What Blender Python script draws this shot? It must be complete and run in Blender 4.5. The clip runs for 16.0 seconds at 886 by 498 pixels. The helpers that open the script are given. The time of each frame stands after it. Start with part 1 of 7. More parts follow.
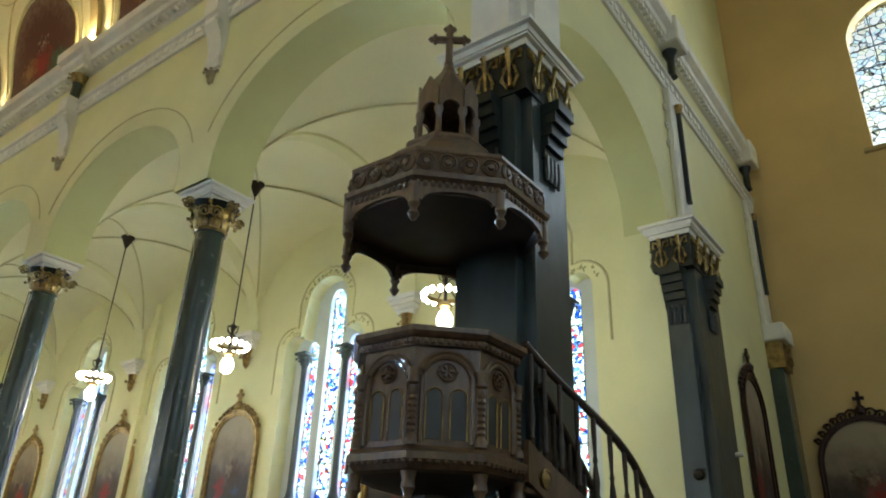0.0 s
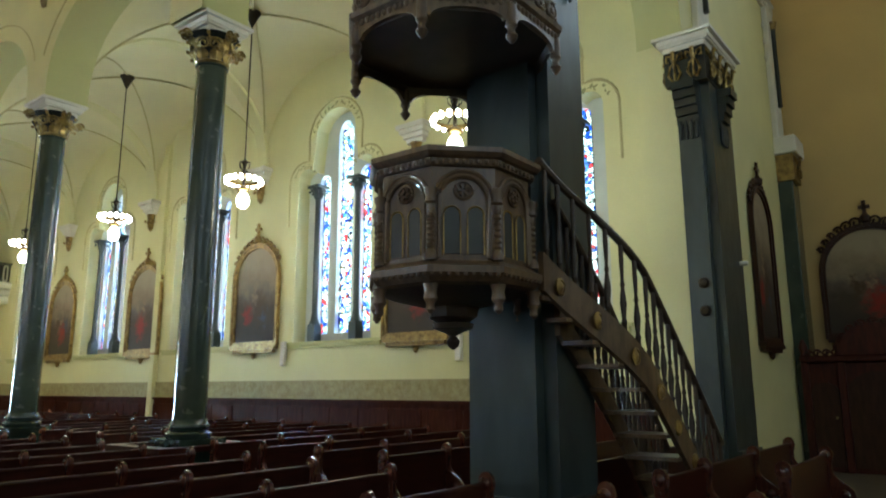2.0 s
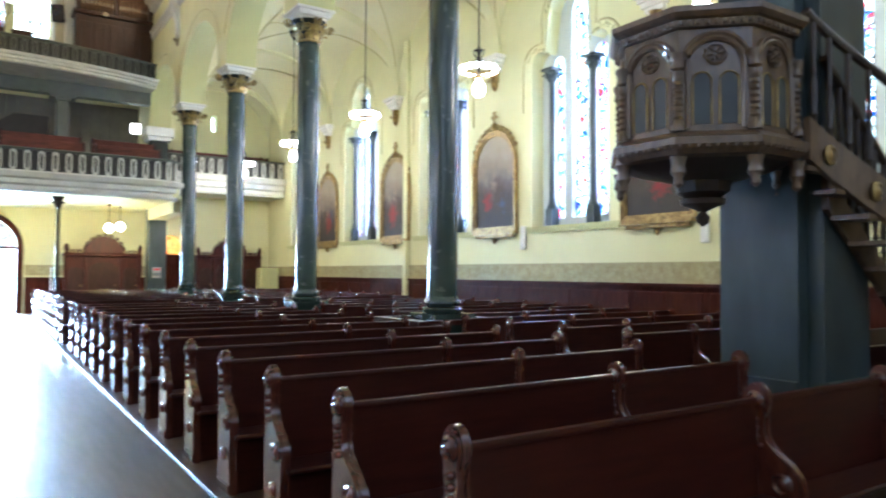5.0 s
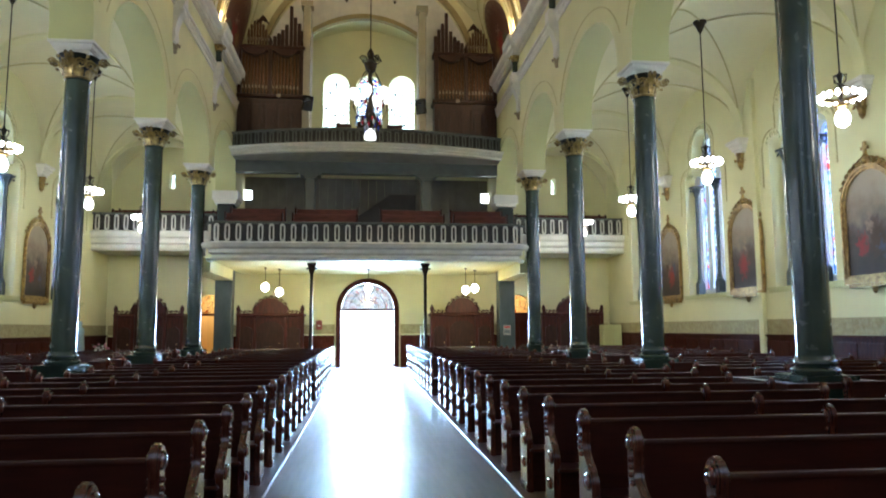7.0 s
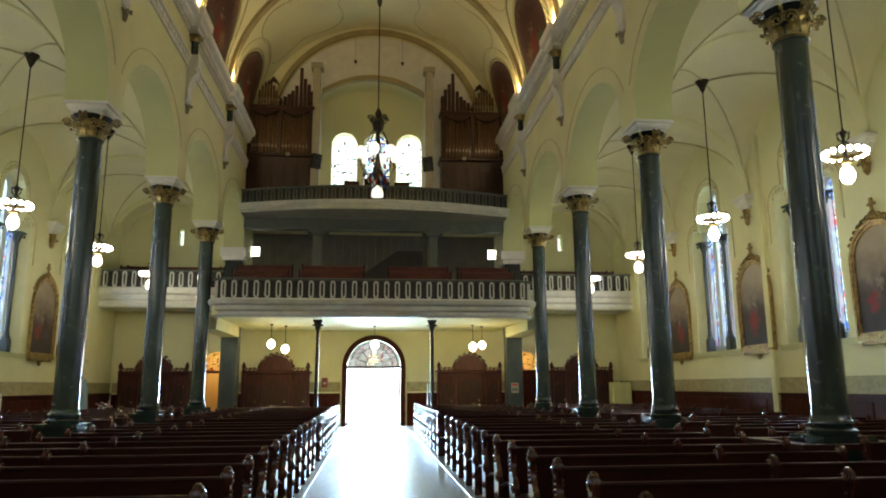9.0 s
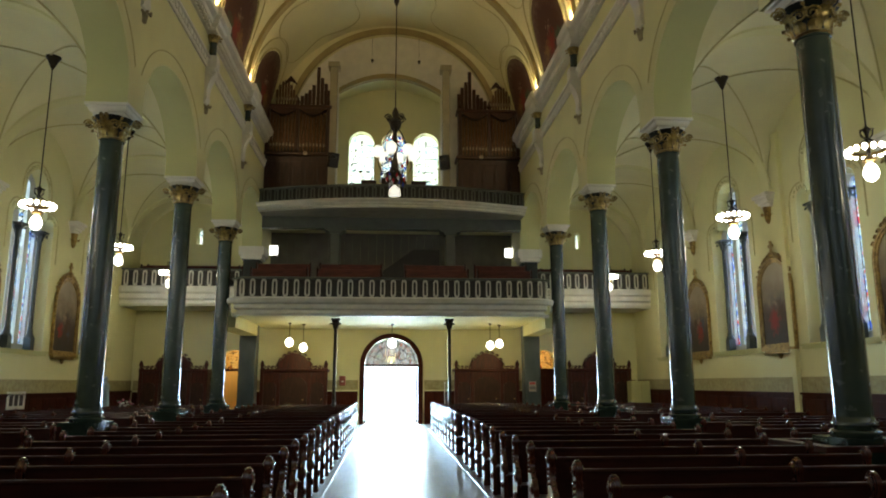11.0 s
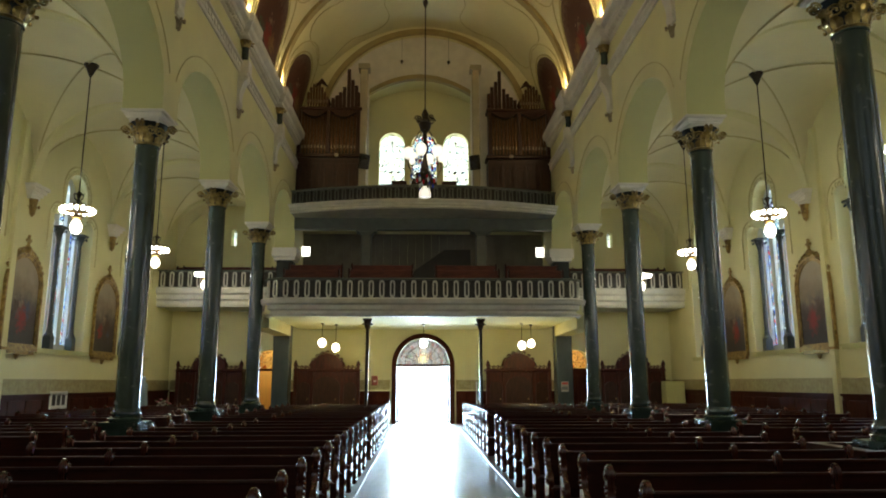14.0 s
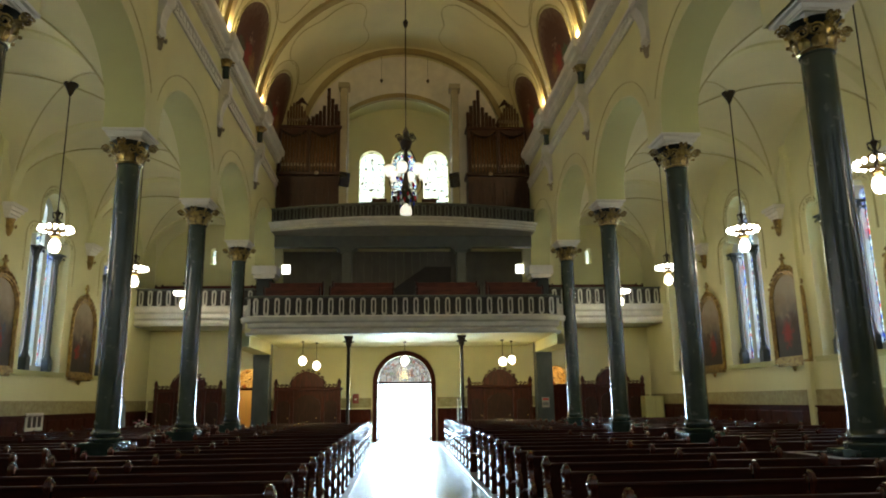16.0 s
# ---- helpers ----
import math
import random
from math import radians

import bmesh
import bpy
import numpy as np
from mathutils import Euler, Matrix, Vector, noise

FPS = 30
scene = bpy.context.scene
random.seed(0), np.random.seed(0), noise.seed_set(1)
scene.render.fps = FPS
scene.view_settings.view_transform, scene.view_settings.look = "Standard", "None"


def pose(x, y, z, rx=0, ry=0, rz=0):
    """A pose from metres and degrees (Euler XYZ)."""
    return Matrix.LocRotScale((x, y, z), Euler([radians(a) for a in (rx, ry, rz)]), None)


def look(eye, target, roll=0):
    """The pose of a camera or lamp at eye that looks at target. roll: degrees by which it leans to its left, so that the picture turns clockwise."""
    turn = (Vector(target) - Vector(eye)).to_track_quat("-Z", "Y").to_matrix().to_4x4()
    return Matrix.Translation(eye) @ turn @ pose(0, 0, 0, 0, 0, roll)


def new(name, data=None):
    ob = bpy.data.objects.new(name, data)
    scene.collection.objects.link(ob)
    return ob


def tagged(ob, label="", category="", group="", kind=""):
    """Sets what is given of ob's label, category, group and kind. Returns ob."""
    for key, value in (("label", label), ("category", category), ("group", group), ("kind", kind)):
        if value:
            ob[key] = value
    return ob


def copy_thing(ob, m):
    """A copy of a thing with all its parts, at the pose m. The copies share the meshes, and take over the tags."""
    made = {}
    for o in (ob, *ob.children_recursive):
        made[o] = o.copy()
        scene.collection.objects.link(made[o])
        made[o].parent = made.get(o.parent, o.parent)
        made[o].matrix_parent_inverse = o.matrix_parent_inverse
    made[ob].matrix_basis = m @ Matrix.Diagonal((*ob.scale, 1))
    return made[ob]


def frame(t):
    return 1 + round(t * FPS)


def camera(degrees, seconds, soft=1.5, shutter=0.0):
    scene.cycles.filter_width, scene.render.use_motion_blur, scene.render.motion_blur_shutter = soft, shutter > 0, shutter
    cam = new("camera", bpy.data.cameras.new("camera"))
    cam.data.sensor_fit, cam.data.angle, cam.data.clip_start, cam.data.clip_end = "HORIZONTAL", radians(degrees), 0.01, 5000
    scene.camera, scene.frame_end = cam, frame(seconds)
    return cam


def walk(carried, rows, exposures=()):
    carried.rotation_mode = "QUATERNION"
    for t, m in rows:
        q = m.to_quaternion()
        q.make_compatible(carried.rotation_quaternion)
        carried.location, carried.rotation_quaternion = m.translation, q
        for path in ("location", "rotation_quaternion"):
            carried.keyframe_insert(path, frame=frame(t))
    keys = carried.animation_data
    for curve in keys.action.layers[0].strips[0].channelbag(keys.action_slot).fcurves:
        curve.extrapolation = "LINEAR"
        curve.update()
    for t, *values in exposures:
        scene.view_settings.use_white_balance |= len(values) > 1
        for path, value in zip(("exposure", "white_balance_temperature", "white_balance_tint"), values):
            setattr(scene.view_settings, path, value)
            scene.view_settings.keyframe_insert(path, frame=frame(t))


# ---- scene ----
cam = camera(64.27, 16.0, soft=1.9, shutter=0.4)
PATH = [
    (0, (0.084, -0.098, 1.786), (1.53, 1.003, 2.621), 2.17),
    (0.5, (0.079, -0.102, 1.771), (1.539, 0.996, 2.585), 1.7),
    (1, (0.062, -0.108, 1.735), (1.546, 1.027, 2.452), 0.89),
    (1.5, (0.034, -0.102, 1.697), (1.547, 1.089, 2.236), 0.27),
    (2, (0.019, -0.083, 1.679), (1.572, 1.117, 2.062), -0.15),
    (2.5, (0.005, -0.088, 1.65), (1.584, 1.102, 1.953), 0.14),
    (3, (-0.018, -0.083, 1.639), (1.581, 1.103, 1.828), 0.58),
    (3.2, (-0.025, -0.087, 1.637), (1.572, 1.108, 1.783), 0.38),
    (5.3, (-0.075, -0.07, 1.602), (0.87, 1.691, 1.671), 0.21),
    (5.5, (-0.084, -0.066, 1.601), (0.745, 1.752, 1.674), 0.11),
    (6, (-0.091, -0.057, 1.604), (0.416, 1.875, 1.715), -0.03),
    (6.5, (-0.111, -0.043, 1.61), (0.202, 1.926, 1.768), -0.18),
    (7, (-0.154, -0.044, 1.626), (0.067, 1.931, 1.85), -0.32),
    (7.5, (-0.164, -0.064, 1.64), (0.05, 1.893, 1.992), -0.28),
    (8, (-0.16, -0.057, 1.66), (0.076, 1.887, 2.067), -0.35),
    (8.5, (-0.137, -0.032, 1.658), (0.087, 1.916, 2.051), -0.32),
    (9, (-0.137, -0.017, 1.641), (0.062, 1.936, 2.022), -0.29),
    (11.5, (-0.158, -0.016, 1.678), (-0.011, 1.943, 2.051), -0.11),
    (12, (-0.155, -0.01, 1.677), (-0.013, 1.95, 2.048), -0.07),
    (12.5, (-0.144, -0.019, 1.682), (-0.006, 1.941, 2.053), -0.03),
    (13, (-0.147, -0.018, 1.708), (-0.042, 1.946, 2.072), -0.02),
    (13.5, (-0.143, -0.02, 1.715), (-0.063, 1.945, 2.079), 0.03),
    (14, (-0.14, -0.04, 1.715), (-0.076, 1.924, 2.087), -0.09),
    (14.5, (-0.129, -0.047, 1.708), (-0.085, 1.915, 2.089), -0.16),
    (15, (-0.14, -0.056, 1.703), (-0.124, 1.903, 2.107), -0.26),
    (15.5, (-0.174, -0.095, 1.691), (-0.112, 1.861, 2.099), -0.52),
    (16, (-0.197, -0.169, 1.672), (-0.074, 1.782, 2.092), -0.81),
]

# ---- world, sun, exposure ----
EXPOSURES = [(0, -0.05, 5980, 6), (3.2, -0.2, 5720, 3), (5.2, 0.9, 5200, 16), (5.8, 0.78, 5200, 16), (6.6, 0.36, 5250, 14), (7.4, -0.2, 5500, 11), (8.2, -0.55, 6150, 7), (9.2, -0.57, 6350, 7), (11.3, -0.94, 6500, 6), (16, -0.9, 6650, 8)]
walk(cam, [(t, look(eye, target, roll)) for t, eye, target, roll in PATH], EXPOSURES)

world = bpy.data.worlds.new("sky")
scene.world = world
world.use_nodes = True
_nt = world.node_tree
_sky = _nt.nodes.new("ShaderNodeTexSky")
_sky.sky_type = "NISHITA"
_sky.sun_disc = False
_sky.sun_elevation = radians(42)
_sky.sun_rotation = radians(20)
_nt.links.new(_sky.outputs[0], _nt.nodes["Background"].inputs[0])
_nt.nodes["Background"].inputs[1].default_value = 0.15
sun = new("sun", bpy.data.lights.new("sun", "SUN"))
sun.data.energy, sun.data.angle, sun.data.color = 1.0, radians(3), (1.0, 0.95, 0.88)
sun.matrix_world = look((8, 45, 40), (0, 20, 0))

# ---- materials ----


def mat(name, base, rough=0.6, metal=0.0, vary=0.12, scale=3.0, fine=40.0, bump=0.1, second=None, coat=0.0, stretch=(1, 1, 1), spec=0.5):
    """A surface with variation at two scales and a fine relief."""
    m = bpy.data.materials.new(name)
    m.use_nodes = True
    nt = m.node_tree
    n, ln = nt.nodes, nt.links
    b = n["Principled BSDF"]
    tc = n.new("ShaderNodeTexCoord")
    mp = n.new("ShaderNodeMapping")
    mp.inputs["Scale"].default_value = stretch
    ln.new(tc.outputs["Object"], mp.inputs[0])
    big, small = n.new("ShaderNodeTexNoise"), n.new("ShaderNodeTexNoise")
    big.inputs["Scale"].default_value, small.inputs["Scale"].default_value = scale, fine
    big.inputs["Detail"].default_value = 5
    small.inputs["Detail"].default_value = 4
    ln.new(mp.outputs[0], big.inputs["Vector"])
    ln.new(mp.outputs[0], small.inputs["Vector"])
    ramp = n.new("ShaderNodeValToRGB")
    dark = second or tuple(c * (1 - 2.2 * vary) for c in base)
    ramp.color_ramp.elements[0].position, ramp.color_ramp.elements[1].position = 0.3, 0.68
    ramp.color_ramp.elements[0].color, ramp.color_ramp.elements[1].color = (*dark, 1), (*base, 1)
    ln.new(big.outputs["Fac"], ramp.inputs[0])
    mix = n.new("ShaderNodeMixRGB")
    mix.blend_type = "MULTIPLY"
    mix.inputs[0].default_value = min(1, vary * 3)
    ln.new(ramp.outputs[0], mix.inputs[1])
    fr = n.new("ShaderNodeValToRGB")
    fr.color_ramp.elements[0].color, fr.color_ramp.elements[1].color = (0.6, 0.6, 0.6, 1), (1.1, 1.1, 1.1, 1)
    ln.new(small.outputs["Fac"], fr.inputs[0])
    ln.new(fr.outputs[0], mix.inputs[2])
    ln.new(mix.outputs[0], b.inputs["Base Color"])
    rr = n.new("ShaderNodeMapRange")
    rr.inputs["To Min"].default_value, rr.inputs["To Max"].default_value = max(0.02, rough - 0.1), min(1, rough + 0.1)
    ln.new(small.outputs["Fac"], rr.inputs[0])
    ln.new(rr.outputs[0], b.inputs["Roughness"])
    b.inputs["Metallic"].default_value = metal
    b.inputs["Coat Weight"].default_value = coat
    b.inputs["Coat Roughness"].default_value = 0.12
    b.inputs["Specular IOR Level"].default_value = spec
    if bump:
        bp = n.new("ShaderNodeBump")
        bp.inputs["Strength"].default_value, bp.inputs["Distance"].default_value = bump, 0.01
        ln.new(small.outputs["Fac"], bp.inputs["Height"])
        ln.new(bp.outputs[0], b.inputs["Normal"])
    return m


def glow(name, colour, strength):
    m = bpy.data.materials.new(name)
    m.use_nodes = True
    b = m.node_tree.nodes["Principled BSDF"]
    b.inputs["Base Color"].default_value = (*colour, 1)
    b.inputs["Emission Color"].default_value = (*colour, 1)
    b.inputs["Emission Strength"].default_value = strength
    return m


def stained(name, cells, colours, lead=0.035, clear=0.9):
    """Leaded glass: coloured cells that let light through, with dark lead lines and a grid of bars."""
    m = bpy.data.materials.new(name)
    m.use_nodes = True
    nt = m.node_tree
    n, ln = nt.nodes, nt.links
    n.remove(n["Principled BSDF"])
    out = n["Material Output"]
    tc = n.new("ShaderNodeTexCoord")
    vo, ed = n.new("ShaderNodeTexVoronoi"), n.new("ShaderNodeTexVoronoi")
    ed.feature = "DISTANCE_TO_EDGE"
    for v in (vo, ed):
        v.inputs["Scale"].default_value = cells
        ln.new(tc.outputs["Object"], v.inputs["Vector"])
    sep = n.new("ShaderNodeSeparateColor")
    ln.new(vo.outputs["Color"], sep.inputs[0])
    ramp = n.new("ShaderNodeValToRGB")
    ramp.color_ramp.interpolation = "CONSTANT"
    el = ramp.color_ramp.elements
    for i, (p, c) in enumerate(colours):
        e = el[i] if i < 2 else el.new(p)
        e.position, e.color = p, (*c, 1)
    ln.new(sep.outputs[0], ramp.inputs[0])
    th = n.new("ShaderNodeMath")
    th.operation = "GREATER_THAN"
    th.inputs[1].default_value = lead
    ln.new(ed.outputs["Distance"], th.inputs[0])
    mul = n.new("ShaderNodeMixRGB")
    mul.blend_type, mul.inputs[0].default_value = "MULTIPLY", 1
    ln.new(ramp.outputs[0], mul.inputs[1])
    ln.new(th.outputs[0], mul.inputs[2])
    tr, gl, mx = n.new("ShaderNodeBsdfTransparent"), n.new("ShaderNodeBsdfGlossy"), n.new("ShaderNodeMixShader")
    gl.inputs["Roughness"].default_value = 0.15
    mx.inputs[0].default_value = 1 - clear
    ln.new(mul.outputs[0], tr.inputs[0])
    ln.new(tr.outputs[0], mx.inputs[1])
    ln.new(gl.outputs[0], mx.inputs[2])
    ln.new(mx.outputs[0], out.inputs[0])
    return m


PLASTER = mat("cream_plaster", (0.755, 0.72, 0.385), 0.75, vary=0.05, scale=0.7, fine=30, bump=0.05)
SOFFIT = mat("green_plaster", (0.60, 0.59, 0.27), 0.75, vary=0.05, scale=0.7, fine=30, bump=0.05)
VAULT = mat("vault_plaster", (0.785, 0.74, 0.445), 0.8, vary=0.05, scale=0.5, fine=25, bump=0.05)
OCHRE = mat("ochre_paint", (0.43, 0.34, 0.15), 0.7, vary=0.1, scale=2, bump=0.05)
LINE = mat("tan_paint_line", (0.58, 0.52, 0.25), 0.7, vary=0.08, scale=2, bump=0.0)
NICHE = mat("dark_niche_paint", (0.045, 0.05, 0.05), 0.45, vary=0.15, scale=5, bump=0.03)
OLIVE = mat("olive_line", (0.42, 0.40, 0.18), 0.7, vary=0.1, scale=2, bump=0.0)
TRANSEPT = mat("ochre_plaster", (0.64, 0.46, 0.19), 0.75, vary=0.07, scale=0.6, fine=25, bump=0.06)
WHITE = mat("white_plaster", (0.80, 0.77, 0.68), 0.6, vary=0.06, scale=3, bump=0.05)
JAMB = mat("pale_plaster", (0.60, 0.64, 0.60), 0.6, vary=0.05, scale=2, bump=0.04)
GREEN = mat("green_marble", (0.043, 0.063, 0.049), 0.24, vary=0.07, scale=1.3, fine=7, bump=0.0, second=(0.021, 0.034, 0.027), coat=0.25)
PIERGREEN = mat("blue_green_marble", (0.050, 0.068, 0.066), 0.36, vary=0.12, scale=1.8, fine=8, bump=0.01, second=(0.020, 0.030, 0.030), coat=0.15, stretch=(1.5, 1.5, 0.6))
DARKGREEN = mat("dark_green_paint", (0.010, 0.018, 0.015), 0.4, vary=0.2, scale=4, bump=0.03)
GOLD = mat("gilt", (0.62, 0.46, 0.17), 0.32, metal=0.85, vary=0.3, scale=9, fine=60, bump=0.2, second=(0.12, 0.085, 0.035))
PEW = mat("dark_red_wood", (0.050, 0.0105, 0.006), 0.36, vary=0.22, scale=3, fine=50, bump=0.05, stretch=(1, 6, 6), coat=0.04, second=(0.027, 0.006, 0.0038), spec=0.2)
PEWEND = mat("carved_pew_end_wood", (0.115, 0.033, 0.020), 0.24, vary=0.22, scale=6, fine=50, bump=0.05, stretch=(6, 6, 1), coat=0.6, second=(0.055, 0.015, 0.010), spec=0.55)
WAINSCOT = mat("wainscot_wood", (0.075, 0.018, 0.009), 0.5, vary=0.22, scale=3, fine=40, bump=0.05, stretch=(6, 6, 1), coat=0.0, spec=0.06)
OAK = mat("pulpit_wood", (0.165, 0.100, 0.052), 0.4, vary=0.25, scale=4, fine=60, bump=0.12, stretch=(4, 4, 1), coat=0.2, second=(0.075, 0.047, 0.027))
# dark rails and balusters; on the undersides the shade is in this colour
OAKDARK = mat("pulpit_dark_and_shade_wood", (0.055, 0.032, 0.018), 0.45, vary=0.25, scale=5, fine=60, bump=0.1)
BROWN = mat("organ_wood", (0.055, 0.020, 0.010), 0.45, vary=0.25, scale=3, fine=40, bump=0.08, stretch=(4, 4, 1), spec=0.3)
PIPE = mat("organ_pipe_metal", (0.19, 0.105, 0.055), 0.4, metal=0.6, vary=0.2, scale=6, bump=0.05)
FLOOR = mat("polished_floor_wood", (0.175, 0.145, 0.118), 0.4, vary=0.16, scale=2, fine=30, bump=0.02, stretch=(7, 0.7, 1), coat=0.35, second=(0.115, 0.09, 0.068))
NAVEFLOOR = mat("worn_floor_wood", (0.09, 0.05, 0.028), 0.45, vary=0.2, scale=2, fine=30, bump=0.05, stretch=(1, 6, 1))
GALLERY = mat("gallery_paint", (0.66, 0.64, 0.52), 0.5, vary=0.08, scale=3, bump=0.04)
GALGREY = mat("gallery_grey_paint", (0.13, 0.14, 0.11), 0.55, vary=0.1, scale=3, bump=0.04)
IRON = mat("dark_bronze", (0.05, 0.036, 0.022), 0.4, metal=0.7, vary=0.2, scale=8, bump=0.1)
BRASS = mat("brass", (0.55, 0.38, 0.14), 0.3, metal=0.9, vary=0.15, scale=8, bump=0.05)
STENCIL = mat("stencilled_band", (0.47, 0.42, 0.20), 0.7, vary=0.3, scale=9, fine=30, bump=0.03, second=(0.33, 0.27, 0.11))
# near-black: painted shade behind balusters and organ pipes, and the stair casing
CAVITY = mat("dark_gap_shade_and_casing", (0.035, 0.030, 0.024), 0.6, vary=0.15, scale=3, bump=0.05)
GROUND = mat("outdoor_paving", (0.45, 0.44, 0.42), 0.8, vary=0.1, scale=1, bump=0.1)
SKYGLOW = glow("bright_overcast_sky", (0.80, 0.90, 1.0), 0.72)
DOORGLOW = glow("bright_outdoor_haze", (0.56, 0.77, 1.0), 24)
BULB = glow("lit_bulb", (1.0, 0.97, 0.88), 40)
LOFTGLOW = glow("bright_loft_sky", (0.90, 0.95, 1.0), 2.6)
GLOBE = glow("lit_globe", (1.0, 0.93, 0.74), 16)
UPLIGHT = glow("lit_uplight", (1.0, 0.78, 0.42), 30)
GLASS = stained("stained_glass", 13, [(0.0, (0.95, 0.97, 1.0)), (0.36, (0.66, 0.80, 1.0)), (0.54, (0.08, 0.18, 0.80)), (0.64, (0.92, 0.95, 1.0)), (0.82, (0.78, 0.16, 0.18)), (0.87, (0.98, 0.86, 0.60)), (0.93, (0.25, 0.55, 0.75))], 0.05)
GLASSBLUE = stained("stained_glass_border", 15, [(0.0, (0.86, 0.93, 1.0)), (0.40, (0.30, 0.50, 0.95)), (0.56, (0.95, 0.97, 1.0)), (0.80, (0.10, 0.25, 0.80)), (0.90, (0.80, 0.18, 0.22))], 0.045)
PALEGLASS = stained("pale_leaded_glass", 6, [(0.0, (0.98, 0.99, 1.0)), (0.5, (0.85, 0.93, 1.0)), (0.8, (0.95, 0.95, 0.88))], 0.03)
CONFWOOD = mat("confessional_wood", (0.085, 0.017, 0.009), 0.5, vary=0.25, scale=4, fine=40, bump=0.08, stretch=(4, 4, 1), coat=0.0, spec=0.28, second=(0.035, 0.008, 0.005))
SIDEFAN = stained("amber_fanlight_glass", 9, [(0.0, (1.0, 0.97, 0.85)), (0.5, (0.98, 0.84, 0.52)), (0.66, (1.0, 1.0, 0.95)), (0.86, (0.7, 0.34, 0.16)), (0.93, (0.66, 0.70, 0.42))], 0.035)
FANGLASS = stained("fanlight_glass", 11, [(0.0, (0.26, 0.215, 0.19)), (0.4, (0.25, 0.18, 0.155)), (0.55, (0.275, 0.24, 0.22)), (0.8, (0.22, 0.09, 0.08)), (0.9, (0.19, 0.18, 0.14))], 0.03)

# ---- mesh helpers ----


def part(name, bm, material, parent=None, label="", smooth=False):
    """Links a bmesh as one mesh object, under a thing or a part."""
    bmesh.ops.recalc_face_normals(bm, faces=bm.faces[:])
    me = bpy.data.meshes.new(name)
    if smooth:
        for f in bm.faces:
            f.smooth = True
        for e in bm.edges:
            if len(e.link_faces) == 2 and e.calc_face_angle(0) > 0.7:
                e.smooth = False
    bm.to_mesh(me)
    bm.free()
    me.materials.append(material)
    ob = new(name, me)
    if parent:
        ob.parent = parent
    if label:
        ob["label"] = label
    return ob


def box(bm, x0, x1, y0, y1, z0, z1, m=None):
    r = bmesh.ops.create_cube(bm, size=1)["verts"]
    for v in r:
        v.co = Vector(((x0 + x1) / 2 + v.co.x * (x1 - x0), (y0 + y1) / 2 + v.co.y * (y1 - y0), (z0 + z1) / 2 + v.co.z * (z1 - z0)))
        if m:
            v.co = m @ v.co
    return r


def bevelled(x0, x1, y0, y1, z0, z1, w=0.01):
    bm = bmesh.new()
    box(bm, x0, x1, y0, y1, z0, z1)
    bmesh.ops.bevel(bm, geom=bm.edges[:], offset=w, segments=1, affect="EDGES")
    return bm


def lathe(bm, profile, n=24, c=(0, 0, 0), m=None, start=0.0, cap=True):
    """A turned form: profile of (radius, height)."""
    rings = []
    for r, z in profile:
        ring = []
        for i in range(n):
            a = start + 2 * math.pi * i / n
            co = Vector((c[0] + r * math.cos(a), c[1] + r * math.sin(a), c[2] + z))
            ring.append(bm.verts.new(m @ co if m else co))
        rings.append(ring)
    for a, b in zip(rings, rings[1:]):
        for i in range(n):
            bm.faces.new((a[i], a[(i + 1) % n], b[(i + 1) % n], b[i]))
    if cap:
        bm.faces.new(rings[0][::-1])
        bm.faces.new(rings[-1])


def tube(bm, pts, r, n=6, closed=False):
    """A rod along points; r is one radius or one for each point."""
    pts = [Vector(p) for p in pts]
    rings = []
    for i, p in enumerate(pts):
        a, b = (pts[i - 1], pts[(i + 1) % len(pts)]) if closed else (pts[max(i - 1, 0)], pts[min(i + 1, len(pts) - 1)])
        d = (b - a).normalized()
        s = d.cross(Vector((0, 0, 1)) if abs(d.z) < 0.95 else Vector((1, 0, 0))).normalized()
        u = s.cross(d)
        rad = r[i] if isinstance(r, (list, tuple)) else r
        rings.append([bm.verts.new(p + rad * (math.cos(2 * math.pi * k / n) * s + math.sin(2 * math.pi * k / n) * u)) for k in range(n)])
    for i in range(len(rings) if closed else len(rings) - 1):
        a, b = rings[i], rings[(i + 1) % len(rings)]
        for k in range(n):
            bm.faces.new((a[k], a[(k + 1) % n], b[(k + 1) % n], b[k]))
    if not closed:
        bm.faces.new(rings[0][::-1])
        bm.faces.new(rings[-1])


def prism(bm, poly, depth, place):
    """A flat outline of (u, v), given thickness; place(u, v, d) gives the point."""
    a = [bm.verts.new(place(u, v, 0)) for u, v in poly]
    b = [bm.verts.new(place(u, v, depth)) for u, v in poly]
    bm.faces.new(a)
    bm.faces.new(b[::-1])
    for i in range(len(poly)):
        j = (i + 1) % len(poly)
        bm.faces.new((a[i], b[i], b[j], a[j]))


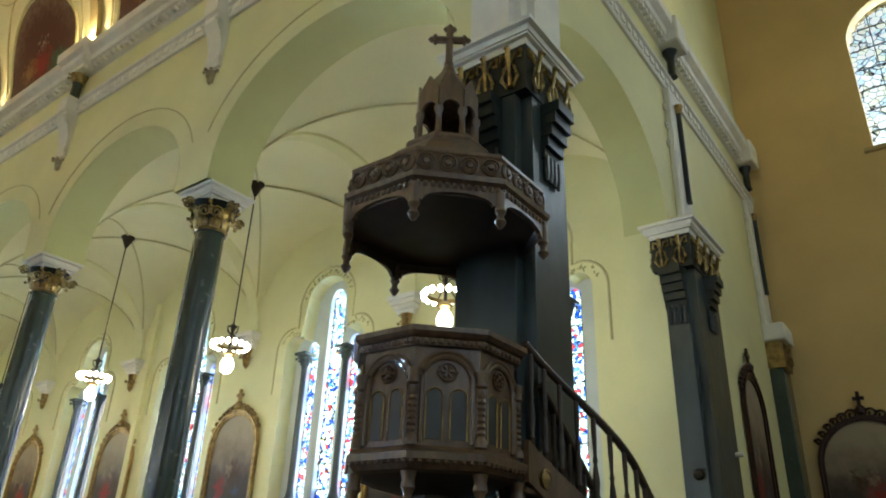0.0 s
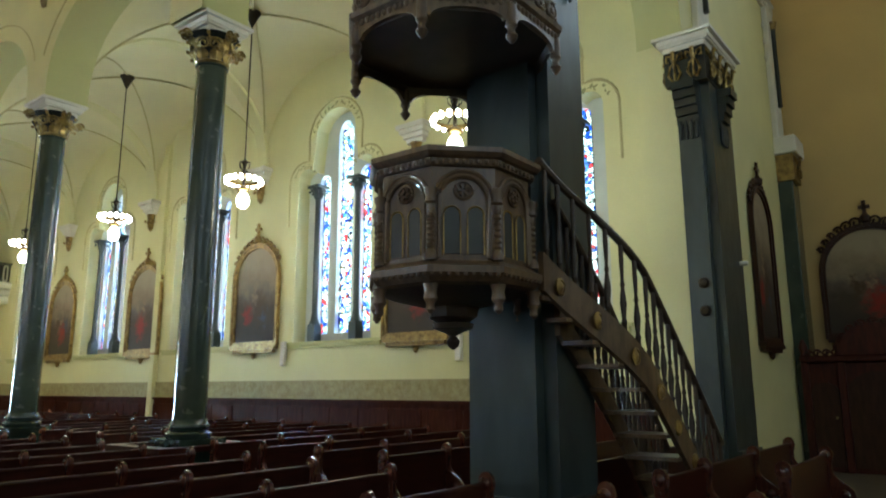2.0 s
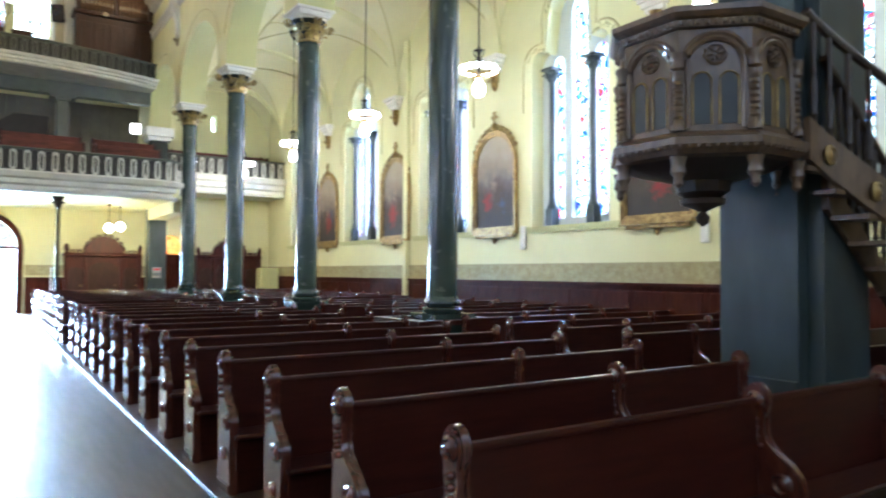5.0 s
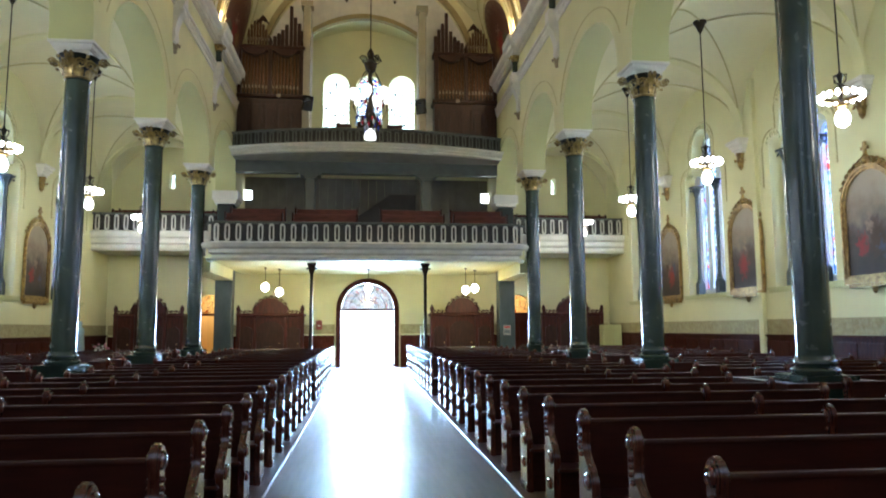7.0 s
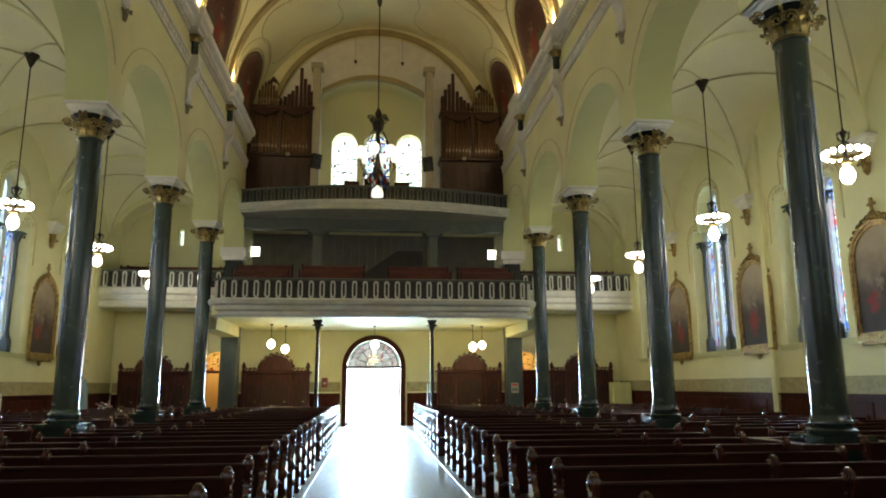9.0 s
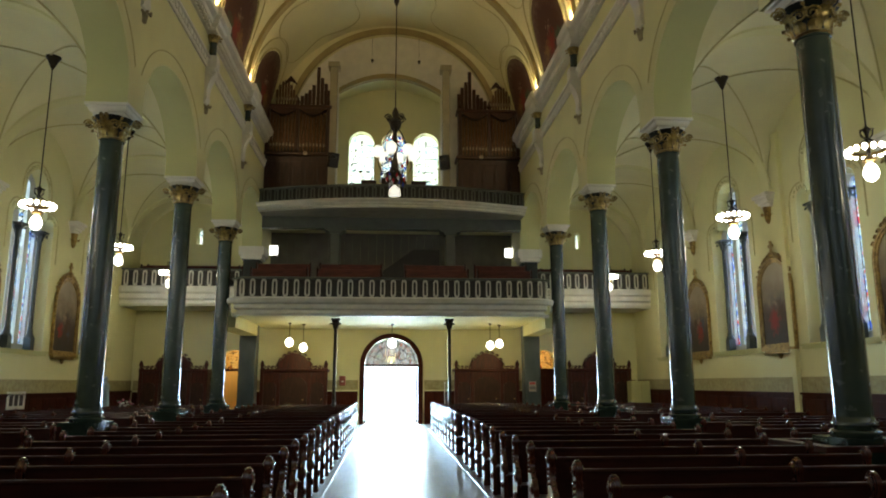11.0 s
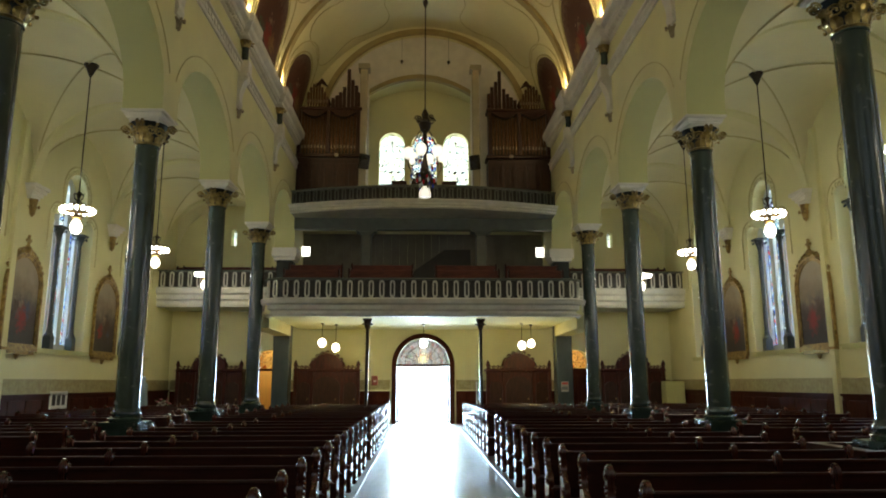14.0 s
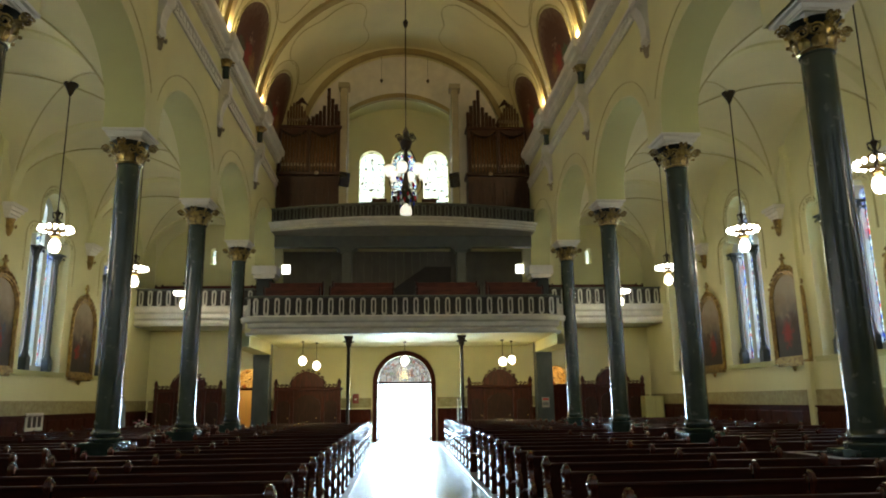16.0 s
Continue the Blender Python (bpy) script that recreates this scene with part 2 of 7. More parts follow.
def run(bm, profile, pts, closed=False):
    """A moulding: profile of (out, up) swept along points in plan; out is to the right of the way."""
    pts = [Vector(p) for p in pts]
    rows = []
    for i, p in enumerate(pts):
        a = pts[i - 1] if (i or closed) else None
        b = pts[(i + 1) % len(pts)] if (i < len(pts) - 1 or closed) else None
        ds = [d.normalized() for d in ((p - a) if a is not None else None, (b - p) if b is not None else None) if d is not None]
        ns = [Vector((d.y, -d.x, 0)) for d in ds]
        nn = sum(ns, Vector()) / len(ns)
        nn = nn / max(nn.length_squared, 0.2)
        rows.append([bm.verts.new(p + nn * o + Vector((0, 0, h))) for o, h in profile])
    k = len(profile)
    for i in range(len(rows) if closed else len(rows) - 1):
        a, b = rows[i], rows[(i + 1) % len(rows)]
        for j in range(k):
            bm.faces.new((a[j], a[(j + 1) % k], b[(j + 1) % k], b[j]))
    if not closed:
        bm.faces.new(rows[0])
        bm.faces.new(rows[-1][::-1])


def pierced(bm, u0, u1, z0, z1, holes, thick, place):
    """A wall from u0 to u1 with holes of (from, to, bottom, top(u)) right through; place(u, z, d)."""
    quad = lambda *c: bm.faces.new([bm.verts.new(place(*p)) for p in c])

    def strip(a, b, lo0, lo1, hi0, hi1):
        for d in (0, thick):
            quad((a, lo0, d), (b, lo1, d), (b, hi1, d), (a, hi0, d))

    edge = u0
    for a, b, zb, top in sorted(holes, key=lambda h: h[0]):
        if a > edge:
            strip(edge, a, z0, z0, z1, z1)
        n = 24
        us = [a + (b - a) * (0.5 - 0.5 * math.cos(math.pi * i / n)) for i in range(n + 1)]
        for p, q in zip(us, us[1:]):
            tp, tq = min(top(p), z1), min(top(q), z1)
            strip(p, q, tp, tq, z1, z1)
            quad((p, tp, 0), (q, tq, 0), (q, tq, thick), (p, tp, thick))
        if zb > z0:
            strip(a, b, z0, z0, zb, zb)
            quad((a, zb, 0), (b, zb, 0), (b, zb, thick), (a, zb, thick))
        for u in (a, b):
            quad((u, zb, 0), (u, zb, thick), (u, top(u), thick), (u, top(u), 0))
        edge = b
    if edge < u1:
        strip(edge, u1, z0, z0, z1, z1)
    quad((u0, z0, 0), (u0, z0, thick), (u0, z1, thick), (u0, z1, 0))
    quad((u1, z0, 0), (u1, z0, thick), (u1, z1, thick), (u1, z1, 0))
    quad((u0, z1, 0), (u1, z1, 0), (u1, z1, thick), (u0, z1, thick))
    bmesh.ops.remove_doubles(bm, verts=bm.verts[:], dist=0.0005)


def arc_top(c, r, spring, rise=None):
    rise = rise or r
    return lambda u: spring + rise * math.sqrt(max(0.0, 1 - ((u - c) / r) ** 2))


def empty(name, at=(0, 0, 0), label="", category="", group="", kind=""):
    ob = new(name)
    ob.location = at
    ob.empty_display_size = 0.2
    return tagged(ob, label, category, group, kind)

# ---- plan: nave along Y, its middle at X = 0, floor at Z = 0 ----
COLX, WALLX, ENDY = 5.7, 10.72, 30.5
BAYS = [3.35, 8.83, 13.87, 18.9, 23.95, 28.95]
MIDS = [(a + b) / 2 for a, b in zip(BAYS, BAYS[1:])]
ABACUS = 7.1
WINC = [5.93, 11.3, 16.36, 21.4, 26.42]  # middles of the aisle windows
RISE = 0.762  # of the arcade arches, for each metre of their half width
TRX, TRY = 17.2, 3.25  # transept end and its wall beside the nave
BACKY = -9.0


def structure(name, bm, material, label, category, smooth=False):
    return tagged(part(name, bm, material, None, "", smooth), label, category, "", "structure")


def slab(name, x0, x1, y0, y1, z0, z1, material, label, category):
    bm = bmesh.new()
    box(bm, x0, x1, y0, y1, z0, z1)
    return structure(name, bm, material, label, category)


slab("floor", -TRX, TRX, BACKY, ENDY + 0.5, -0.3, 0.0, FLOOR, "polished brown wooden floor of the nave", "floor")
slab("ground", -400, 400, -400, 400, -0.9, -0.5, GROUND, "pale paved ground outside the church", "ground")

# nave arcades: walls above the columns, with a round arch over each bay
for side, tag in ((1, "east"), (-1, "west")):
    holes = []
    for a, b in zip(BAYS, BAYS[1:]):
        c, r = (a + b) / 2, (b - a) / 2 - 0.42
        holes.append((c - r, c + r, ABACUS, arc_top(c, r, ABACUS + 0.28, RISE * r)))
    bm = bmesh.new()
    pierced(bm, BAYS[0] - 0.08, ENDY, ABACUS, 15.5, holes, 0.8, lambda u, z, d: Vector((side * (COLX - 0.4 + d), u, z)))
    arcade = structure("wall_arcade_" + tag, bm, PLASTER, "cream plaster nave arcade wall with round arches", "wall")
    for a, b in zip(BAYS, BAYS[1:]):
        c, r = (a + b) / 2, (b - a) / 2 - 0.42
        # green underside and the raised rim of each arch
        bm = bmesh.new()
        pts = [(c - r * math.cos(t), ABACUS + 0.28 + RISE * r * math.sin(t)) for t in np.linspace(0, math.pi, 29)]
        pts = [(c - r, ABACUS + 0.004)] + pts + [(c + r, ABACUS + 0.004)]
        inner = []
        for (u, z) in pts:
            d = Vector((c - u, ABACUS + 0.28 - z if z > ABACUS + 0.28 else 0)).normalized() * 0.006
            inner.append((u + d.x, z + d.y))
        for k in range(len(inner) - 1):
            (u, z), (v, w) = inner[k], inner[k + 1]
            x0, x1 = side * (COLX - 0.4), side * (COLX + 0.4)
            bm.faces.new([bm.verts.new(p) for p in ((x0, u, z), (x1, u, z), (x1, v, w), (x0, v, w))])
        bmesh.ops.remove_doubles(bm, verts=bm.verts[:], dist=0.0005)
        part("soffit", bm, SOFFIT, arcade, "pale green painted arch underside", True)
        bm = bmesh.new()
        ring = [(side * (COLX - 0.405), c - (r + 0.34) * math.cos(t), ABACUS + 0.28 + (RISE * r + 0.34) * math.sin(t)) for t in np.linspace(0.3, math.pi - 0.3, 27)]
        tube(bm, ring, 0.014, 5)
        part("arch_moulding", bm, LINE, arcade, "thin tan arch moulding", True)
    # string course and cornice along the nave wall
    face = side * (COLX - 0.4)
    ends = (BAYS[0] - 0.08, ENDY - 0.1)
    way = [(face, ends[1], 0), (face, ends[0], 0)] if side > 0 else [(face, ends[0], 0), (face, ends[1], 0)]
    bm = bmesh.new()
    run(bm, [(0, 10.32), (0.05, 10.32), (0.07, 10.37), (0.07, 10.55), (0.13, 10.58), (0.13, 10.64), (0, 10.66)], way)
    y = ends[0] + 0.1
    while y < ends[1]:
        box(bm, *sorted((face - side * 0.07, face - side * 0.095)), y, y + 0.16, 10.395, 10.53)
        y += 0.26
    structure("trim_string_course_" + tag, bm, WHITE, "white moulded string course with small square panels", "moulding")
    bm = bmesh.new()
    run(bm, [(0, 11.32), (0.08, 11.34), (0.08, 11.44), (0.2, 11.5), (0.22, 11.62), (0.34, 11.7), (0.36, 11.86), (0, 11.9)], way)
    y = ends[0] + 0.1
    while y < ends[1]:
        box(bm, *sorted((face - side * 0.07, face - side * 0.17)), y, y + 0.09, 11.36, 11.47)
        y += 0.18
    structure("trim_cornice_" + tag, bm, WHITE, "white dentilled cornice below the nave vault", "cornice")

# nave vault: a barrel
VS, VR, VW = 11.9, 5.25, COLX - 0.4
xs = [VW * math.sin(t) for t in np.linspace(-math.pi / 2, math.pi / 2, 73)]
ys = list(np.arange(BAYS[0] - 0.08, 28.86, 0.14))


def vault_z(x, y):
    z = VS + VR * math.sqrt(max(0, 1 - (x / VW) ** 2))
    return z


bm = bmesh.new()
grid = [[bm.verts.new((x, y, vault_z(x, y))) for x in xs] for y in ys]
for r0, r1 in zip(grid, grid[1:]):
    for i in range(len(xs) - 1):
        bm.faces.new((r0[i], r0[i + 1], r1[i + 1], r1[i]))
structure("ceiling_nave", bm, VAULT, "cream plaster barrel vault with painted lines", "ceiling", True)
slab("ceiling_roof", -TRX, TRX, BACKY, ENDY + 0.5, 17.6, 17.8, VAULT, "plain ceiling closing the roof space", "ceiling")
for k, y in enumerate(BAYS[1:]):
    bm = bmesh.new()
    prof = np.linspace(0, math.pi, 41)
    for t0, t1 in zip(prof, prof[1:]):
        q = lambda t, s, yy: bm.verts.new((-(VW - s) * math.cos(t), yy, VS + (VR - s) * math.sin(t)))
        for s0, y0, s1, y1 in ((0.0, y - 0.16, 0.12, y - 0.16), (0.12, y - 0.16, 0.12, y + 0.16), (0.12, y + 0.16, 0.0, y + 0.16)):
            bm.faces.new((q(t0, s0, y0), q(t1, s0, y0), q(t1, s1, y1), q(t0, s1, y1)))
    bmesh.ops.remove_doubles(bm, verts=bm.verts[:], dist=0.0005)
    structure("trim_vault_rib", bm, OCHRE, "ochre painted transverse rib of the nave vault", "rib")

# aisle vaults: groined bays
for side, tag in ((1, "east"), (-1, "west")):
    x0, x1 = COLX + 0.3, WALLX
    xm, hw = (x0 + x1) / 2, (x1 - x0) / 2
    us = [xm - hw * math.cos(t) for t in np.linspace(0, math.pi, 31)]
    bm = bmesh.new()
    for a, b in zip(BAYS, BAYS[1:] + [ENDY]):
        ym, hy = (a + b) / 2, (b - a) / 2
        vs = [ym - hy * math.cos(t) for t in np.linspace(0, math.pi, 31)]

        def gz(u, v):
            p = math.sqrt(max(0, 1 - ((u - xm) / hw) ** 2))
            q = math.sqrt(max(0, 1 - ((v - ym) / hy) ** 2))
            return 7.11 + 2.28 * max(p, q)
        g = [[bm.verts.new((side * u, v, gz(u, v))) for u in us] for v in vs]
        for r0, r1 in zip(g, g[1:]):
            for i in range(len(us) - 1):
                bm.faces.new((r0[i], r0[i + 1], r1[i + 1], r1[i]))
    bmesh.ops.remove_doubles(bm, verts=bm.verts[:], dist=0.001)
    structure("ceiling_aisle_" + tag, bm, VAULT, "cream plaster groin vaults over the side aisle", "ceiling", True)
    for a, b in zip(BAYS, BAYS[1:]):
        ym, hy = (a + b) / 2, (b - a) / 2
        for s in (1, -1):
            bm = bmesh.new()
            line = [(side * (xm - hw * math.cos(t)), ym - s * hy * math.cos(t), 7.09 + 2.28 * math.sin(t)) for t in np.linspace(0.06, math.pi - 0.06, 33)]
            tube(bm, line, 0.022, 5)
            structure("trim_groin_line", bm, LINE, "thin tan line along an aisle vault groin", "rib", True)
    for y in BAYS[1:]:
        bm = bmesh.new()
        ts = np.linspace(0, math.pi, 25)
        for t0, t1 in zip(ts, ts[1:]):
            q = lambda t, s, yy: bm.verts.new((side * (xm - (hw - s) * math.cos(t)), yy, 7.11 + (2.28 - s) * math.sin(t)))
            for s0, y0, s1, y1 in ((0, y - 0.2, 0.05, y - 0.17), (0.05, y - 0.17, 0.05, y + 0.17), (0.05, y + 0.17, 0, y + 0.2)):
                bm.faces.new((q(t0, s0, y0), q(t1, s0, y0), q(t1, s1, y1), q(t0, s1, y1)))
        bmesh.ops.remove_doubles(bm, verts=bm.verts[:], dist=0.0005)
        structure("trim_aisle_rib", bm, PLASTER, "cream transverse rib of the aisle vault", "rib", True)

# aisle walls with a recess for each window
WIN0 = 2.67


def recess_top(c):
    def top(u):
        d = abs(u - c)
        if d <= 0.66:
            return 7.38 + math.sqrt(max(0, 0.66 ** 2 - d * d))
        return 6.45 + math.sqrt(max(0, 0.28 ** 2 - (d - 0.94) ** 2))
    return top


for side, tag in ((1, "east"), (-1, "west")):
    bm = bmesh.new()
    holes = [(c - 1.22, c + 1.22, WIN0, recess_top(c)) for c in WINC]
    pierced(bm, TRY + 0.3, ENDY, 0, 9.6, holes, 0.36, lambda u, z, d: Vector((side * (WALLX + d), u, z)))
    structure("wall_aisle_" + tag, bm, PLASTER, "cream plaster aisle wall with window recesses", "wall")
    bm = bmesh.new()
    f = side * WALLX
    box(bm, *sorted((f, f - side * 0.012)), TRY + 0.3, ENDY, 1.42, 1.82)
    structure("trim_stencil_" + tag, bm, STENCIL, "ochre stencilled band above the wainscot", "dado band")
    ws = empty("baseboard_wainscot_" + tag, (f, 0, 0), "dark red-brown panelled wooden wainscot", "wainscot", "", "structure")
    bm = bmesh.new()
    box(bm, *sorted((0, -side * 0.03)), TRY + 0.3, ENDY, 0, 1.36)
    part("backing", bm, WAINSCOT, ws)
    bm = bmesh.new()
    box(bm, *sorted((0, -side * 0.08)), TRY + 0.3, ENDY, 1.36, 1.42)
    part("cap_rail", bm, WAINSCOT, ws)
    y = TRY + 0.4
    while y < ENDY - 0.9:
        bm = bevelled(*sorted((-side * 0.03, -side * 0.05)), y, y + 0.7, 0.2, 1.26, 0.012)
        part("panel", bm, WAINSCOT, ws)
        y += 0.84

# end wall with the main door, two side doors and the loft windows
holes = [(-1.14, 1.14, 0, arc_top(0, 1.14, 2.45))]
for s in (1, -1):
    holes.append((s * 6.6 - 0.46, s * 6.6 + 0.46, 0, arc_top(s * 6.6, 0.46, 2.72, 0.38)))
bm = bmesh.new()
pierced(bm, -WALLX - 0.4, WALLX + 0.4, 0, 6.0, holes, 0.5, lambda u, z, d: Vector((u, ENDY + d, z)))
structure("wall_end_lower", bm, PLASTER, "cream plaster end wall with an arched main door", "wall")
holes = [(c - 0.57, c + 0.57, 9.3, arc_top(c, 0.57, 12.3)) for c in (-1.45, 0, 1.45)]
holes += [(s * 8.3 - 0.12, s * 8.3 + 0.12, 7.6, arc_top(s * 8.3, 0.12, 8.2)) for s in (1, -1)]
bm = bmesh.new()
pierced(bm, -WALLX - 0.4, WALLX + 0.4, 6.0, 17.6, holes, 0.5, lambda u, z, d: Vector((u, ENDY + d, z)))
structure("wall_end_upper", bm, PLASTER, "cream plaster end wall with three arched loft windows", "wall")

# transept walls beside the nave, with an arch to each aisle; far ends; sanctuary side
for side, tag in ((1, "east"), (-1, "west")):
    c, r = (6.1 + 10.56) / 2, (10.56 - 6.1) / 2
    bm = bmesh.new()
    pierced(bm, COLX - 0.34, TRX, ABACUS, 17.6, [(6.1, 10.56, ABACUS, arc_top(c, r, ABACUS + 0.28, RISE * r))], 0.75, lambda u, z, d: Vector((side * u, TRY + d, z)))
    box(bm, *sorted((side * 10.56, side * TRX)), TRY, TRY + 0.75, 0, ABACUS)
    w = structure("wall_transept_" + tag, bm, PLASTER, "cream plaster transept wall with an arch to the aisle", "wall")
    bm = bmesh.new()
    ts = np.linspace(0, math.pi, 29)
    for t0, t1 in zip(ts, ts[1:]):
        q = [bm.verts.new((side * (c - (r - 0.006) * math.cos(t)), yy, ABACUS + 0.28 + (RISE * r - 0.006) * math.sin(t))) for t, yy in ((t0, TRY), (t1, TRY), (t1, TRY + 0.75), (t0, TRY + 0.75))]
        bm.faces.new(q)
    for x in (6.106, 10.554):
        bm.faces.new([bm.verts.new((side * x, yy, zz)) for yy, zz in ((TRY, ABACUS), (TRY + 0.75, ABACUS), (TRY + 0.75, ABACUS + 0.28), (TRY, ABACUS + 0.28))])
    bmesh.ops.remove_doubles(bm, verts=bm.verts[:], dist=0.0005)
    part("soffit", bm, SOFFIT, w, "pale green painted arch underside", True)
    bm = bmesh.new()
    way = [(side * (COLX - 0.4), TRY, 0), (side * TRX, TRY, 0)]
    if side < 0:
        way = way[::-1]
    run(bm, [(0, 10.32), (0.05, 10.32), (0.07, 10.37), (0.07, 10.55), (0.13, 10.58), (0.13, 10.64), (0, 10.66)], way)
    x = COLX
    while x < TRX:
        box(bm, *sorted((side * x, side * (x + 0.16))), TRY - 0.095, TRY - 0.07, 10.395, 10.53)
        x += 0.26
    structure("trim_string_course_transept_" + tag, bm, WHITE, "white moulded string course with small square panels", "moulding")
    bm = bmesh.new()
    run(bm, [(0, 11.32), (0.08, 11.34), (0.08, 11.44), (0.2, 11.5), (0.22, 11.62), (0.34, 11.7), (0.36, 11.86), (0, 11.9)], way)
    x = COLX
    while x < TRX:
        box(bm, *sorted((side * x, side * (x + 0.09))), TRY - 0.17, TRY - 0.07, 11.36, 11.47)
        x += 0.18
    structure("trim_cornice_transept_" + tag, bm, WHITE, "white dentilled cornice in the transept", "cornice")
    bm = bmesh.new()
    holes = [(-1.85, 0.35, 11.2, arc_top(-0.75, 1.1, 14.3)), (-6.2, -4.0, 11.2, arc_top(-5.1, 1.1, 14.3))]
    pierced(bm, BACKY, TRY, 0, 17.6, holes, 0.5, lambda u, z, d: Vector((side * (TRX + d), u, z)))
    structure("wall_transept_end_" + tag, bm, TRANSEPT, "ochre plaster transept end wall with tall arched windows", "wall")
# unseen wall behind the camera; its openings only admit the fill lamp
bm = bmesh.new()
pierced(bm, -TRX, TRX, 0, 17.6, [(x - 1.2, x + 1.2, 5.5, arc_top(x, 1.2, 11.0)) for x in (-12, -8, -4, 0, 4, 8, 12)], 0.5, lambda u, z, d: Vector((u, BACKY - d, z)))
structure("wall_sanctuary", bm, PLASTER, "unseen plain plaster wall closing the sanctuary side, pierced for the fill", "wall")

for side in (1, -1):
    slab("backdrop_side", *sorted((side * (WALLX + 3.4), side * (WALLX + 3.5))), 4.5, ENDY + 3, -0.5, 12, SKYGLOW, "bright overcast sky outside the windows", "sky")
    slab("backdrop_transept", *sorted((side * (TRX + 1.8), side * (TRX + 1.9))), -8, 3, 9, 17, SKYGLOW, "bright overcast sky outside the windows", "sky")
slab("backdrop_door", -4, 4, ENDY + 3.4, ENDY + 3.5, -0.5, 5.5, DOORGLOW, "glaring daylight outside the main door", "sky")
slab("backdrop_loft", -10, 10, ENDY + 3.0, ENDY + 3.1, 6.5, 15, LOFTGLOW, "bright overcast sky outside the loft windows", "sky")
slab("floor_threshold", -1.6, 1.6, ENDY + 0.5, ENDY + 3.4, -0.3, 0.0, GROUND, "pale stone threshold outside the main door", "floor")

# dado along the end wall, between the doors
for s in (1, -1):
    for a, e in ((1.4, 6.1), (7.1, WALLX - 0.09)):
        x0, x1 = sorted((s * a, s * e))
        slab("baseboard_end", x0, x1, ENDY - 0.04, ENDY, 0, 1.36, WAINSCOT, "dark red-brown wooden wainscot on the end wall", "wainscot")
        slab("trim_stencil_end", x0, x1, ENDY - 0.012, ENDY, 1.42, 1.82, STENCIL, "ochre stencilled band above the wainscot", "dado band")

# ---- columns ----


def leaf(bm, base, out, up, h, w, curl):
    """A curling acanthus leaf that rises from base, leaning out."""
    side_v = out.cross(up).normalized()
    rows = []
    for i in range(6):
        t = i / 5
        p = base + up * (h * (t - 0.25 * max(0, t - 0.7) * 4)) + out * (curl * t ** 2.2)
        ww = w * (0.75 + 0.5 * math.sin(t * math.pi)) * (1 - 0.55 * t ** 3)
        rows.append([bm.verts.new(p + side_v * ww * s + out * (0.02 if s == 0 else 0)) for s in (-1, -0.45, 0, 0.45, 1)])
    for a, b in zip(rows, rows[1:]):
        for k in range(4):
            bm.faces.new((a[k], a[k + 1], b[k + 1], b[k]))
    tip = rows[-1][2].co.copy()
    lathe(bm, [(0.01, -0.03), (0.03, -0.015), (0.03, 0.015), (0.01, 0.03)], 6, tip)


def scroll(bm, c, u, v, r, turns=1.6, thick=0.018):
    pts = []
    for i in range(15):
        t = i / 14
        a = 2 * math.pi * turns * t
        pts.append(c + (u * math.cos(a) + v * math.sin(a)) * r * (1 - 0.8 * t))
    tube(bm, pts, thick, 5)


def gilt_capital(parent, z0, z1, r0, r1, square=False):
    """Bell with two tiers of leaves, corner volutes and scrolls."""
    bm = bmesh.new()
    h = z1 - z0
    lathe(bm, [(r0, z0), (r0 * 1.02, z0 + 0.4 * h), (r0 * 1.3, z0 + 0.8 * h), (r1 * 0.98, z1)], 20)
    part("bell", bm, DARKGREEN, parent, "dark green capital bell", True)
    bm = bmesh.new()
    lathe(bm, [(r0 * 1.03, z0 - 0.03), (r0 * 1.15, z0), (r0 * 1.03, z0 + 0.03)], 20, cap=False)
    for i in range(8):
        a = math.pi * (i + 0.5) / 4
        o = Vector((math.cos(a), math.sin(a), 0))
        leaf(bm, o * r0 * 1.03 + Vector((0, 0, z0)), o, Vector((0, 0, 1)), h * 0.5, r0 * 0.36, r0 * 0.45)
        a += math.pi / 8
        o = Vector((math.cos(a), math.sin(a), 0))
        s = o.cross(Vector((0, 0, 1)))
        if i % 2:
            leaf(bm, o * r0 * 1.05 + Vector((0, 0, z0 + 0.25 * h)), o, Vector((0, 0, 1)), h * 0.7, r0 * 0.4, r1 * 0.62)
            for d in (1, -1):
                scroll(bm, o * (r1 * 1.16) + Vector((0, 0, z1 - 0.2 * h)) + s * d * 0.05, o, Vector((0, 0, 1)), 0.2 * h)
        else:
            for d in (1, -1):
                scroll(bm, o * (r0 * 1.28) + Vector((0, 0, z1 - 0.42 * h)) + s * d * r0 * 0.38, s * d, Vector((0, 0, 1)), 0.25 * h)
            leaf(bm, o * r0 * 1.25 + Vector((0, 0, z1 - 0.4 * h)), o, Vector((0, 0, 1)), h * 0.42, r0 * 0.18, r0 * 0.3)
    part("leaf_ornament", bm, GOLD, parent, "gilded acanthus leaves and scrolls", True)


def abacus(parent, x, y, z0=ABACUS - 0.24, z1=ABACUS, dx=0.0, dy=0.0):
    bm = bmesh.new()
    for h, o in ((0.0, 0), (0.08, 0.05), (0.11, 0.07), (0.19, 0.13)):
        hh = {0.0: 0.08, 0.08: 0.03, 0.11: 0.08, 0.19: z1 - z0 - 0.19}[h]
        box(bm, -x - o + dx, x + o + dx, -y - o + dy, y + o + dy, z0 + h, z0 + h + hh - 0.0005)
    part("abacus", bm, WHITE, parent, "white moulded abacus")


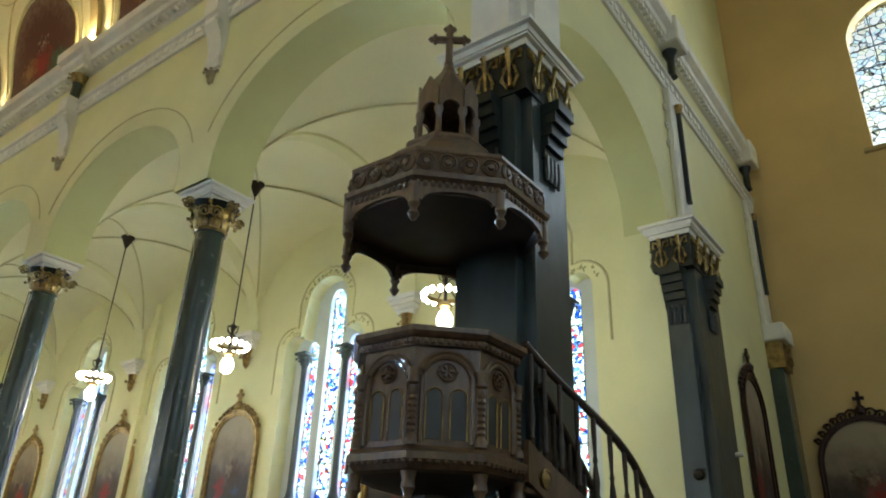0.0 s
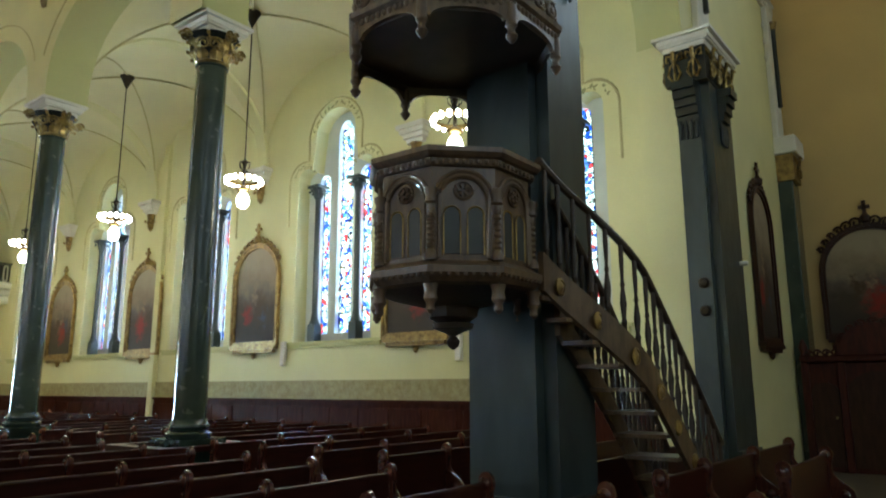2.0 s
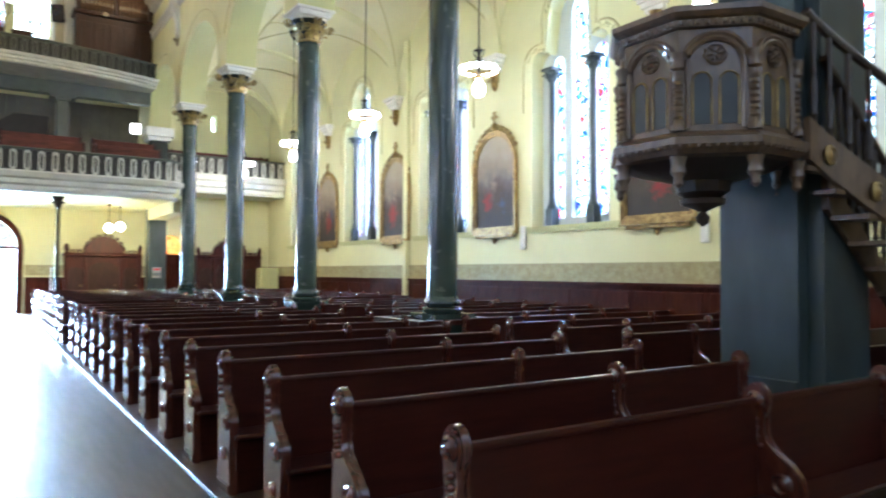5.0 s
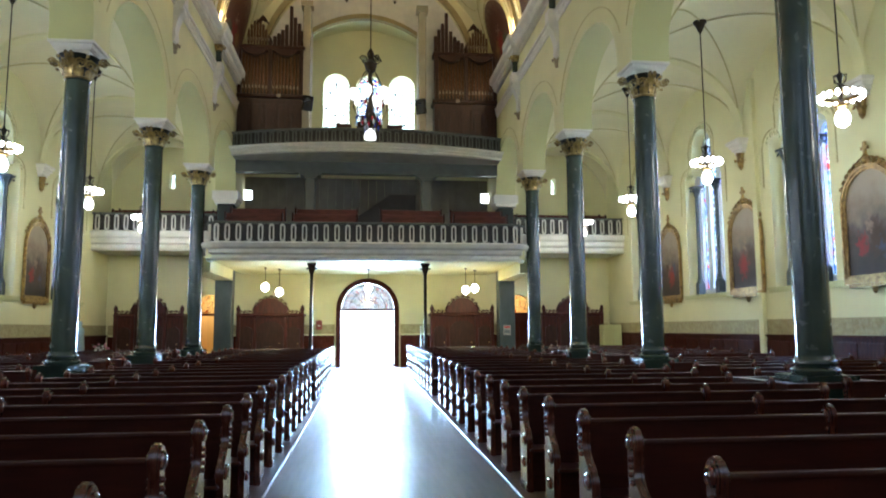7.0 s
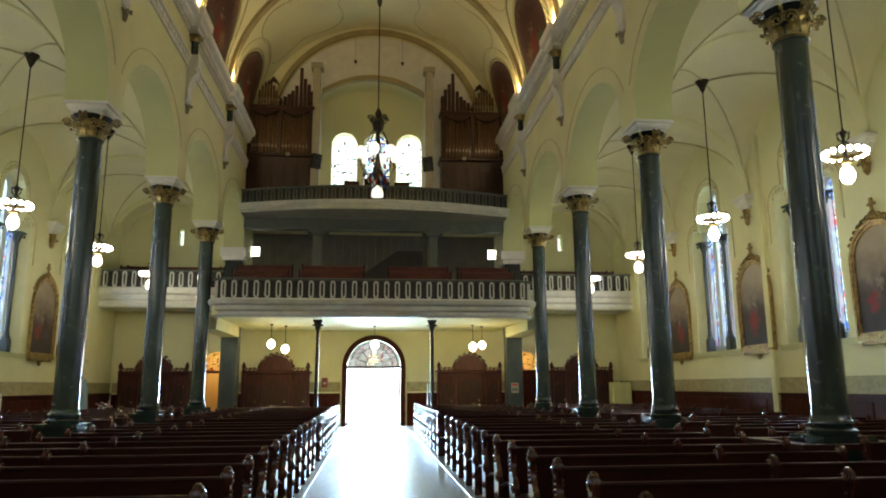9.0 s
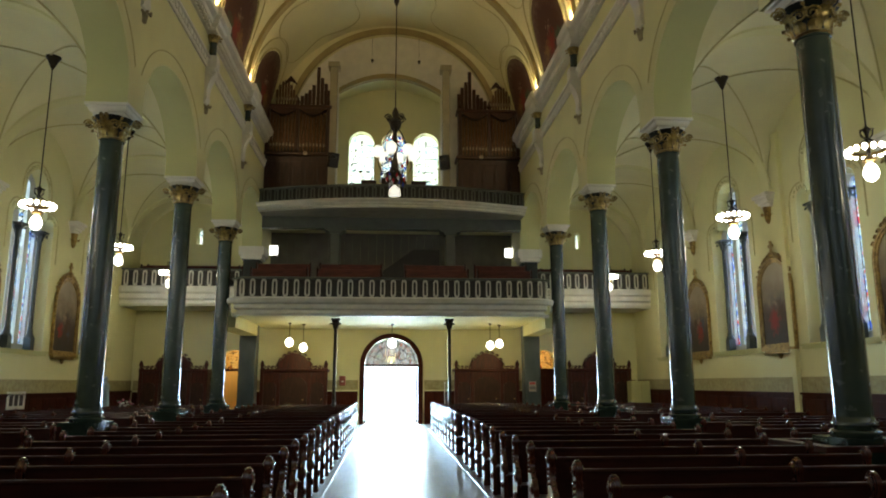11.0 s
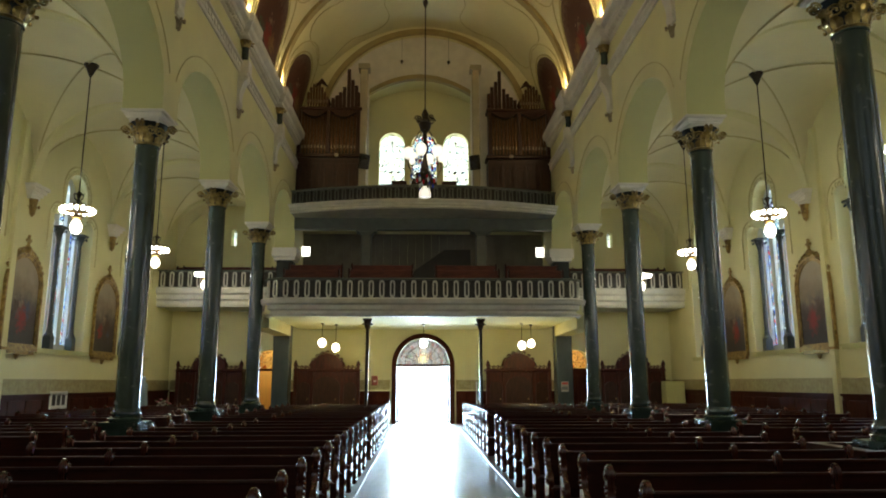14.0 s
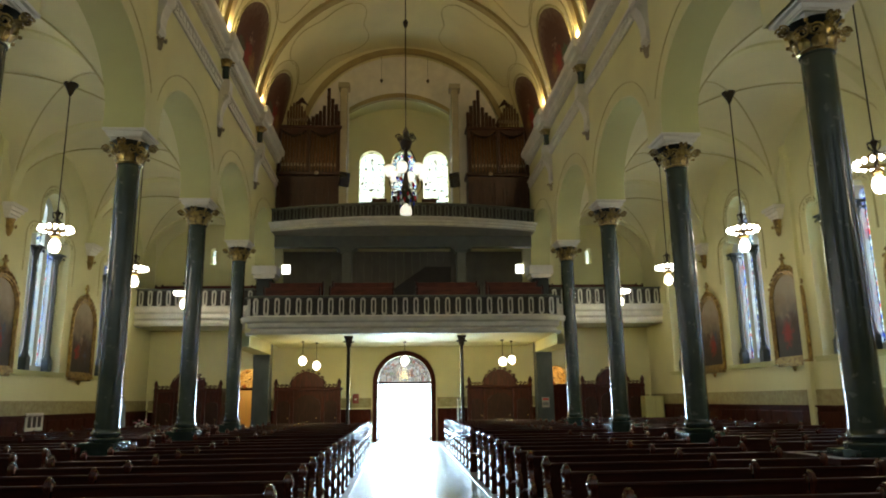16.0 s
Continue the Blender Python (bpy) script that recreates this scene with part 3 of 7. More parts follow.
def make_column(at):
    c = empty("column", at, "dark green marble column with gilded leafy capital", "column", "nave columns")
    bm = bmesh.new()
    box(bm, -0.31, 0.31, -0.31, 0.31, 0, 0.93)
    box(bm, -0.36, 0.36, -0.36, 0.36, 0.93, 1.0)
    part("pedestal", bm, GREEN, c)
    bm = bmesh.new()
    lathe(bm, [(0.29, 1.0), (0.305, 1.025), (0.305, 1.06), (0.28, 1.085), (0.25, 1.1), (0.255, 1.13), (0.275, 1.15), (0.27, 1.18), (0.245, 1.2), (0.232, 1.25)], 32)
    part("base", bm, GREEN, c, "", True)
    bm = bmesh.new()
    lathe(bm, [(0.232, 1.25), (0.226, 1.4), (0.226, 3.0), (0.225, 4.5), (0.222, 6.38), (0.222, 6.39), (0.24, 6.4), (0.24, 6.45)], 36)
    part("shaft", bm, GREEN, c, "", True)
    gilt_capital(c, 6.45, ABACUS - 0.23, 0.23, 0.4)
    abacus(c, 0.29, 0.29)
    return c


col = make_column((COLX + 0.07, BAYS[1] - 0.05, 0))
for side in (1, -1):
    for y in BAYS[1:5]:
        if (side, y) != (1, BAYS[1]):
            copy_thing(col, pose(side * COLX, y, 0))


def relief(bm, u0, u1, z0, z1, place, n):
    """Scrollwork in relief on a flat frieze."""
    w = (u1 - u0) / n
    for i in range(n):
        c = u0 + (i + 0.5) * w
        h = z1 - z0
        for d in (1, -1):
            pts = [(c + d * w * 0.1, z0 + 0.05 * h), (c + d * w * 0.32, z0 + 0.25 * h), (c + d * w * 0.2, z0 + 0.5 * h), (c + d * w * 0.05, z0 + 0.62 * h), (c + d * w * 0.18, z0 + 0.85 * h), (c + d * w * 0.4, z0 + 0.9 * h), (c + d * w * 0.42, z0 + 0.7 * h), (c + d * w * 0.3, z0 + 0.68 * h)]
            tube(bm, [place(u, z, 0.03 + 0.02 * math.sin(k)) for k, (u, z) in enumerate(pts)], [0.018, 0.024, 0.02, 0.016, 0.02, 0.024, 0.02, 0.014], 5)
        tube(bm, [place(c, z0 + 0.08 * h, 0.03), place(c, z0 + 0.45 * h, 0.05), place(c, z0 + 0.95 * h, 0.09), place(c, z0 + 0.85 * h, 0.13)], [0.026, 0.018, 0.035, 0.018], 6)


def make_pier(name, x0, x1, y0, y1, side, label, low=0.0, with_bracket=True, group="crossing piers"):
    """A stepped square pier in green marble with a gilded frieze capital."""
    cx, cy = (x0 + x1) / 2, (y0 + y1) / 2
    p = empty(name, (side * cx, cy, low), label, "pier", group)
    hx, hy = (x1 - x0) / 2, (y1 - y0) / 2
    for nm, a, b, z0, z1 in (("plinth", 0.1, 0.1, 0, 0.55), ("base", 0.06, 0.06, 0.55, 0.78), ("shaft", 0, 0, 0.78, 6.3 - low)):
        bm = bmesh.new()
        n = 0.13  # the corners step back
        outline = [(-hx - a, -hy + n), (-hx + n, -hy + n), (-hx + n, -hy - b), (hx - n, -hy - b), (hx - n, -hy + n), (hx + a, -hy + n), (hx + a, hy - n), (hx - n, hy - n), (hx - n, hy + b), (-hx + n, hy + b), (-hx + n, hy - n), (-hx - a, hy - n)]
        prism(bm, outline, z1 - z0, lambda u, v, d: Vector((u, v, z0 + d)))
        part(nm, bm, PIERGREEN, p)
    bm = bmesh.new()
    box(bm, -hx - 0.02, hx + 0.02, -hy - 0.02, hy + 0.02, 6.3 - low, ABACUS - 0.24 - low)
    part("frieze", bm, DARKGREEN, p, "dark frieze")
    for dirx, diry in ((-1, 0), (1, 0), (0, -1), (0, 1)):
        half = hy if dirx else hx
        n = max(1, round(half * 2 / 0.3))
        for q in range(n):
            bm = bmesh.new()
            u0, u1 = -half + 2 * half * q / n, -half + 2 * half * (q + 1) / n
            if dirx:
                relief(bm, u0, u1, 6.32 - low, 6.86 - low, lambda u, z, d: Vector((dirx * (hx + 0.02 + d), u, z)), 1)
            else:
                relief(bm, u0, u1, 6.32 - low, 6.86 - low, lambda u, z, d: Vector((u, diry * (hy + 0.02 + d), z)), 1)
            part("gilt_scroll", bm, GOLD, p, "gilded leaf scroll", True)
        if with_bracket:
            # stepped dark bracket below the frieze
            bm = bmesh.new()
            for k in range(5):
                o, z = 0.04 + 0.045 * k, 5.63 + 0.13 * k - low
                if dirx:
                    box(bm, *sorted((dirx * hx, dirx * (hx + o))), -0.17, 0.17, z, z + 0.125)
                else:
                    box(bm, -0.17, 0.17, *sorted((diry * hy, diry * (hy + o))), z, z + 0.125)
            for k in range(4):
                t = -0.12 + 0.08 * k
                if dirx:
                    lathe(bm, [(0.02, 5.38 - low), (0.035, 5.48 - low), (0.03, 5.68 - low)], 6, (dirx * (hx + 0.03), t, 0))
                else:
                    lathe(bm, [(0.02, 5.38 - low), (0.035, 5.48 - low), (0.03, 5.68 - low)], 6, (t, diry * (hy + 0.03), 0))
            part("bracket", bm, DARKGREEN, p, "dark stepped bracket")
    abacus(p, hx + 0.03, hy + 0.03, ABACUS - 0.24 - low, ABACUS - low)
    return p


for side in (1, -1):
    make_pier("crossing_pier", 5.2, 6.14, 2.82, 3.72, side, "blue-green marble crossing pier with gilded frieze capital")
    make_pier("wall_pier", 10.46, 11.8, 2.9, 3.5, side, "blue-green marble wall pier with gilded scroll capital")
    # upper wall block over the crossing pier
    bm = bmesh.new()
    box(bm, *sorted((side * 5.27, side * 6.13)), 2.9, 3.5, ABACUS, 11.3)
    box(bm, *sorted((side * 5.4, side * 6.0)), 2.8, 2.9, ABACUS, 10.3)
    box(bm, *sorted((side * 5.18, side * 5.27)), 3.0, 3.5, ABACUS, 10.3)
    structure("trim_pier_block", bm, WHITE, "white plaster block over the crossing pier", "pilaster")

# piers under the gallery and at gallery level
for side in (1, -1):
    p = empty("gallery_pier", (side * 5.65, 28.7, 0), "square dark green gallery pier with pale cap", "pier", "gallery piers")
    part("shaft", bevelled(-0.33, 0.33, -0.3, 0.3, 0, 4.0, 0.03), PIERGREEN, p)
    part("upper_shaft", bevelled(-0.33, 0.33, -0.3, 0.3, 4.6, 6.6, 0.03), DARKGREEN, p)
    bm = bmesh.new()
    box(bm, -0.42, 0.42, -0.42, 0.42, 6.6, 6.75)
    box(bm, -0.5, 0.5, -0.5, 0.5, 6.75, ABACUS)
    part("cap", bm, WHITE, p, "white moulded cap")


# ---- aisle windows ----
def make_window(name, side, c):
    w = tagged(new(name), "triple stained-glass lancet window with dark mullion columns", "window", "aisle windows", "structure")
    w.matrix_world = pose(side * WALLX, c, 0, 0, 0, 0 if side > 0 else 180)
    # local: x into the wall, y along it
    bm = bmesh.new()
    lan = [(-0.66, 0.175, 2.86, 6.42, 0.2), (0, 0.25, 2.86, 7.45, 0.38), (0.66, 0.175, 2.86, 6.42, 0.2)]
    holes = [(o - h, o + h, a, arc_top(o, h, b, r)) for o, h, a, b, r in lan]
    pierced(bm, -1.35, 1.35, WIN0 - 0.05, 8.1, holes, 0.14, lambda u, z, d: Vector((0.36 + d, u, z)))
    part("window_back", bm, JAMB, w, "pale plaster window back")
    for o, h, a, b, r in lan:
        outline = [(o - h, a), (o + h, a)] + [(o + h * math.cos(t), b + r * math.sin(t)) for t in np.linspace(0, math.pi, 13)]
        bm = bmesh.new()
        prism(bm, outline, 0.01, lambda u, v, d: Vector((0.46 + d, u, v)))
        pane = part("pane", bm, GLASSBLUE if o else GLASS, w, "coloured leaded glass")
        bm = bmesh.new()
        z = a + 0.45
        while z < b:
            box(bm, 0.44, 0.455, o - h, o + h, z, z + 0.018)
            z += 0.52
        for s in (-1, 1):
            box(bm, 0.44, 0.455, o + s * (h * 0.72) - 0.006, o + s * (h * 0.72) + 0.006, a, b + r * 0.55)
        part("saddle_bar", bm, IRON, pane, "thin dark window bars")
    for s in (-0.65, 0.65):
        k = part("mullion_column", bm_lathe([(0.075, 3.2), (0.08, 3.25), (0.068, 3.3), (0.064, 5.91), (0.075, 5.96)], 14, (0.12, s, 0)), PIERGREEN, w, "slender dark green column", True)
        bm = bmesh.new()
        box(bm, 0.01, 0.23, s - 0.11, s + 0.11, WIN0 + 0.004, 3.05)
        lathe(bm, [(0.13, 3.05), (0.12, 3.1), (0.09, 3.16), (0.085, 3.2)], 14, (0.12, s, 0))
        part("pedestal", bm, PIERGREEN, k)
        bm = bmesh.new()
        lathe(bm, [(0.075, 5.96), (0.09, 6.06), (0.16, 6.19), (0.17, 6.22)], 12, (0.12, s, 0))
        for i in range(8):
            a = i * math.pi / 4
            o = Vector((math.cos(a), math.sin(a), 0))
            leaf(bm, Vector((0.12, s, 5.99)) + o * 0.08, o, Vector((0, 0, 1)), 0.2, 0.04, 0.1)
        box(bm, -0.06, 0.3, s - 0.18, s + 0.18, 6.22, 6.28)
        part("capital", bm, PIERGREEN, k, "small leafy capital", True)
    bm = bmesh.new()
    box(bm, -0.07, 0.36, -1.55, 1.55, WIN0 - 0.06, WIN0)
    box(bm, -0.04, 0.0, -1.5, 1.5, WIN0 - 0.14, WIN0 - 0.06)
    part("window_sill", bm, SOFFIT, w, "greenish painted sill")
    # painted outline round the recess
    bm = bmesh.new()
    pts = [(-1.52, 5.4), (-1.52, 6.3)] + [(-1.02 - 0.5 * math.cos(t), 6.42 + 0.5 * math.sin(t)) for t in np.linspace(0, 1.9, 9)] + [(-0.86, 7.3)]
    pts += [(-0.88 * math.cos(t), 7.38 + 0.88 * math.sin(t)) for t in np.linspace(0, math.pi, 17)]
    pts += [(-u, z) for u, z in pts[:12]][::-1]
    tube(bm, [(-0.002, u, z) for u, z in pts], 0.026, 4)
    part("painted_outline", bm, LINE, w, "thin tan painted outline", True)
    bm = bmesh.new()
    rnd = random.Random(int(c * 100))
    for cx, cz, rr, t0, t1 in ((0, 7.36, 0.77, 0.35, 2.79), (-1.0, 6.4, 0.4, 0.6, 2.5), (1.0, 6.4, 0.4, 0.6, 2.5)):
        n = 15 if rr > 0.5 else 7
        for t in np.linspace(t0, t1, n):
            u, z = cx + rr * math.cos(t), cz + rr * math.sin(t)
            for k in range(3):
                a = rnd.uniform(0, 6.3)
                du, dz, s = rnd.uniform(-0.05, 0.05), rnd.uniform(-0.05, 0.05), rnd.uniform(0.02, 0.045)
                prism(bm, [(u + du + s * math.cos(a) * 1.3, z + dz + s * math.sin(a) * 1.3), (u + du - s * math.sin(a) * 0.6, z + dz + s * math.cos(a) * 0.6), (u + du - s * math.cos(a), z + dz - s * math.sin(a)), (u + du + s * math.sin(a) * 0.6, z + dz - s * math.cos(a) * 0.6)], -0.004, lambda p, q, d: Vector((-0.001 + d, p, q)))
    part("painted_garland", bm, OLIVE, w, "olive painted leaf garland")
    return w


def bm_lathe(profile, n, c=(0, 0, 0)):
    bm = bmesh.new()
    lathe(bm, profile, n, c)
    return bm


k = 1
for side in (1, -1):
    for c in WINC:
        make_window("window_%d" % k, side, c)
        k += 1


def daylight(name, at, target, w, h, watts, colour):
    ob = new(name, bpy.data.lights.new(name, "AREA"))
    ob.data.shape, ob.data.size, ob.data.size_y = "RECTANGLE", w, h
    ob.data.energy, ob.data.color = watts, colour
    ob.matrix_world = look(at, target)
    return ob


SKYC = (0.80, 0.90, 1.0)
for side in (1, -1):
    daylight("window_daylight", (side * (WALLX + 2.2), 16.9, 5.6), (0, 16.9, 4.6), 24, 6.5, 8600, SKYC)
    for y in (-0.75, -5.1):
        daylight("window_daylight", (side * (TRX + 0.9), y, 13.3), (0, y, 8), 2.4, 4.6, 380, SKYC)
daylight("door_daylight", (0, ENDY + 2.5, 2.6), (0, 0, -1.0), 4.2, 4.8, 7800, (0.52, 0.76, 1.0)).data.spread = radians(115)
daylight("loft_daylight", (0, ENDY + 1.6, 11.2), (0, 0, 8), 5.5, 4.5, 500, (0.93, 0.97, 1.0))
# added fill from behind the camera, for the pulpit and upper walls
daylight("sanctuary_fill", (0, BACKY - 1.0, 9.0), (0, 10, 6), 28, 7, 720, (0.92, 0.95, 1.0))

# main door, its frame, fanlight and open leaves
d = tagged(new("door_1"), "wide open arched main door with a stained fanlight", "door", "", "structure")
d.location = (0, ENDY, 0)
bm = bmesh.new()
for r0, r1, y0 in ((1.14, 1.34, -0.06),):
    outer = [(-r1, 0)] + [(-r1 * math.cos(t), 2.45 + r1 * math.sin(t)) for t in np.linspace(0, math.pi, 25)] + [(r1, 0)]
    inner = [(-r0, 0)] + [(-r0 * math.cos(t), 2.45 + r0 * math.sin(t)) for t in np.linspace(0, math.pi, 25)] + [(r0, 0)]
    for i in range(len(outer) - 1):
        for dd in (y0, 0.1):
            bm.faces.new([bm.verts.new((u, dd, v)) for u, v in (outer[i], outer[i + 1], inner[i + 1], inner[i])])
        bm.faces.new([bm.verts.new((u, e, v)) for (u, v), e in ((inner[i], y0), (inner[i + 1], y0), (inner[i + 1], 0.1), (inner[i], 0.1))])
        bm.faces.new([bm.verts.new((u, e, v)) for (u, v), e in ((outer[i], y0), (outer[i + 1], y0), (outer[i + 1], 0.1), (outer[i], 0.1))])
    bmesh.ops.remove_doubles(bm, verts=bm.verts[:], dist=0.0005)
part("door_frame", bm, WAINSCOT, d, "dark wooden arched frame")
bm = bmesh.new()
box(bm, -1.14, 1.14, 0.08, 0.2, 2.38, 2.48)
part("transom", bm, WAINSCOT, d)
bm = bmesh.new()
prism(bm, [(1.13 * math.cos(t), 2.48 + 1.1 * math.sin(t)) for t in np.linspace(0, math.pi, 25)], 0.012, lambda u, v, dd: Vector((u, 0.16 + dd, v)))
part("fanlight", bm, FANGLASS, d, "stained glass fanlight")
bm = bmesh.new()
for rr in (0.38, 0.78, 1.02):
    tube(bm, [(rr * math.cos(t), 0.14, 2.48 + rr * math.sin(t)) for t in np.linspace(0, math.pi, 17)], 0.014, 4)
for t in np.linspace(0.4, math.pi - 0.4, 6):
    tube(bm, [(0.38 * math.cos(t), 0.14, 2.48 + 0.38 * math.sin(t)), (1.1 * math.cos(t), 0.14, 2.48 + 1.1 * math.sin(t))], 0.012, 4)
part("glazing_bar", bm, IRON, d)
for s in (1, -1):
    bm = bmesh.new()
    box(bm, *sorted((s * 1.12, s * 1.06)), 0.2, 1.25, 0.02, 2.36)
    box(bm, *sorted((s * 1.06, s * 1.04)), 0.35, 1.1, 0.3, 1.0)
    box(bm, *sorted((s * 1.06, s * 1.04)), 0.35, 1.1, 1.2, 2.2)
    lf = part("leaf", bm, WAINSCOT, d, "open wooden door leaf")
for i, s in enumerate((1, -1)):
    d = tagged(new("door_%d" % (i + 2)), "small side door with a glowing stained arched fanlight", "door", "", "structure")
    d.location = (s * 6.6, ENDY, 0)
    bm = bmesh.new()
    box(bm, -0.46, 0.46, 0.1, 0.2, 2.2, 2.3)
    for e in (-0.46, 0.41):
        box(bm, e, e + 0.05, 0.1, 0.2, 0, 2.2)
    part("door_frame", bm, WAINSCOT, d)
    bm = bmesh.new()
    prism(bm, [(0.45, 2.3), (0.45, 2.72)] + [(0.45 * math.cos(t), 2.72 + 0.37 * math.sin(t)) for t in np.linspace(0.1, math.pi - 0.1, 11)] + [(-0.45, 2.72), (-0.45, 2.3)], 0.012, lambda u, v, dd: Vector((u, 0.15 + dd, v)))
    part("fanlight", bm, SIDEFAN, d, "amber stained fanlight")
    bm = bmesh.new()
    if s > 0:
        box(bm, -0.41, 0.41, 0.12, 0.17, 0, 2.2)
        for z0, z1 in ((0.25, 0.95), (1.15, 2.05)):
            for e in (-0.34, 0.04):
                box(bm, e, e + 0.3, 0.1, 0.12, z0, z1)
    else:
        box(bm, 0.36, 0.41, 0.2, 0.95, 0, 2.2)
    part("leaf", bm, WAINSCOT, d, "dark wooden door leaf")
# vestibules behind the side doors, with a warm lamp in each
for s in (1, -1):
    bm = bmesh.new()
    x0, x1 = sorted((s * 5.4, s * 7.9))
    box(bm, x0, x0 + 0.1, ENDY + 0.5, ENDY + 2.4, 0, 3.6)
    box(bm, x1 - 0.1, x1, ENDY + 0.5, ENDY + 2.4, 0, 3.6)
    box(bm, x0, x1, ENDY + 2.4, ENDY + 2.5, 0, 3.6)
    box(bm, x0, x1, ENDY + 0.5, ENDY + 2.5, 3.6, 3.7)
    structure("wall_vestibule", bm, TRANSEPT, "warm ochre vestibule behind the side door", "wall")
    slab("floor_vestibule", x0, x1, ENDY + 0.5, ENDY + 2.5, -0.3, 0, NAVEFLOOR, "vestibule floor", "floor")
    lp = new("vestibule_light", bpy.data.lights.new("vestibule_light", "POINT"))
    lp.data.energy, lp.data.color, lp.data.shadow_soft_size = 110, (1.0, 0.76, 0.42), 0.15
    lp.location = (s * 6.6, ENDY + 1.6, 3.0)
# loft windows
for i, c in enumerate((-1.45, 0, 1.45)):
    w = tagged(new("window_%d" % (k + i)), "bright arched loft window with leaded glass", "window", "loft windows", "structure")
    w.location = (c, ENDY, 0)
    bm = bmesh.new()
    prism(bm, [(0.57, 9.3)] + [(0.57 * math.cos(t), 12.3 + 0.57 * math.sin(t)) for t in np.linspace(0, math.pi, 17)] + [(-0.57, 9.3)], 0.012, lambda u, v, dd: Vector((u, 0.3 + dd, v)))
    part("pane", bm, PALEGLASS if c else GLASS, w)
    bm = bmesh.new()
    for z in (9.9, 10.5, 11.1, 11.7, 12.3):
        box(bm, -0.55, 0.55, 0.27, 0.295, z, z + 0.02)
    box(bm, -0.012, 0.012, 0.27, 0.295, 9.3, 12.7)
    part("glazing_bar", bm, IRON, w)
for s in (1, -1):
    w = tagged(new("window_%d" % (k + 3 + (s > 0))), "narrow bright window above the aisle gallery", "window", "", "structure")
    w.location = (s * 8.3, ENDY, 0)
    bm = bmesh.new()
    prism(bm, [(-0.12, 7.6), (0.12, 7.6), (0.12, 8.2), (0, 8.34), (-0.12, 8.2)], 0.012, lambda u, v, dd: Vector((u, 0.3 + dd, v)))
    part("pane", bm, PALEGLASS, w)
for s in (1, -1):
    for j, y in enumerate((-0.75, -5.1)):
        w = tagged(new("window_%d" % (k + 5 + j + (2 if s > 0 else 0))), "tall arched stained-glass transept window", "window", "transept windows", "structure")
        w.location = (s * TRX, y, 0)
        bm = bmesh.new()
        prism(bm, [(1.1, 11.2)] + [(1.1 * math.cos(t), 14.3 + 1.1 * math.sin(t)) for t in np.linspace(0, math.pi, 17)] + [(-1.1, 11.2)], 0.012, lambda u, v, dd: Vector((s * (0.35 + dd), u, v)))
        part("pane", bm, PALEGLASS, w)
        bm = bmesh.new()
        for z in (11.8, 12.4, 13.0, 13.6, 14.2, 14.8):
            box(bm, *sorted((s * 0.31, s * 0.34)), -1.05, 1.05, z, z + 0.025)
        for u in (-0.55, 0, 0.55):
            box(bm, *sorted((s * 0.31, s * 0.34)), u - 0.012, u + 0.012, 11.2, 15.2)
        part("glazing_bar", bm, IRON, w)
        bm = bmesh.new()
        box(bm, *sorted((s * -0.1, s * 0.3)), -1.3, 1.3, 11.1, 11.2)
        part("window_sill", bm, OCHRE, w)

# ---- pews ----


def pew_end(bm, x, w=0.06):
    """Shaped end: scrolled head, waisted neck and a bulging arm; faces -Y."""
    prof = [(0.06, 0.0), (0.055, 0.5), (0.04, 0.72), (0.028, 0.79), (0.034, 0.84), (0.058, 0.88), (0.07, 0.935), (0.06, 0.99), (0.032, 1.022), (0.0, 1.032), (-0.032, 1.022), (-0.06, 0.99), (-0.07, 0.935), (-0.058, 0.88), (-0.034, 0.84), (-0.03, 0.78), (-0.05, 0.72), (-0.1, 0.685), (-0.18, 0.64), (-0.24, 0.58), (-0.258, 0.5), (-0.24, 0.42), (-0.215, 0.34), (-0.23, 0.24), (-0.255, 0.14), (-0.26, 0.0)]
    prism(bm, prof, w, lambda u, v, d: Vector((x - w / 2 + d, u, v)))
    rims = [e for e in bm.edges if abs(e.verts[0].co.x - e.verts[1].co.x) < 1e-5 and max(v.co.z for v in e.verts) > 0.01]
    bmesh.ops.bevel(bm, geom=rims, offset=0.013, segments=2, affect="EDGES")


def rosette(bm, x, s, y, z, r):
    m = Matrix.Translation((x, y, z)) @ Matrix.Rotation(s * math.pi / 2, 4, "Y")
    lathe(bm, [(r, 0), (r, 0.008), (r * 0.75, 0.018), (r * 0.6, 0.008), (r * 0.35, 0.02), (r * 0.05, 0.022)], 12, m=m)


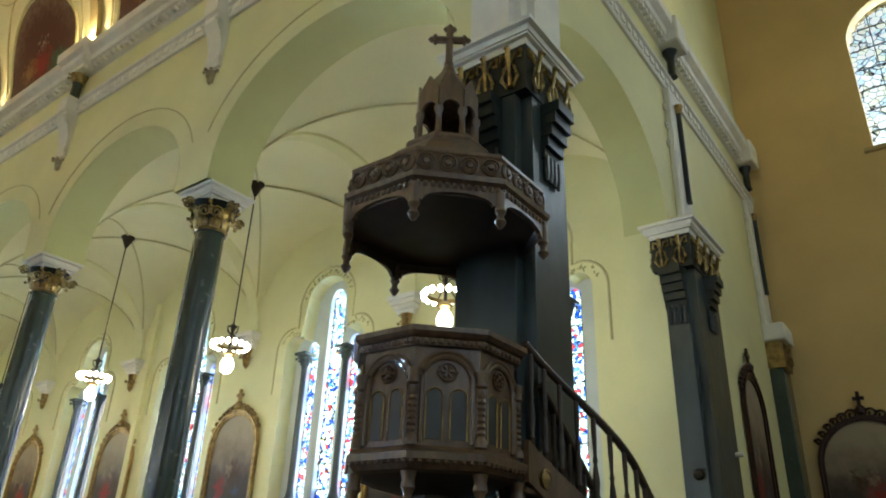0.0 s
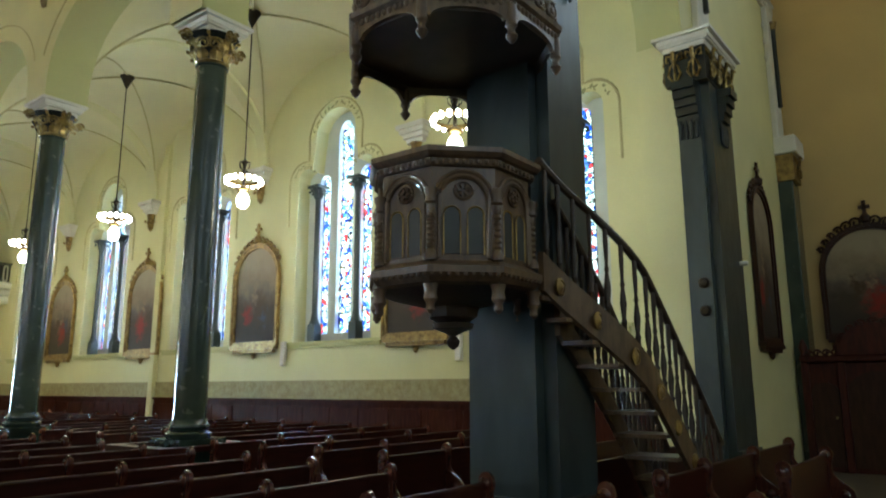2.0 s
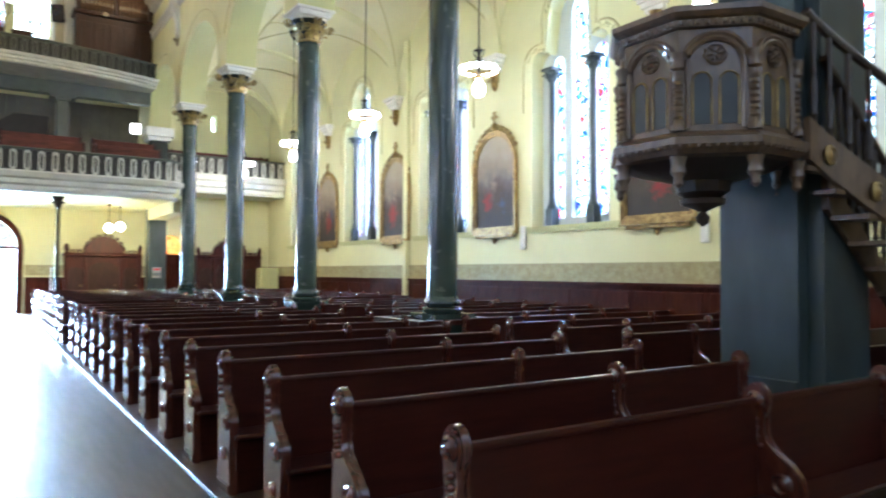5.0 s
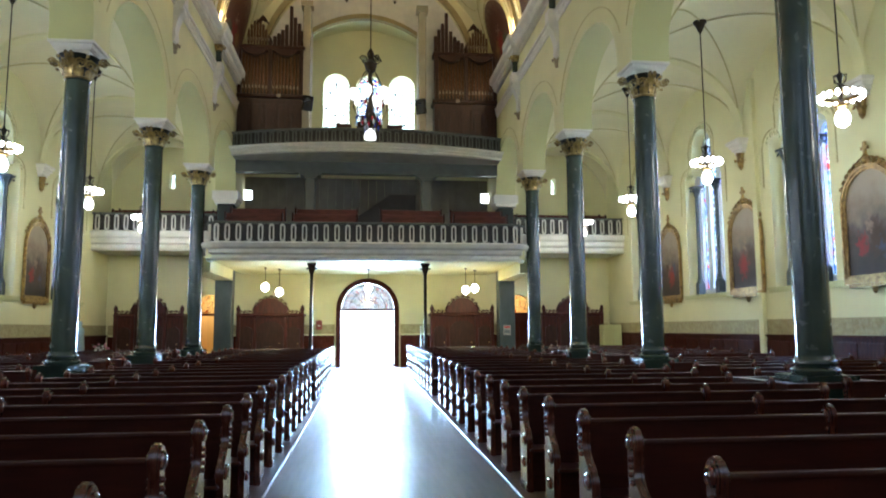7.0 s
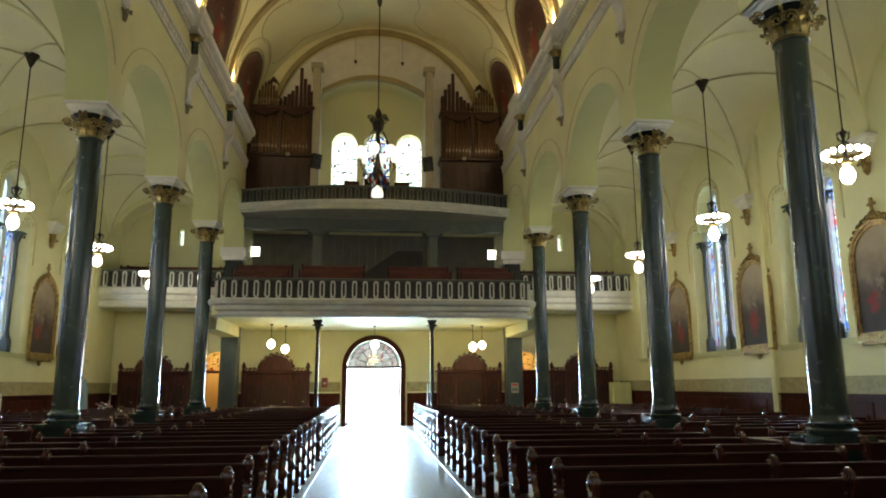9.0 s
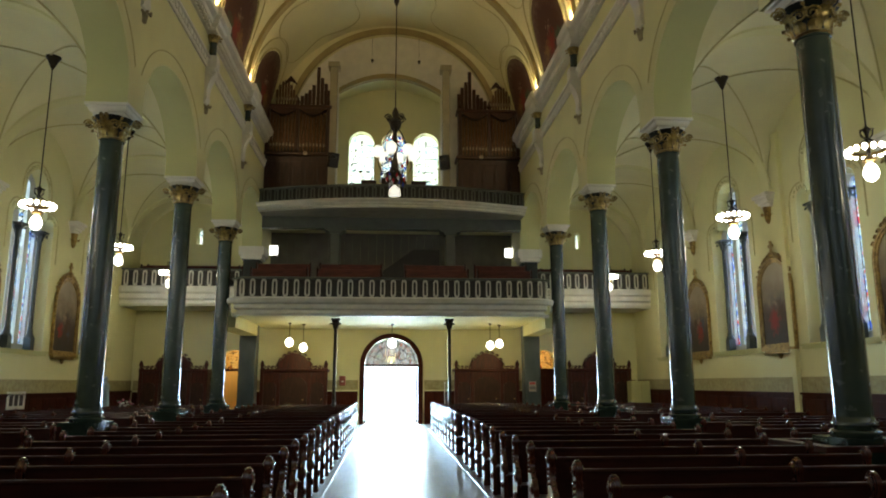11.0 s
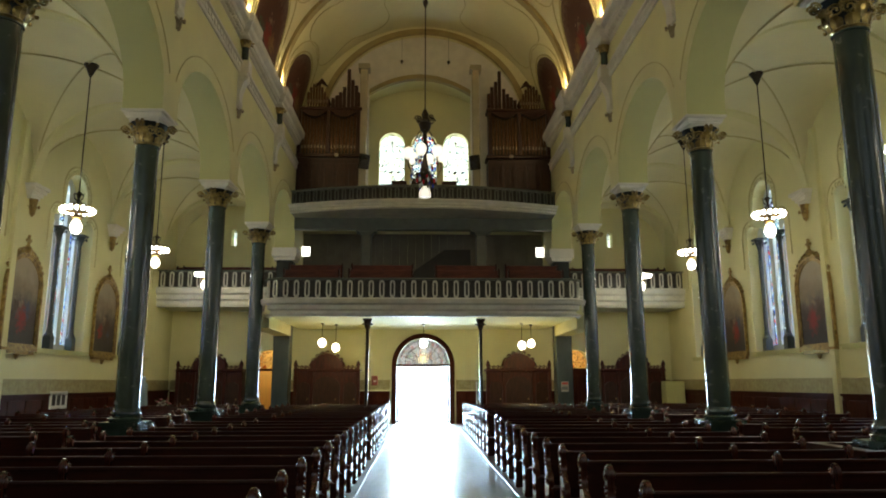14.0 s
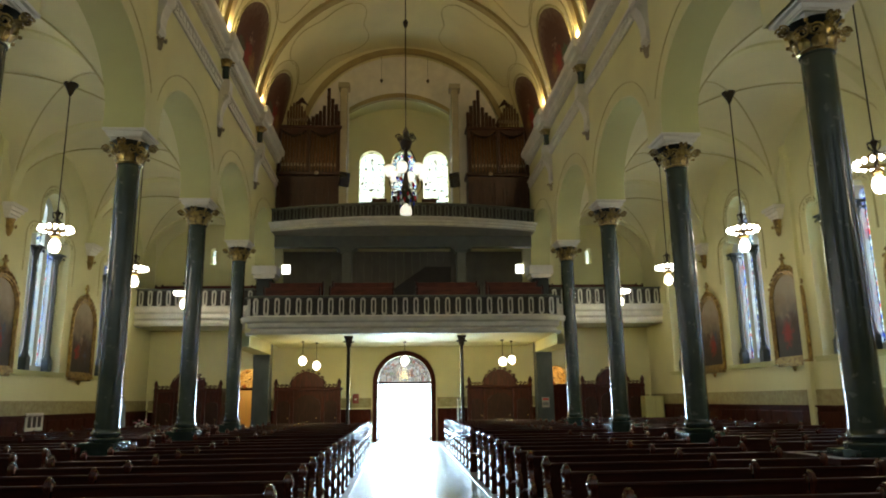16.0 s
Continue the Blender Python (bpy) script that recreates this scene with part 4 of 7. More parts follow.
def make_pew(x0, x1, dividers, y, aisle_side, group):
    p = empty("pew", ((x0 + x1) / 2, y, 0), "dark red-brown wooden pew with scrolled carved ends", "pew", group)
    h = (x1 - x0) / 2
    cx = (x0 + x1) / 2
    bm = bmesh.new()
    box(bm, -h, h, -0.012, 0.012, 0.42, 0.92, Matrix.Translation((0, 0.0, 0)))
    part("backrest", bm, PEW, p)
    bm = bmesh.new()
    run(bm, [(-0.02, 0.92), (0.018, 0.92), (0.022, 0.935), (0.016, 0.952), (0, 0.958), (-0.018, 0.95)], [(-h, 0, 0), (h, 0, 0)])
    part("top_rail", bm, PEW, p, "", True)
    part("seat", bevelled(-h, h, -0.3, -0.02, 0.42, 0.455, 0.012), PEW, p)
    bm = bmesh.new()
    box(bm, -h, h, 0.012, 0.12, 0.62, 0.635)
    box(bm, -h, h, 0.11, 0.12, 0.635, 0.7)
    part("book_rack", bm, PEW, p)
    bm = bmesh.new()
    box(bm, -h, h, -0.22, -0.19, 0.0, 0.42)
    part("seat_riser", bm, PEW, p)
    for e in [x0] + dividers + [x1]:
        u = e - cx
        bm = bmesh.new()
        pew_end(bm, u, 0.06)
        for s in (1, -1):
            rosette(bm, u + s * 0.03, s, -0.15, 0.53, 0.06)
            rosette(bm, u + s * 0.03, s, -0.1, 0.3, 0.05)
            for q in range(4):
                rosette(bm, u + s * 0.03, s, -0.004 - 0.02 * (q > 2), 0.84 - 0.045 * q, 0.018)
            box(bm, *sorted((u + s * 0.03, u + s * 0.037)), -0.22, 0.04, 0.04, 0.1)
        en = part("pew_end", bm, PEWEND, p, "carved scroll-topped pew end", True)
        for s in (1, -1):
            bm = bmesh.new()
            rosette(bm, u + s * 0.03, s, 0.0, 0.94, 0.052)
            part("rosette", bm, PEWEND, en, "", True)
    return p


# a cross aisle parts the front rows from the rear ones
ROWS = {1: [2.15 + i for i in range(14)] + [17.1 + 1.0 * i for i in range(10)],
        -1: [2.0 + 0.97 * i for i in range(14)] + [16.4 + 1.0 * i for i in range(10)]}
blocks = {}
for side in (1, -1):
    lo, hi = (1.47, 4.75) if side > 0 else (-4.75, -1.24)
    mid = [side * 3.42]
    first = None
    for y in ROWS[side]:
        if first is None:
            first = make_pew(lo, hi, mid, y, side, "nave pews")
        else:
            copy_thing(first, pose((lo + hi) / 2, y, 0))
    for y in ROWS[side]:
        near = any(abs(y - 0.15 - c) < 0.72 for c in BAYS)
        a, b = (6.35, 10.2) if near else (5.75, 10.2)
        key = (side, near)
        l, r = sorted((side * a, side * b))
        if key not in blocks:
            blocks[key] = make_pew(l, r, [side * 6.85, side * 8.5] if not near else [side * 8.3], y, side, "aisle pews")
        else:
            copy_thing(blocks[key], pose((l + r) / 2, y, 0))
for y in (0.25, 1.2):
    make_pew(3.45, 4.9, [], y, 1, "front pews")
make_pew(6.95, 8.9, [], 1.5, 1, "front pews")
for side in (1, -1):
    for a, b, nm in ((1.35 if side > 0 else 1.1, 4.86, "nave"), (5.6, 10.5, "aisle")):
        l, r = sorted((side * a, side * b))
        bm = bevelled(l, r, 1.6 if nm == "nave" else 4.4, 26.6, 0, 0.035, 0.012)
        structure("floor_pew_platform", bm, NAVEFLOOR, "low dark wooden platform under the pews", "platform")

# ---- pictures ----


def picture(name, blobs):
    """An old darkened oil painting: pale sky, brown ground and soft patches of colour."""
    m = bpy.data.materials.new(name)
    m.use_nodes = True
    nt = m.node_tree
    n, ln = nt.nodes, nt.links
    b = n["Principled BSDF"]
    tc, sx, no = n.new("ShaderNodeTexCoord"), n.new("ShaderNodeSeparateXYZ"), n.new("ShaderNodeTexNoise")
    no.inputs["Scale"].default_value, no.inputs["Detail"].default_value = 2.4, 8
    ln.new(tc.outputs["Object"], no.inputs["Vector"])
    ln.new(tc.outputs["Generated"], sx.inputs[0])
    add = n.new("ShaderNodeMath")
    add.operation = "MULTIPLY_ADD"
    add.inputs[1].default_value, add.inputs[2].default_value = 0.6, -0.3
    ln.new(no.outputs["Fac"], add.inputs[0])
    s2 = n.new("ShaderNodeMath")
    ln.new(sx.outputs["Z"], s2.inputs[0])
    ln.new(add.outputs[0], s2.inputs[1])
    ramp = n.new("ShaderNodeValToRGB")
    el = ramp.color_ramp.elements
    el[0].position, el[0].color = 0.05, (0.05, 0.04, 0.03, 1)
    el[1].position, el[1].color = 0.85, (0.34, 0.28, 0.19, 1)
    for p, c in ((0.3, (0.07, 0.05, 0.035)), (0.48, (0.13, 0.10, 0.075)), (0.62, (0.24, 0.185, 0.12))):
        e = el.new(p)
        e.color = (*c, 1)
    ln.new(s2.outputs[0], ramp.inputs[0])
    last = ramp.outputs[0]
    for (cx, cz, r, col) in blobs:
        cmb = n.new("ShaderNodeVectorMath")
        cmb.operation = "DISTANCE"
        wob = n.new("ShaderNodeMixRGB")
        wob.blend_type, wob.inputs[0].default_value = "LINEAR_LIGHT", 0.16
        nn = n.new("ShaderNodeTexNoise")
        nn.inputs["Scale"].default_value = 7
        ln.new(tc.outputs["Object"], nn.inputs["Vector"])
        g = n.new("ShaderNodeCombineXYZ")
        ln.new(sx.outputs["Y"], g.inputs[1])
        ln.new(sx.outputs["Z"], g.inputs[2])
        ln.new(g.outputs[0], wob.inputs[1])
        ln.new(nn.outputs["Color"], wob.inputs[2])
        ln.new(wob.outputs[0], cmb.inputs[0])
        cmb.inputs[1].default_value = (0, cx, cz)
        mr = n.new("ShaderNodeMapRange")
        mr.inputs["From Min"].default_value, mr.inputs["From Max"].default_value = r, r * 0.35
        ln.new(cmb.outputs["Value"], mr.inputs[0])
        mx = n.new("ShaderNodeMixRGB")
        ln.new(mr.outputs[0], mx.inputs[0])
        ln.new(last, mx.inputs[1])
        mx.inputs[2].default_value = (*col, 1)
        last = mx.outputs[0]
    ln.new(last, b.inputs["Base Color"])
    b.inputs["Roughness"].default_value = 0.65
    b.inputs["Specular IOR Level"].default_value = 0.25
    return m


RED, BLUE, SKIN, UMBER = (0.24, 0.03, 0.022), (0.065, 0.075, 0.10), (0.26, 0.18, 0.115), (0.075, 0.045, 0.025)
PICS = [picture("oil_painting", [(0.45, 0.3, 0.2, RED), (0.65, 0.45, 0.12, UMBER), (0.3, 0.42, 0.12, BLUE), (0.5, 0.5, 0.07, SKIN)]),
        picture("oil_painting", [(0.4, 0.35, 0.22, UMBER), (0.55, 0.5, 0.1, SKIN), (0.7, 0.3, 0.14, RED), (0.3, 0.25, 0.12, BLUE)]),
        picture("oil_painting", [(0.6, 0.3, 0.2, RED), (0.35, 0.4, 0.16, UMBER), (0.55, 0.55, 0.08, SKIN)])]
MEDAL = picture("mural_painting", [(0.5, 0.5, 0.9, (0.085, 0.030, 0.018)), (0.5, 0.35, 0.2, (0.22, 0.02, 0.015)), (0.7, 0.35, 0.15, (0.22, 0.12, 0.035)), (0.25, 0.25, 0.18, (0.05, 0.12, 0.06)), (0.5, 0.55, 0.08, SKIN)])
GILTWOOD = mat("old_gilt_wood", (0.50, 0.34, 0.10), 0.4, metal=0.45, vary=0.3, scale=8, fine=60, bump=0.2, second=(0.17, 0.10, 0.035))


def arched(h, z0, spring, rise=None, n=17):
    rise = rise or h
    return [(h, z0)] + [(h * math.cos(t), spring + rise * math.sin(t)) for t in np.linspace(0, math.pi, n)] + [(-h, z0)]


def framed_picture(at, turn, pic, wood, label, h=0.88, z0=2.62, spring=4.25, name="painting", group="stations of the cross"):
    """Arched picture in a carved frame with a crest, cross and bottom corbel; it hangs on a wall at local x = 0 and faces -x."""
    p = empty(name, (0, 0, 0), label, "painting", group)
    p.matrix_world = pose(*at, 0, 0, turn)
    P = lambda u, v, d: Vector((-0.02 - d, u, v))
    bm = bmesh.new()
    prism(bm, arched(h - 0.1, z0 + 0.1, spring), 0.02, P)
    part("canvas", bm, pic, p, "darkened oil painting")
    bm = bmesh.new()
    for k, (o, i, d0, d1) in enumerate(((0.0, 0.06, 0.0, 0.09), (0.06, 0.12, 0.0, 0.06))):
        a, b = arched(h - o, z0 + o, spring), arched(h - i, z0 + i, spring)
        for q in range(len(a)):
            r = (q + 1) % len(a)
            for loop in (((a[q], d1), (a[r], d1), (b[r], d1), (b[q], d1)), ((a[q], d0), (a[r], d0), (a[r], d1), (a[q], d1)), ((b[q], d0), (b[r], d0), (b[r], d1), (b[q], d1))):
                bm.faces.new([bm.verts.new(P(u, v, d)) for (u, v), d in loop])
    bmesh.ops.remove_doubles(bm, verts=bm.verts[:], dist=0.0005)
    part("frame", bm, wood, p, "moulded gilt frame")
    bm = bmesh.new()
    top = spring + h
    for t in np.linspace(0.5, math.pi - 0.5, 13):
        c = Vector((-0.06, (h + 0.05) * math.cos(t), spring + (h + 0.05) * math.sin(t)))
        sb = bmesh.new()
        scroll(sb, c, Vector((0, 1, 0)), Vector((0, 0, 1)), 0.075 + 0.05 * math.sin(t) ** 8, 1.2, 0.026)
        part("crest_scroll", sb, wood, p, "", True)
    lathe(bm, [(0.02, -0.05), (0.09, 0), (0.1, 0.1), (0.05, 0.16), (0.02, 0.2)], 8, (-0.06, 0, top + 0.05))
    box(bm, -0.09, -0.04, -0.035, 0.035, top + 0.2, top + 0.5)
    box(bm, -0.09, -0.04, -0.11, 0.11, top + 0.32, top + 0.39)
    part("crest", bm, wood, p, "carved crest with a cross", True)
    bm = bmesh.new()
    box(bm, -0.14, 0, -h * 0.95, h * 0.95, z0 - 0.07, z0)
    box(bm, -0.1, 0, -h * 0.85, h * 0.85, z0 - 0.15, z0 - 0.07)
    lathe(bm, [(0.01, -0.3), (0.05, -0.25), (0.06, -0.18), (0.12, -0.15)], 10, (-0.05, 0, z0))
    part("ledge", bm, wood, p, "moulded bottom ledge")
    return p


for side in (1, -1):
    for i, y in enumerate(BAYS[1:5]):
        framed_picture((side * WALLX, y, 0), 0 if side > 0 else 180, PICS[(i + (side < 0)) % 3], GILTWOOD, "arched oil painting in a gilt frame crowned by a cross")
framed_picture((14.35, TRY, 0), 90, PICS[1], BROWN, "tall arched painting in a dark brown carved frame", 0.75, 2.45, 4.75, group="transept paintings")
framed_picture((TRX, 1.75, 0), 0, PICS[0], BROWN, "dark arched painting in a brown carved frame", 0.98, 2.65, 4.1, group="transept paintings")

# ---- aisle corbels and nave consoles ----
DULLGILT = mat("dull_cream_gilt", (0.50, 0.42, 0.27), 0.6, vary=0.2, scale=8, bump=0.1)
for side in (1, -1):
    for y in BAYS[1:5]:
        c = empty("wall_corbel", (side * WALLX, y, 0), "white moulded vault corbel with a gilded leaf pendant", "corbel", "aisle corbels")
        bm = bmesh.new()
        for k, (o, w) in enumerate(((0.12, 0.22), (0.18, 0.27), (0.24, 0.32), (0.3, 0.37))):
            box(bm, *sorted((0, -side * o)), -w, w, 6.62 + k * 0.095, 6.62 + (k + 1) * 0.095 - 0.001)
        part("moulding", bm, WHITE, c)
        bm = bmesh.new()
        lathe(bm, [(0.02, 6.14), (0.06, 6.22), (0.09, 6.4), (0.11, 6.55), (0.13, 6.62)], 10, (-side * 0.06, 0, 0))
        for k in range(6):
            a = k * math.pi / 3
            o = Vector((math.cos(a), math.sin(a), 0))
            leaf(bm, Vector((-side * 0.06, 0, 6.2)) + o * 0.05, o, Vector((0, 0, 1)), 0.3, 0.05, 0.1)
        part("pendant", bm, GILTWOOD, c, "dark gilded leaf pendant", True)
    for y in BAYS[1:]:
        face = side * (COLX - 0.4)
        c = empty("wall_console", (face, y, 0), "white scrolled console and green colonnette on the nave wall", "console", "nave consoles")
        bm = bmesh.new()
        prism(bm, [(0, 9.3), (0.05, 9.32), (0.09, 9.45), (0.07, 9.6), (0.1, 9.8), (0.17, 10.0), (0.26, 10.15), (0.25, 10.28), (0.3, 10.33), (0.3, 10.68), (0, 10.68)], 0.36, lambda u, v, e: Vector((-side * u, -0.18 + e, v)))
        scroll(bm, Vector((-side * 0.2, -0.2, 10.12)), Vector((-side, 0, 0)), Vector((0, 0, 1)), 0.1)
        scroll(bm, Vector((-side * 0.2, 0.2, 10.12)), Vector((-side, 0, 0)), Vector((0, 0, 1)), 0.1)
        part("bracket", bm, WHITE, c, "white plaster bracket")
        bm = bmesh.new()
        for k in range(5):
            a = k * math.pi / 4 + math.pi / 2
            o = Vector((side * math.cos(a), math.sin(a), 0))
            leaf(bm, Vector((-side * 0.03, 0, 9.02)) + o * 0.03, o, Vector((0, 0, 1)), 0.3, 0.05, 0.08)
        part("leaf_drop", bm, DULLGILT, c, "dull cream and gilt leaf drop", True)
        bm = bmesh.new()
        lathe(bm, [(0.13, 10.68), (0.13, 10.72), (0.1, 10.75), (0.095, 11.1), (0.11, 11.12)], 14, (-side * 0.13, 0, 0))
        part("colonnette", bm, GREEN, c, "short dark green colonnette", True)
        bm = bmesh.new()
        lathe(bm, [(0.11, 11.12), (0.12, 11.2), (0.19, 11.32)], 12, (-side * 0.13, 0, 0))
        for k in range(8):
            a = k * math.pi / 4
            o = Vector((math.cos(a), math.sin(a), 0))
            leaf(bm, Vector((-side * 0.13, 0, 11.12)) + o * 0.11, o, Vector((0, 0, 1)), 0.2, 0.05, 0.09)
        part("capital", bm, GOLD, c, "small gilded capital", True)
        bm = bmesh.new()
        run(bm, [(-0.02, 11.32), (0.08, 11.34), (0.08, 11.44), (0.16, 11.5), (0.18, 11.62), (0.26, 11.7), (0.28, 11.92), (-0.02, 11.94)], [(-side * 0.02, -side * 0.3, 0), (-side * 0.2, -side * 0.3, 0), (-side * 0.2, side * 0.3, 0), (-side * 0.02, side * 0.3, 0)][::-1])
        box(bm, *sorted((0, -side * 0.2)), -0.3, 0.3, 11.34, 11.93)
        part("cornice_block", bm, WHITE, c, "projecting white cornice block")
        if y < 28:
            u = empty("cornice_uplight", (face - side * 0.2, y, 11.94), "small warm uplight standing on the cornice block", "uplight", "cornice uplights")
            bm = bmesh.new()
            lathe(bm, [(0.05, 0), (0.06, 0.02), (0.075, 0.1), (0.085, 0.16)], 12)
            part("housing", bm, IRON, u)
            bm = bmesh.new()
            lathe(bm, [(0.02, 0.165), (0.08, 0.17), (0.06, 0.2), (0.01, 0.21)], 12)
            part("lens", bm, UPLIGHT, u, "glowing warm lens")
            lp = new("uplight_lamp", bpy.data.lights.new("uplight_lamp", "POINT"))
            lp.data.energy, lp.data.color, lp.data.shadow_soft_size = 125, (1.0, 0.72, 0.38), 0.06
            lp.location = (face - side * 0.25, y, 12.35)
    for i, c in enumerate(MIDS):
        m = empty("mural_medallion", (0, c, 0), "dark arched mural painting on the curve of the vault", "mural", "vault murals")

        def on_vault(u, v, inset):
            f = 0.012 + 0.5 * v
            return Vector((side * (VW - inset) * math.cos(f), u, VS + (VR - inset) * math.sin(f)))

        def half(v):
            return 1.55 * (1 if v < 0.45 else math.sqrt(max(0.0, 1 - ((v - 0.45) / 0.55) ** 2)))
        bm = bmesh.new()
        vs = [0.45 * k / 5 for k in range(5)] + [0.45 + 0.55 * math.sin(t) for t in np.linspace(0, math.pi / 2, 11)]
        rows = [[[bm.verts.new(on_vault(half(v) * (2 * k / 12 - 1), v, ins)) for k in range(13)] for v in vs] for ins in (0.02, 0.045)]
        for lay in rows:
            for r0, r1 in zip(lay, lay[1:]):
                for k in range(12):
                    bm.faces.new((r0[k], r0[k + 1], r1[k + 1], r1[k]))
        bmesh.ops.remove_doubles(bm, verts=bm.verts[:], dist=0.0005)
        part("picture", bm, MEDAL, m, "dark red-brown mural", True)
        for grow, r in ((1.04, 0.035), (1.22, 0.02)):
            bm = bmesh.new()
            left = [on_vault(-half(v) * grow, v * (grow if v > 0.45 else 1), 0.03) for v in vs]
            right = [on_vault(half(v) * grow, v * (grow if v > 0.45 else 1), 0.03) for v in vs]
            tube(bm, left + right[::-1][1:], r, 5)
            part("painted_border", bm, LINE, m, "tan border line", True)

# decorative lines painted on the nave vault
for a, b in zip(BAYS[1:], BAYS[2:]):
    for s in (1, -1):
        bm = bmesh.new()
        ym, hy = (a + b) / 2, (b - a) / 2 - 0.55
        pts = []
        for k in range(41):
            t = k / 40
            yy = ym + hy * math.cos(2 * math.pi * t) * (1 - 0.18 * math.cos(8 * math.pi * t))
            ang = 0.62 + 0.42 * math.sin(2 * math.pi * t) * (1 - 0.15 * math.cos(8 * math.pi * t))
            pts.append((s * VW * math.sin(0.08 + ang * 0.9), yy, VS + VR * math.cos(0.08 + ang * 0.9) - 0.015))
        pts = [p for p in pts if abs(p[2] - vault_z(p[0], p[1])) < 0.2]
        if len(pts) > 3:
            tube(bm, pts, 0.02, 4)
            structure("trim_vault_line", bm, LINE, "thin tan line painted on the vault", "painted line", True)

# ---- lamps ----


def pendant_lamp(at, ceiling):
    z = at[2]
    p = empty("pendant_lamp", at, "bronze pendant lamp with a ring of lit bulbs and a globe", "lamp", "aisle pendant lamps")
    bm = bmesh.new()
    lathe(bm, [(0.02, ceiling - z - 0.32), (0.06, ceiling - z - 0.24), (0.12, ceiling - z - 0.1), (0.17, ceiling - z - 0.03), (0.17, ceiling - z)], 14)
    part("canopy", bm, IRON, p, "bronze ceiling canopy", True)
    bm = bmesh.new()
    tube(bm, [(0, 0, 1.0), (0, 0, ceiling - z - 0.3)], 0.014, 6)
    part("rod", bm, IRON, p)
    for k in range(6):
        bm = bmesh.new()
        a = k * math.pi / 3
        c, s = math.cos(a), math.sin(a)
        tube(bm, [(0.02 * c, 0.02 * s, 0.92), (0.12 * c, 0.12 * s, 0.9), (0.1 * c, 0.1 * s, 0.8), (0.03 * c, 0.03 * s, 0.74), (0.13 * c, 0.13 * s, 0.65), (0.29 * c, 0.29 * s, 0.56)], 0.012, 5)
        part("scroll_arm", bm, IRON, p, "scrolled bronze arm", True)
    bm = bmesh.new()
    lathe(bm, [(0.014, 1.02), (0.02, 0.97), (0.07, 0.92), (0.05, 0.87), (0.03, 0.8), (0.03, 0.3)], 10)
    part("stem", bm, IRON, p, "turned bronze stem", True)
    bm = bmesh.new()
    lathe(bm, [(0.30, 0.5), (0.325, 0.5), (0.325, 0.57), (0.30, 0.57), (0.30, 0.5)], 24, cap=False)
    lathe(bm, [(0.03, 0.28), (0.12, 0.32), (0.13, 0.36), (0.04, 0.42)], 14)
    ring = part("ring", bm, BRASS, p, "brass ring", True)
    for k in range(16):
        a = k * math.pi / 8
        c, s = 0.345 * math.cos(a), 0.345 * math.sin(a)
        bm = bmesh.new()
        lathe(bm, [(0.018, 0.57), (0.036, 0.545), (0.042, 0.51), (0.032, 0.475), (0.01, 0.455)], 9, (c, s, 0))
        part("bulb", bm, BULB, ring, "lit frosted bulb", True)
    bm = bmesh.new()
    lathe(bm, [(0.05, 0.28), (0.09, 0.24), (0.125, 0.15), (0.13, 0.08), (0.1, 0.0), (0.05, -0.04), (0.01, -0.05)], 16)
    part("globe", bm, GLOBE, p, "lit frosted globe", True)
    lp = new("pendant_light", bpy.data.lights.new("pendant_light", "POINT"))
    lp.data.energy, lp.data.color, lp.data.shadow_soft_size = 70, (1.0, 0.88, 0.62), 0.2
    lp.location = (at[0], at[1], z - 0.32)
    return p


for side, x in ((1, 8.32), (-1, -8.22)):
    for c in MIDS:
        pendant_lamp((x, c, 5.2), 9.38)

# nave chandelier
SHADE = glow("lit_opal_shade", (1.0, 0.93, 0.78), 2.2)
CH = (-0.04, 16.4, 6.1)
p = empty("chandelier", CH, "large bronze chandelier with white glass shades and red and blue drops", "chandelier")
bm = bmesh.new()
tube(bm, [(0, 0, 2.2), (0, 0, VS + VR - CH[2] + 0.01)], 0.016, 6)
lathe(bm, [(0.02, 4.95), (0.06, 5.05), (0.07, 5.12), (0.02, 5.2)], 10)
part("rod", bm, IRON, p, "", True)
bm = bmesh.new()
lathe(bm, [(0.02, 2.25), (0.09, 2.1), (0.06, 1.95), (0.16, 1.85), (0.12, 1.7), (0.04, 1.6), (0.05, 1.0), (0.1, 0.7), (0.14, 0.5), (0.1, 0.35), (0.03, 0.25)], 14)
for k in range(6):
    a = k * math.pi / 3 + 0.3
    c, s = math.cos(a), math.sin(a)
    tube(bm, [(0.04 * c, 0.04 * s, 1.75), (0.16 * c, 0.16 * s, 1.6), (0.3 * c, 0.3 * s, 1.3), (0.4 * c, 0.4 * s, 1.05), (0.42 * c, 0.42 * s, 0.9)], 0.014, 5)
    tube(bm, [(0.1 * c, 0.1 * s, 0.6), (0.3 * c, 0.3 * s, 0.5), (0.42 * c, 0.42 * s, 0.75), (0.4 * c, 0.4 * s, 0.95)], 0.014, 5)
    scroll(bm, Vector((0.17 * c, 0.17 * s, 1.95)), Vector((c, s, 0)), Vector((0, 0, 1)), 0.1)
frame_ob = part("frame", bm, IRON, p, "scrolled bronze frame", True)
for k in range(6):
    a = k * math.pi / 3 + 0.3
    c, s = 0.42 * math.cos(a), 0.42 * math.sin(a)
    bm = bmesh.new()
    lathe(bm, [(0.05, 0.92), (0.1, 0.98), (0.125, 1.08), (0.11, 1.16), (0.05, 1.2)], 12, (c, s, 0))
    part("shade", bm, SHADE, frame_ob, "lit white glass shade", True)
CRYST = mat("cut_glass_drop", (0.75, 0.78, 0.85), 0.1, vary=0.1, bump=0)
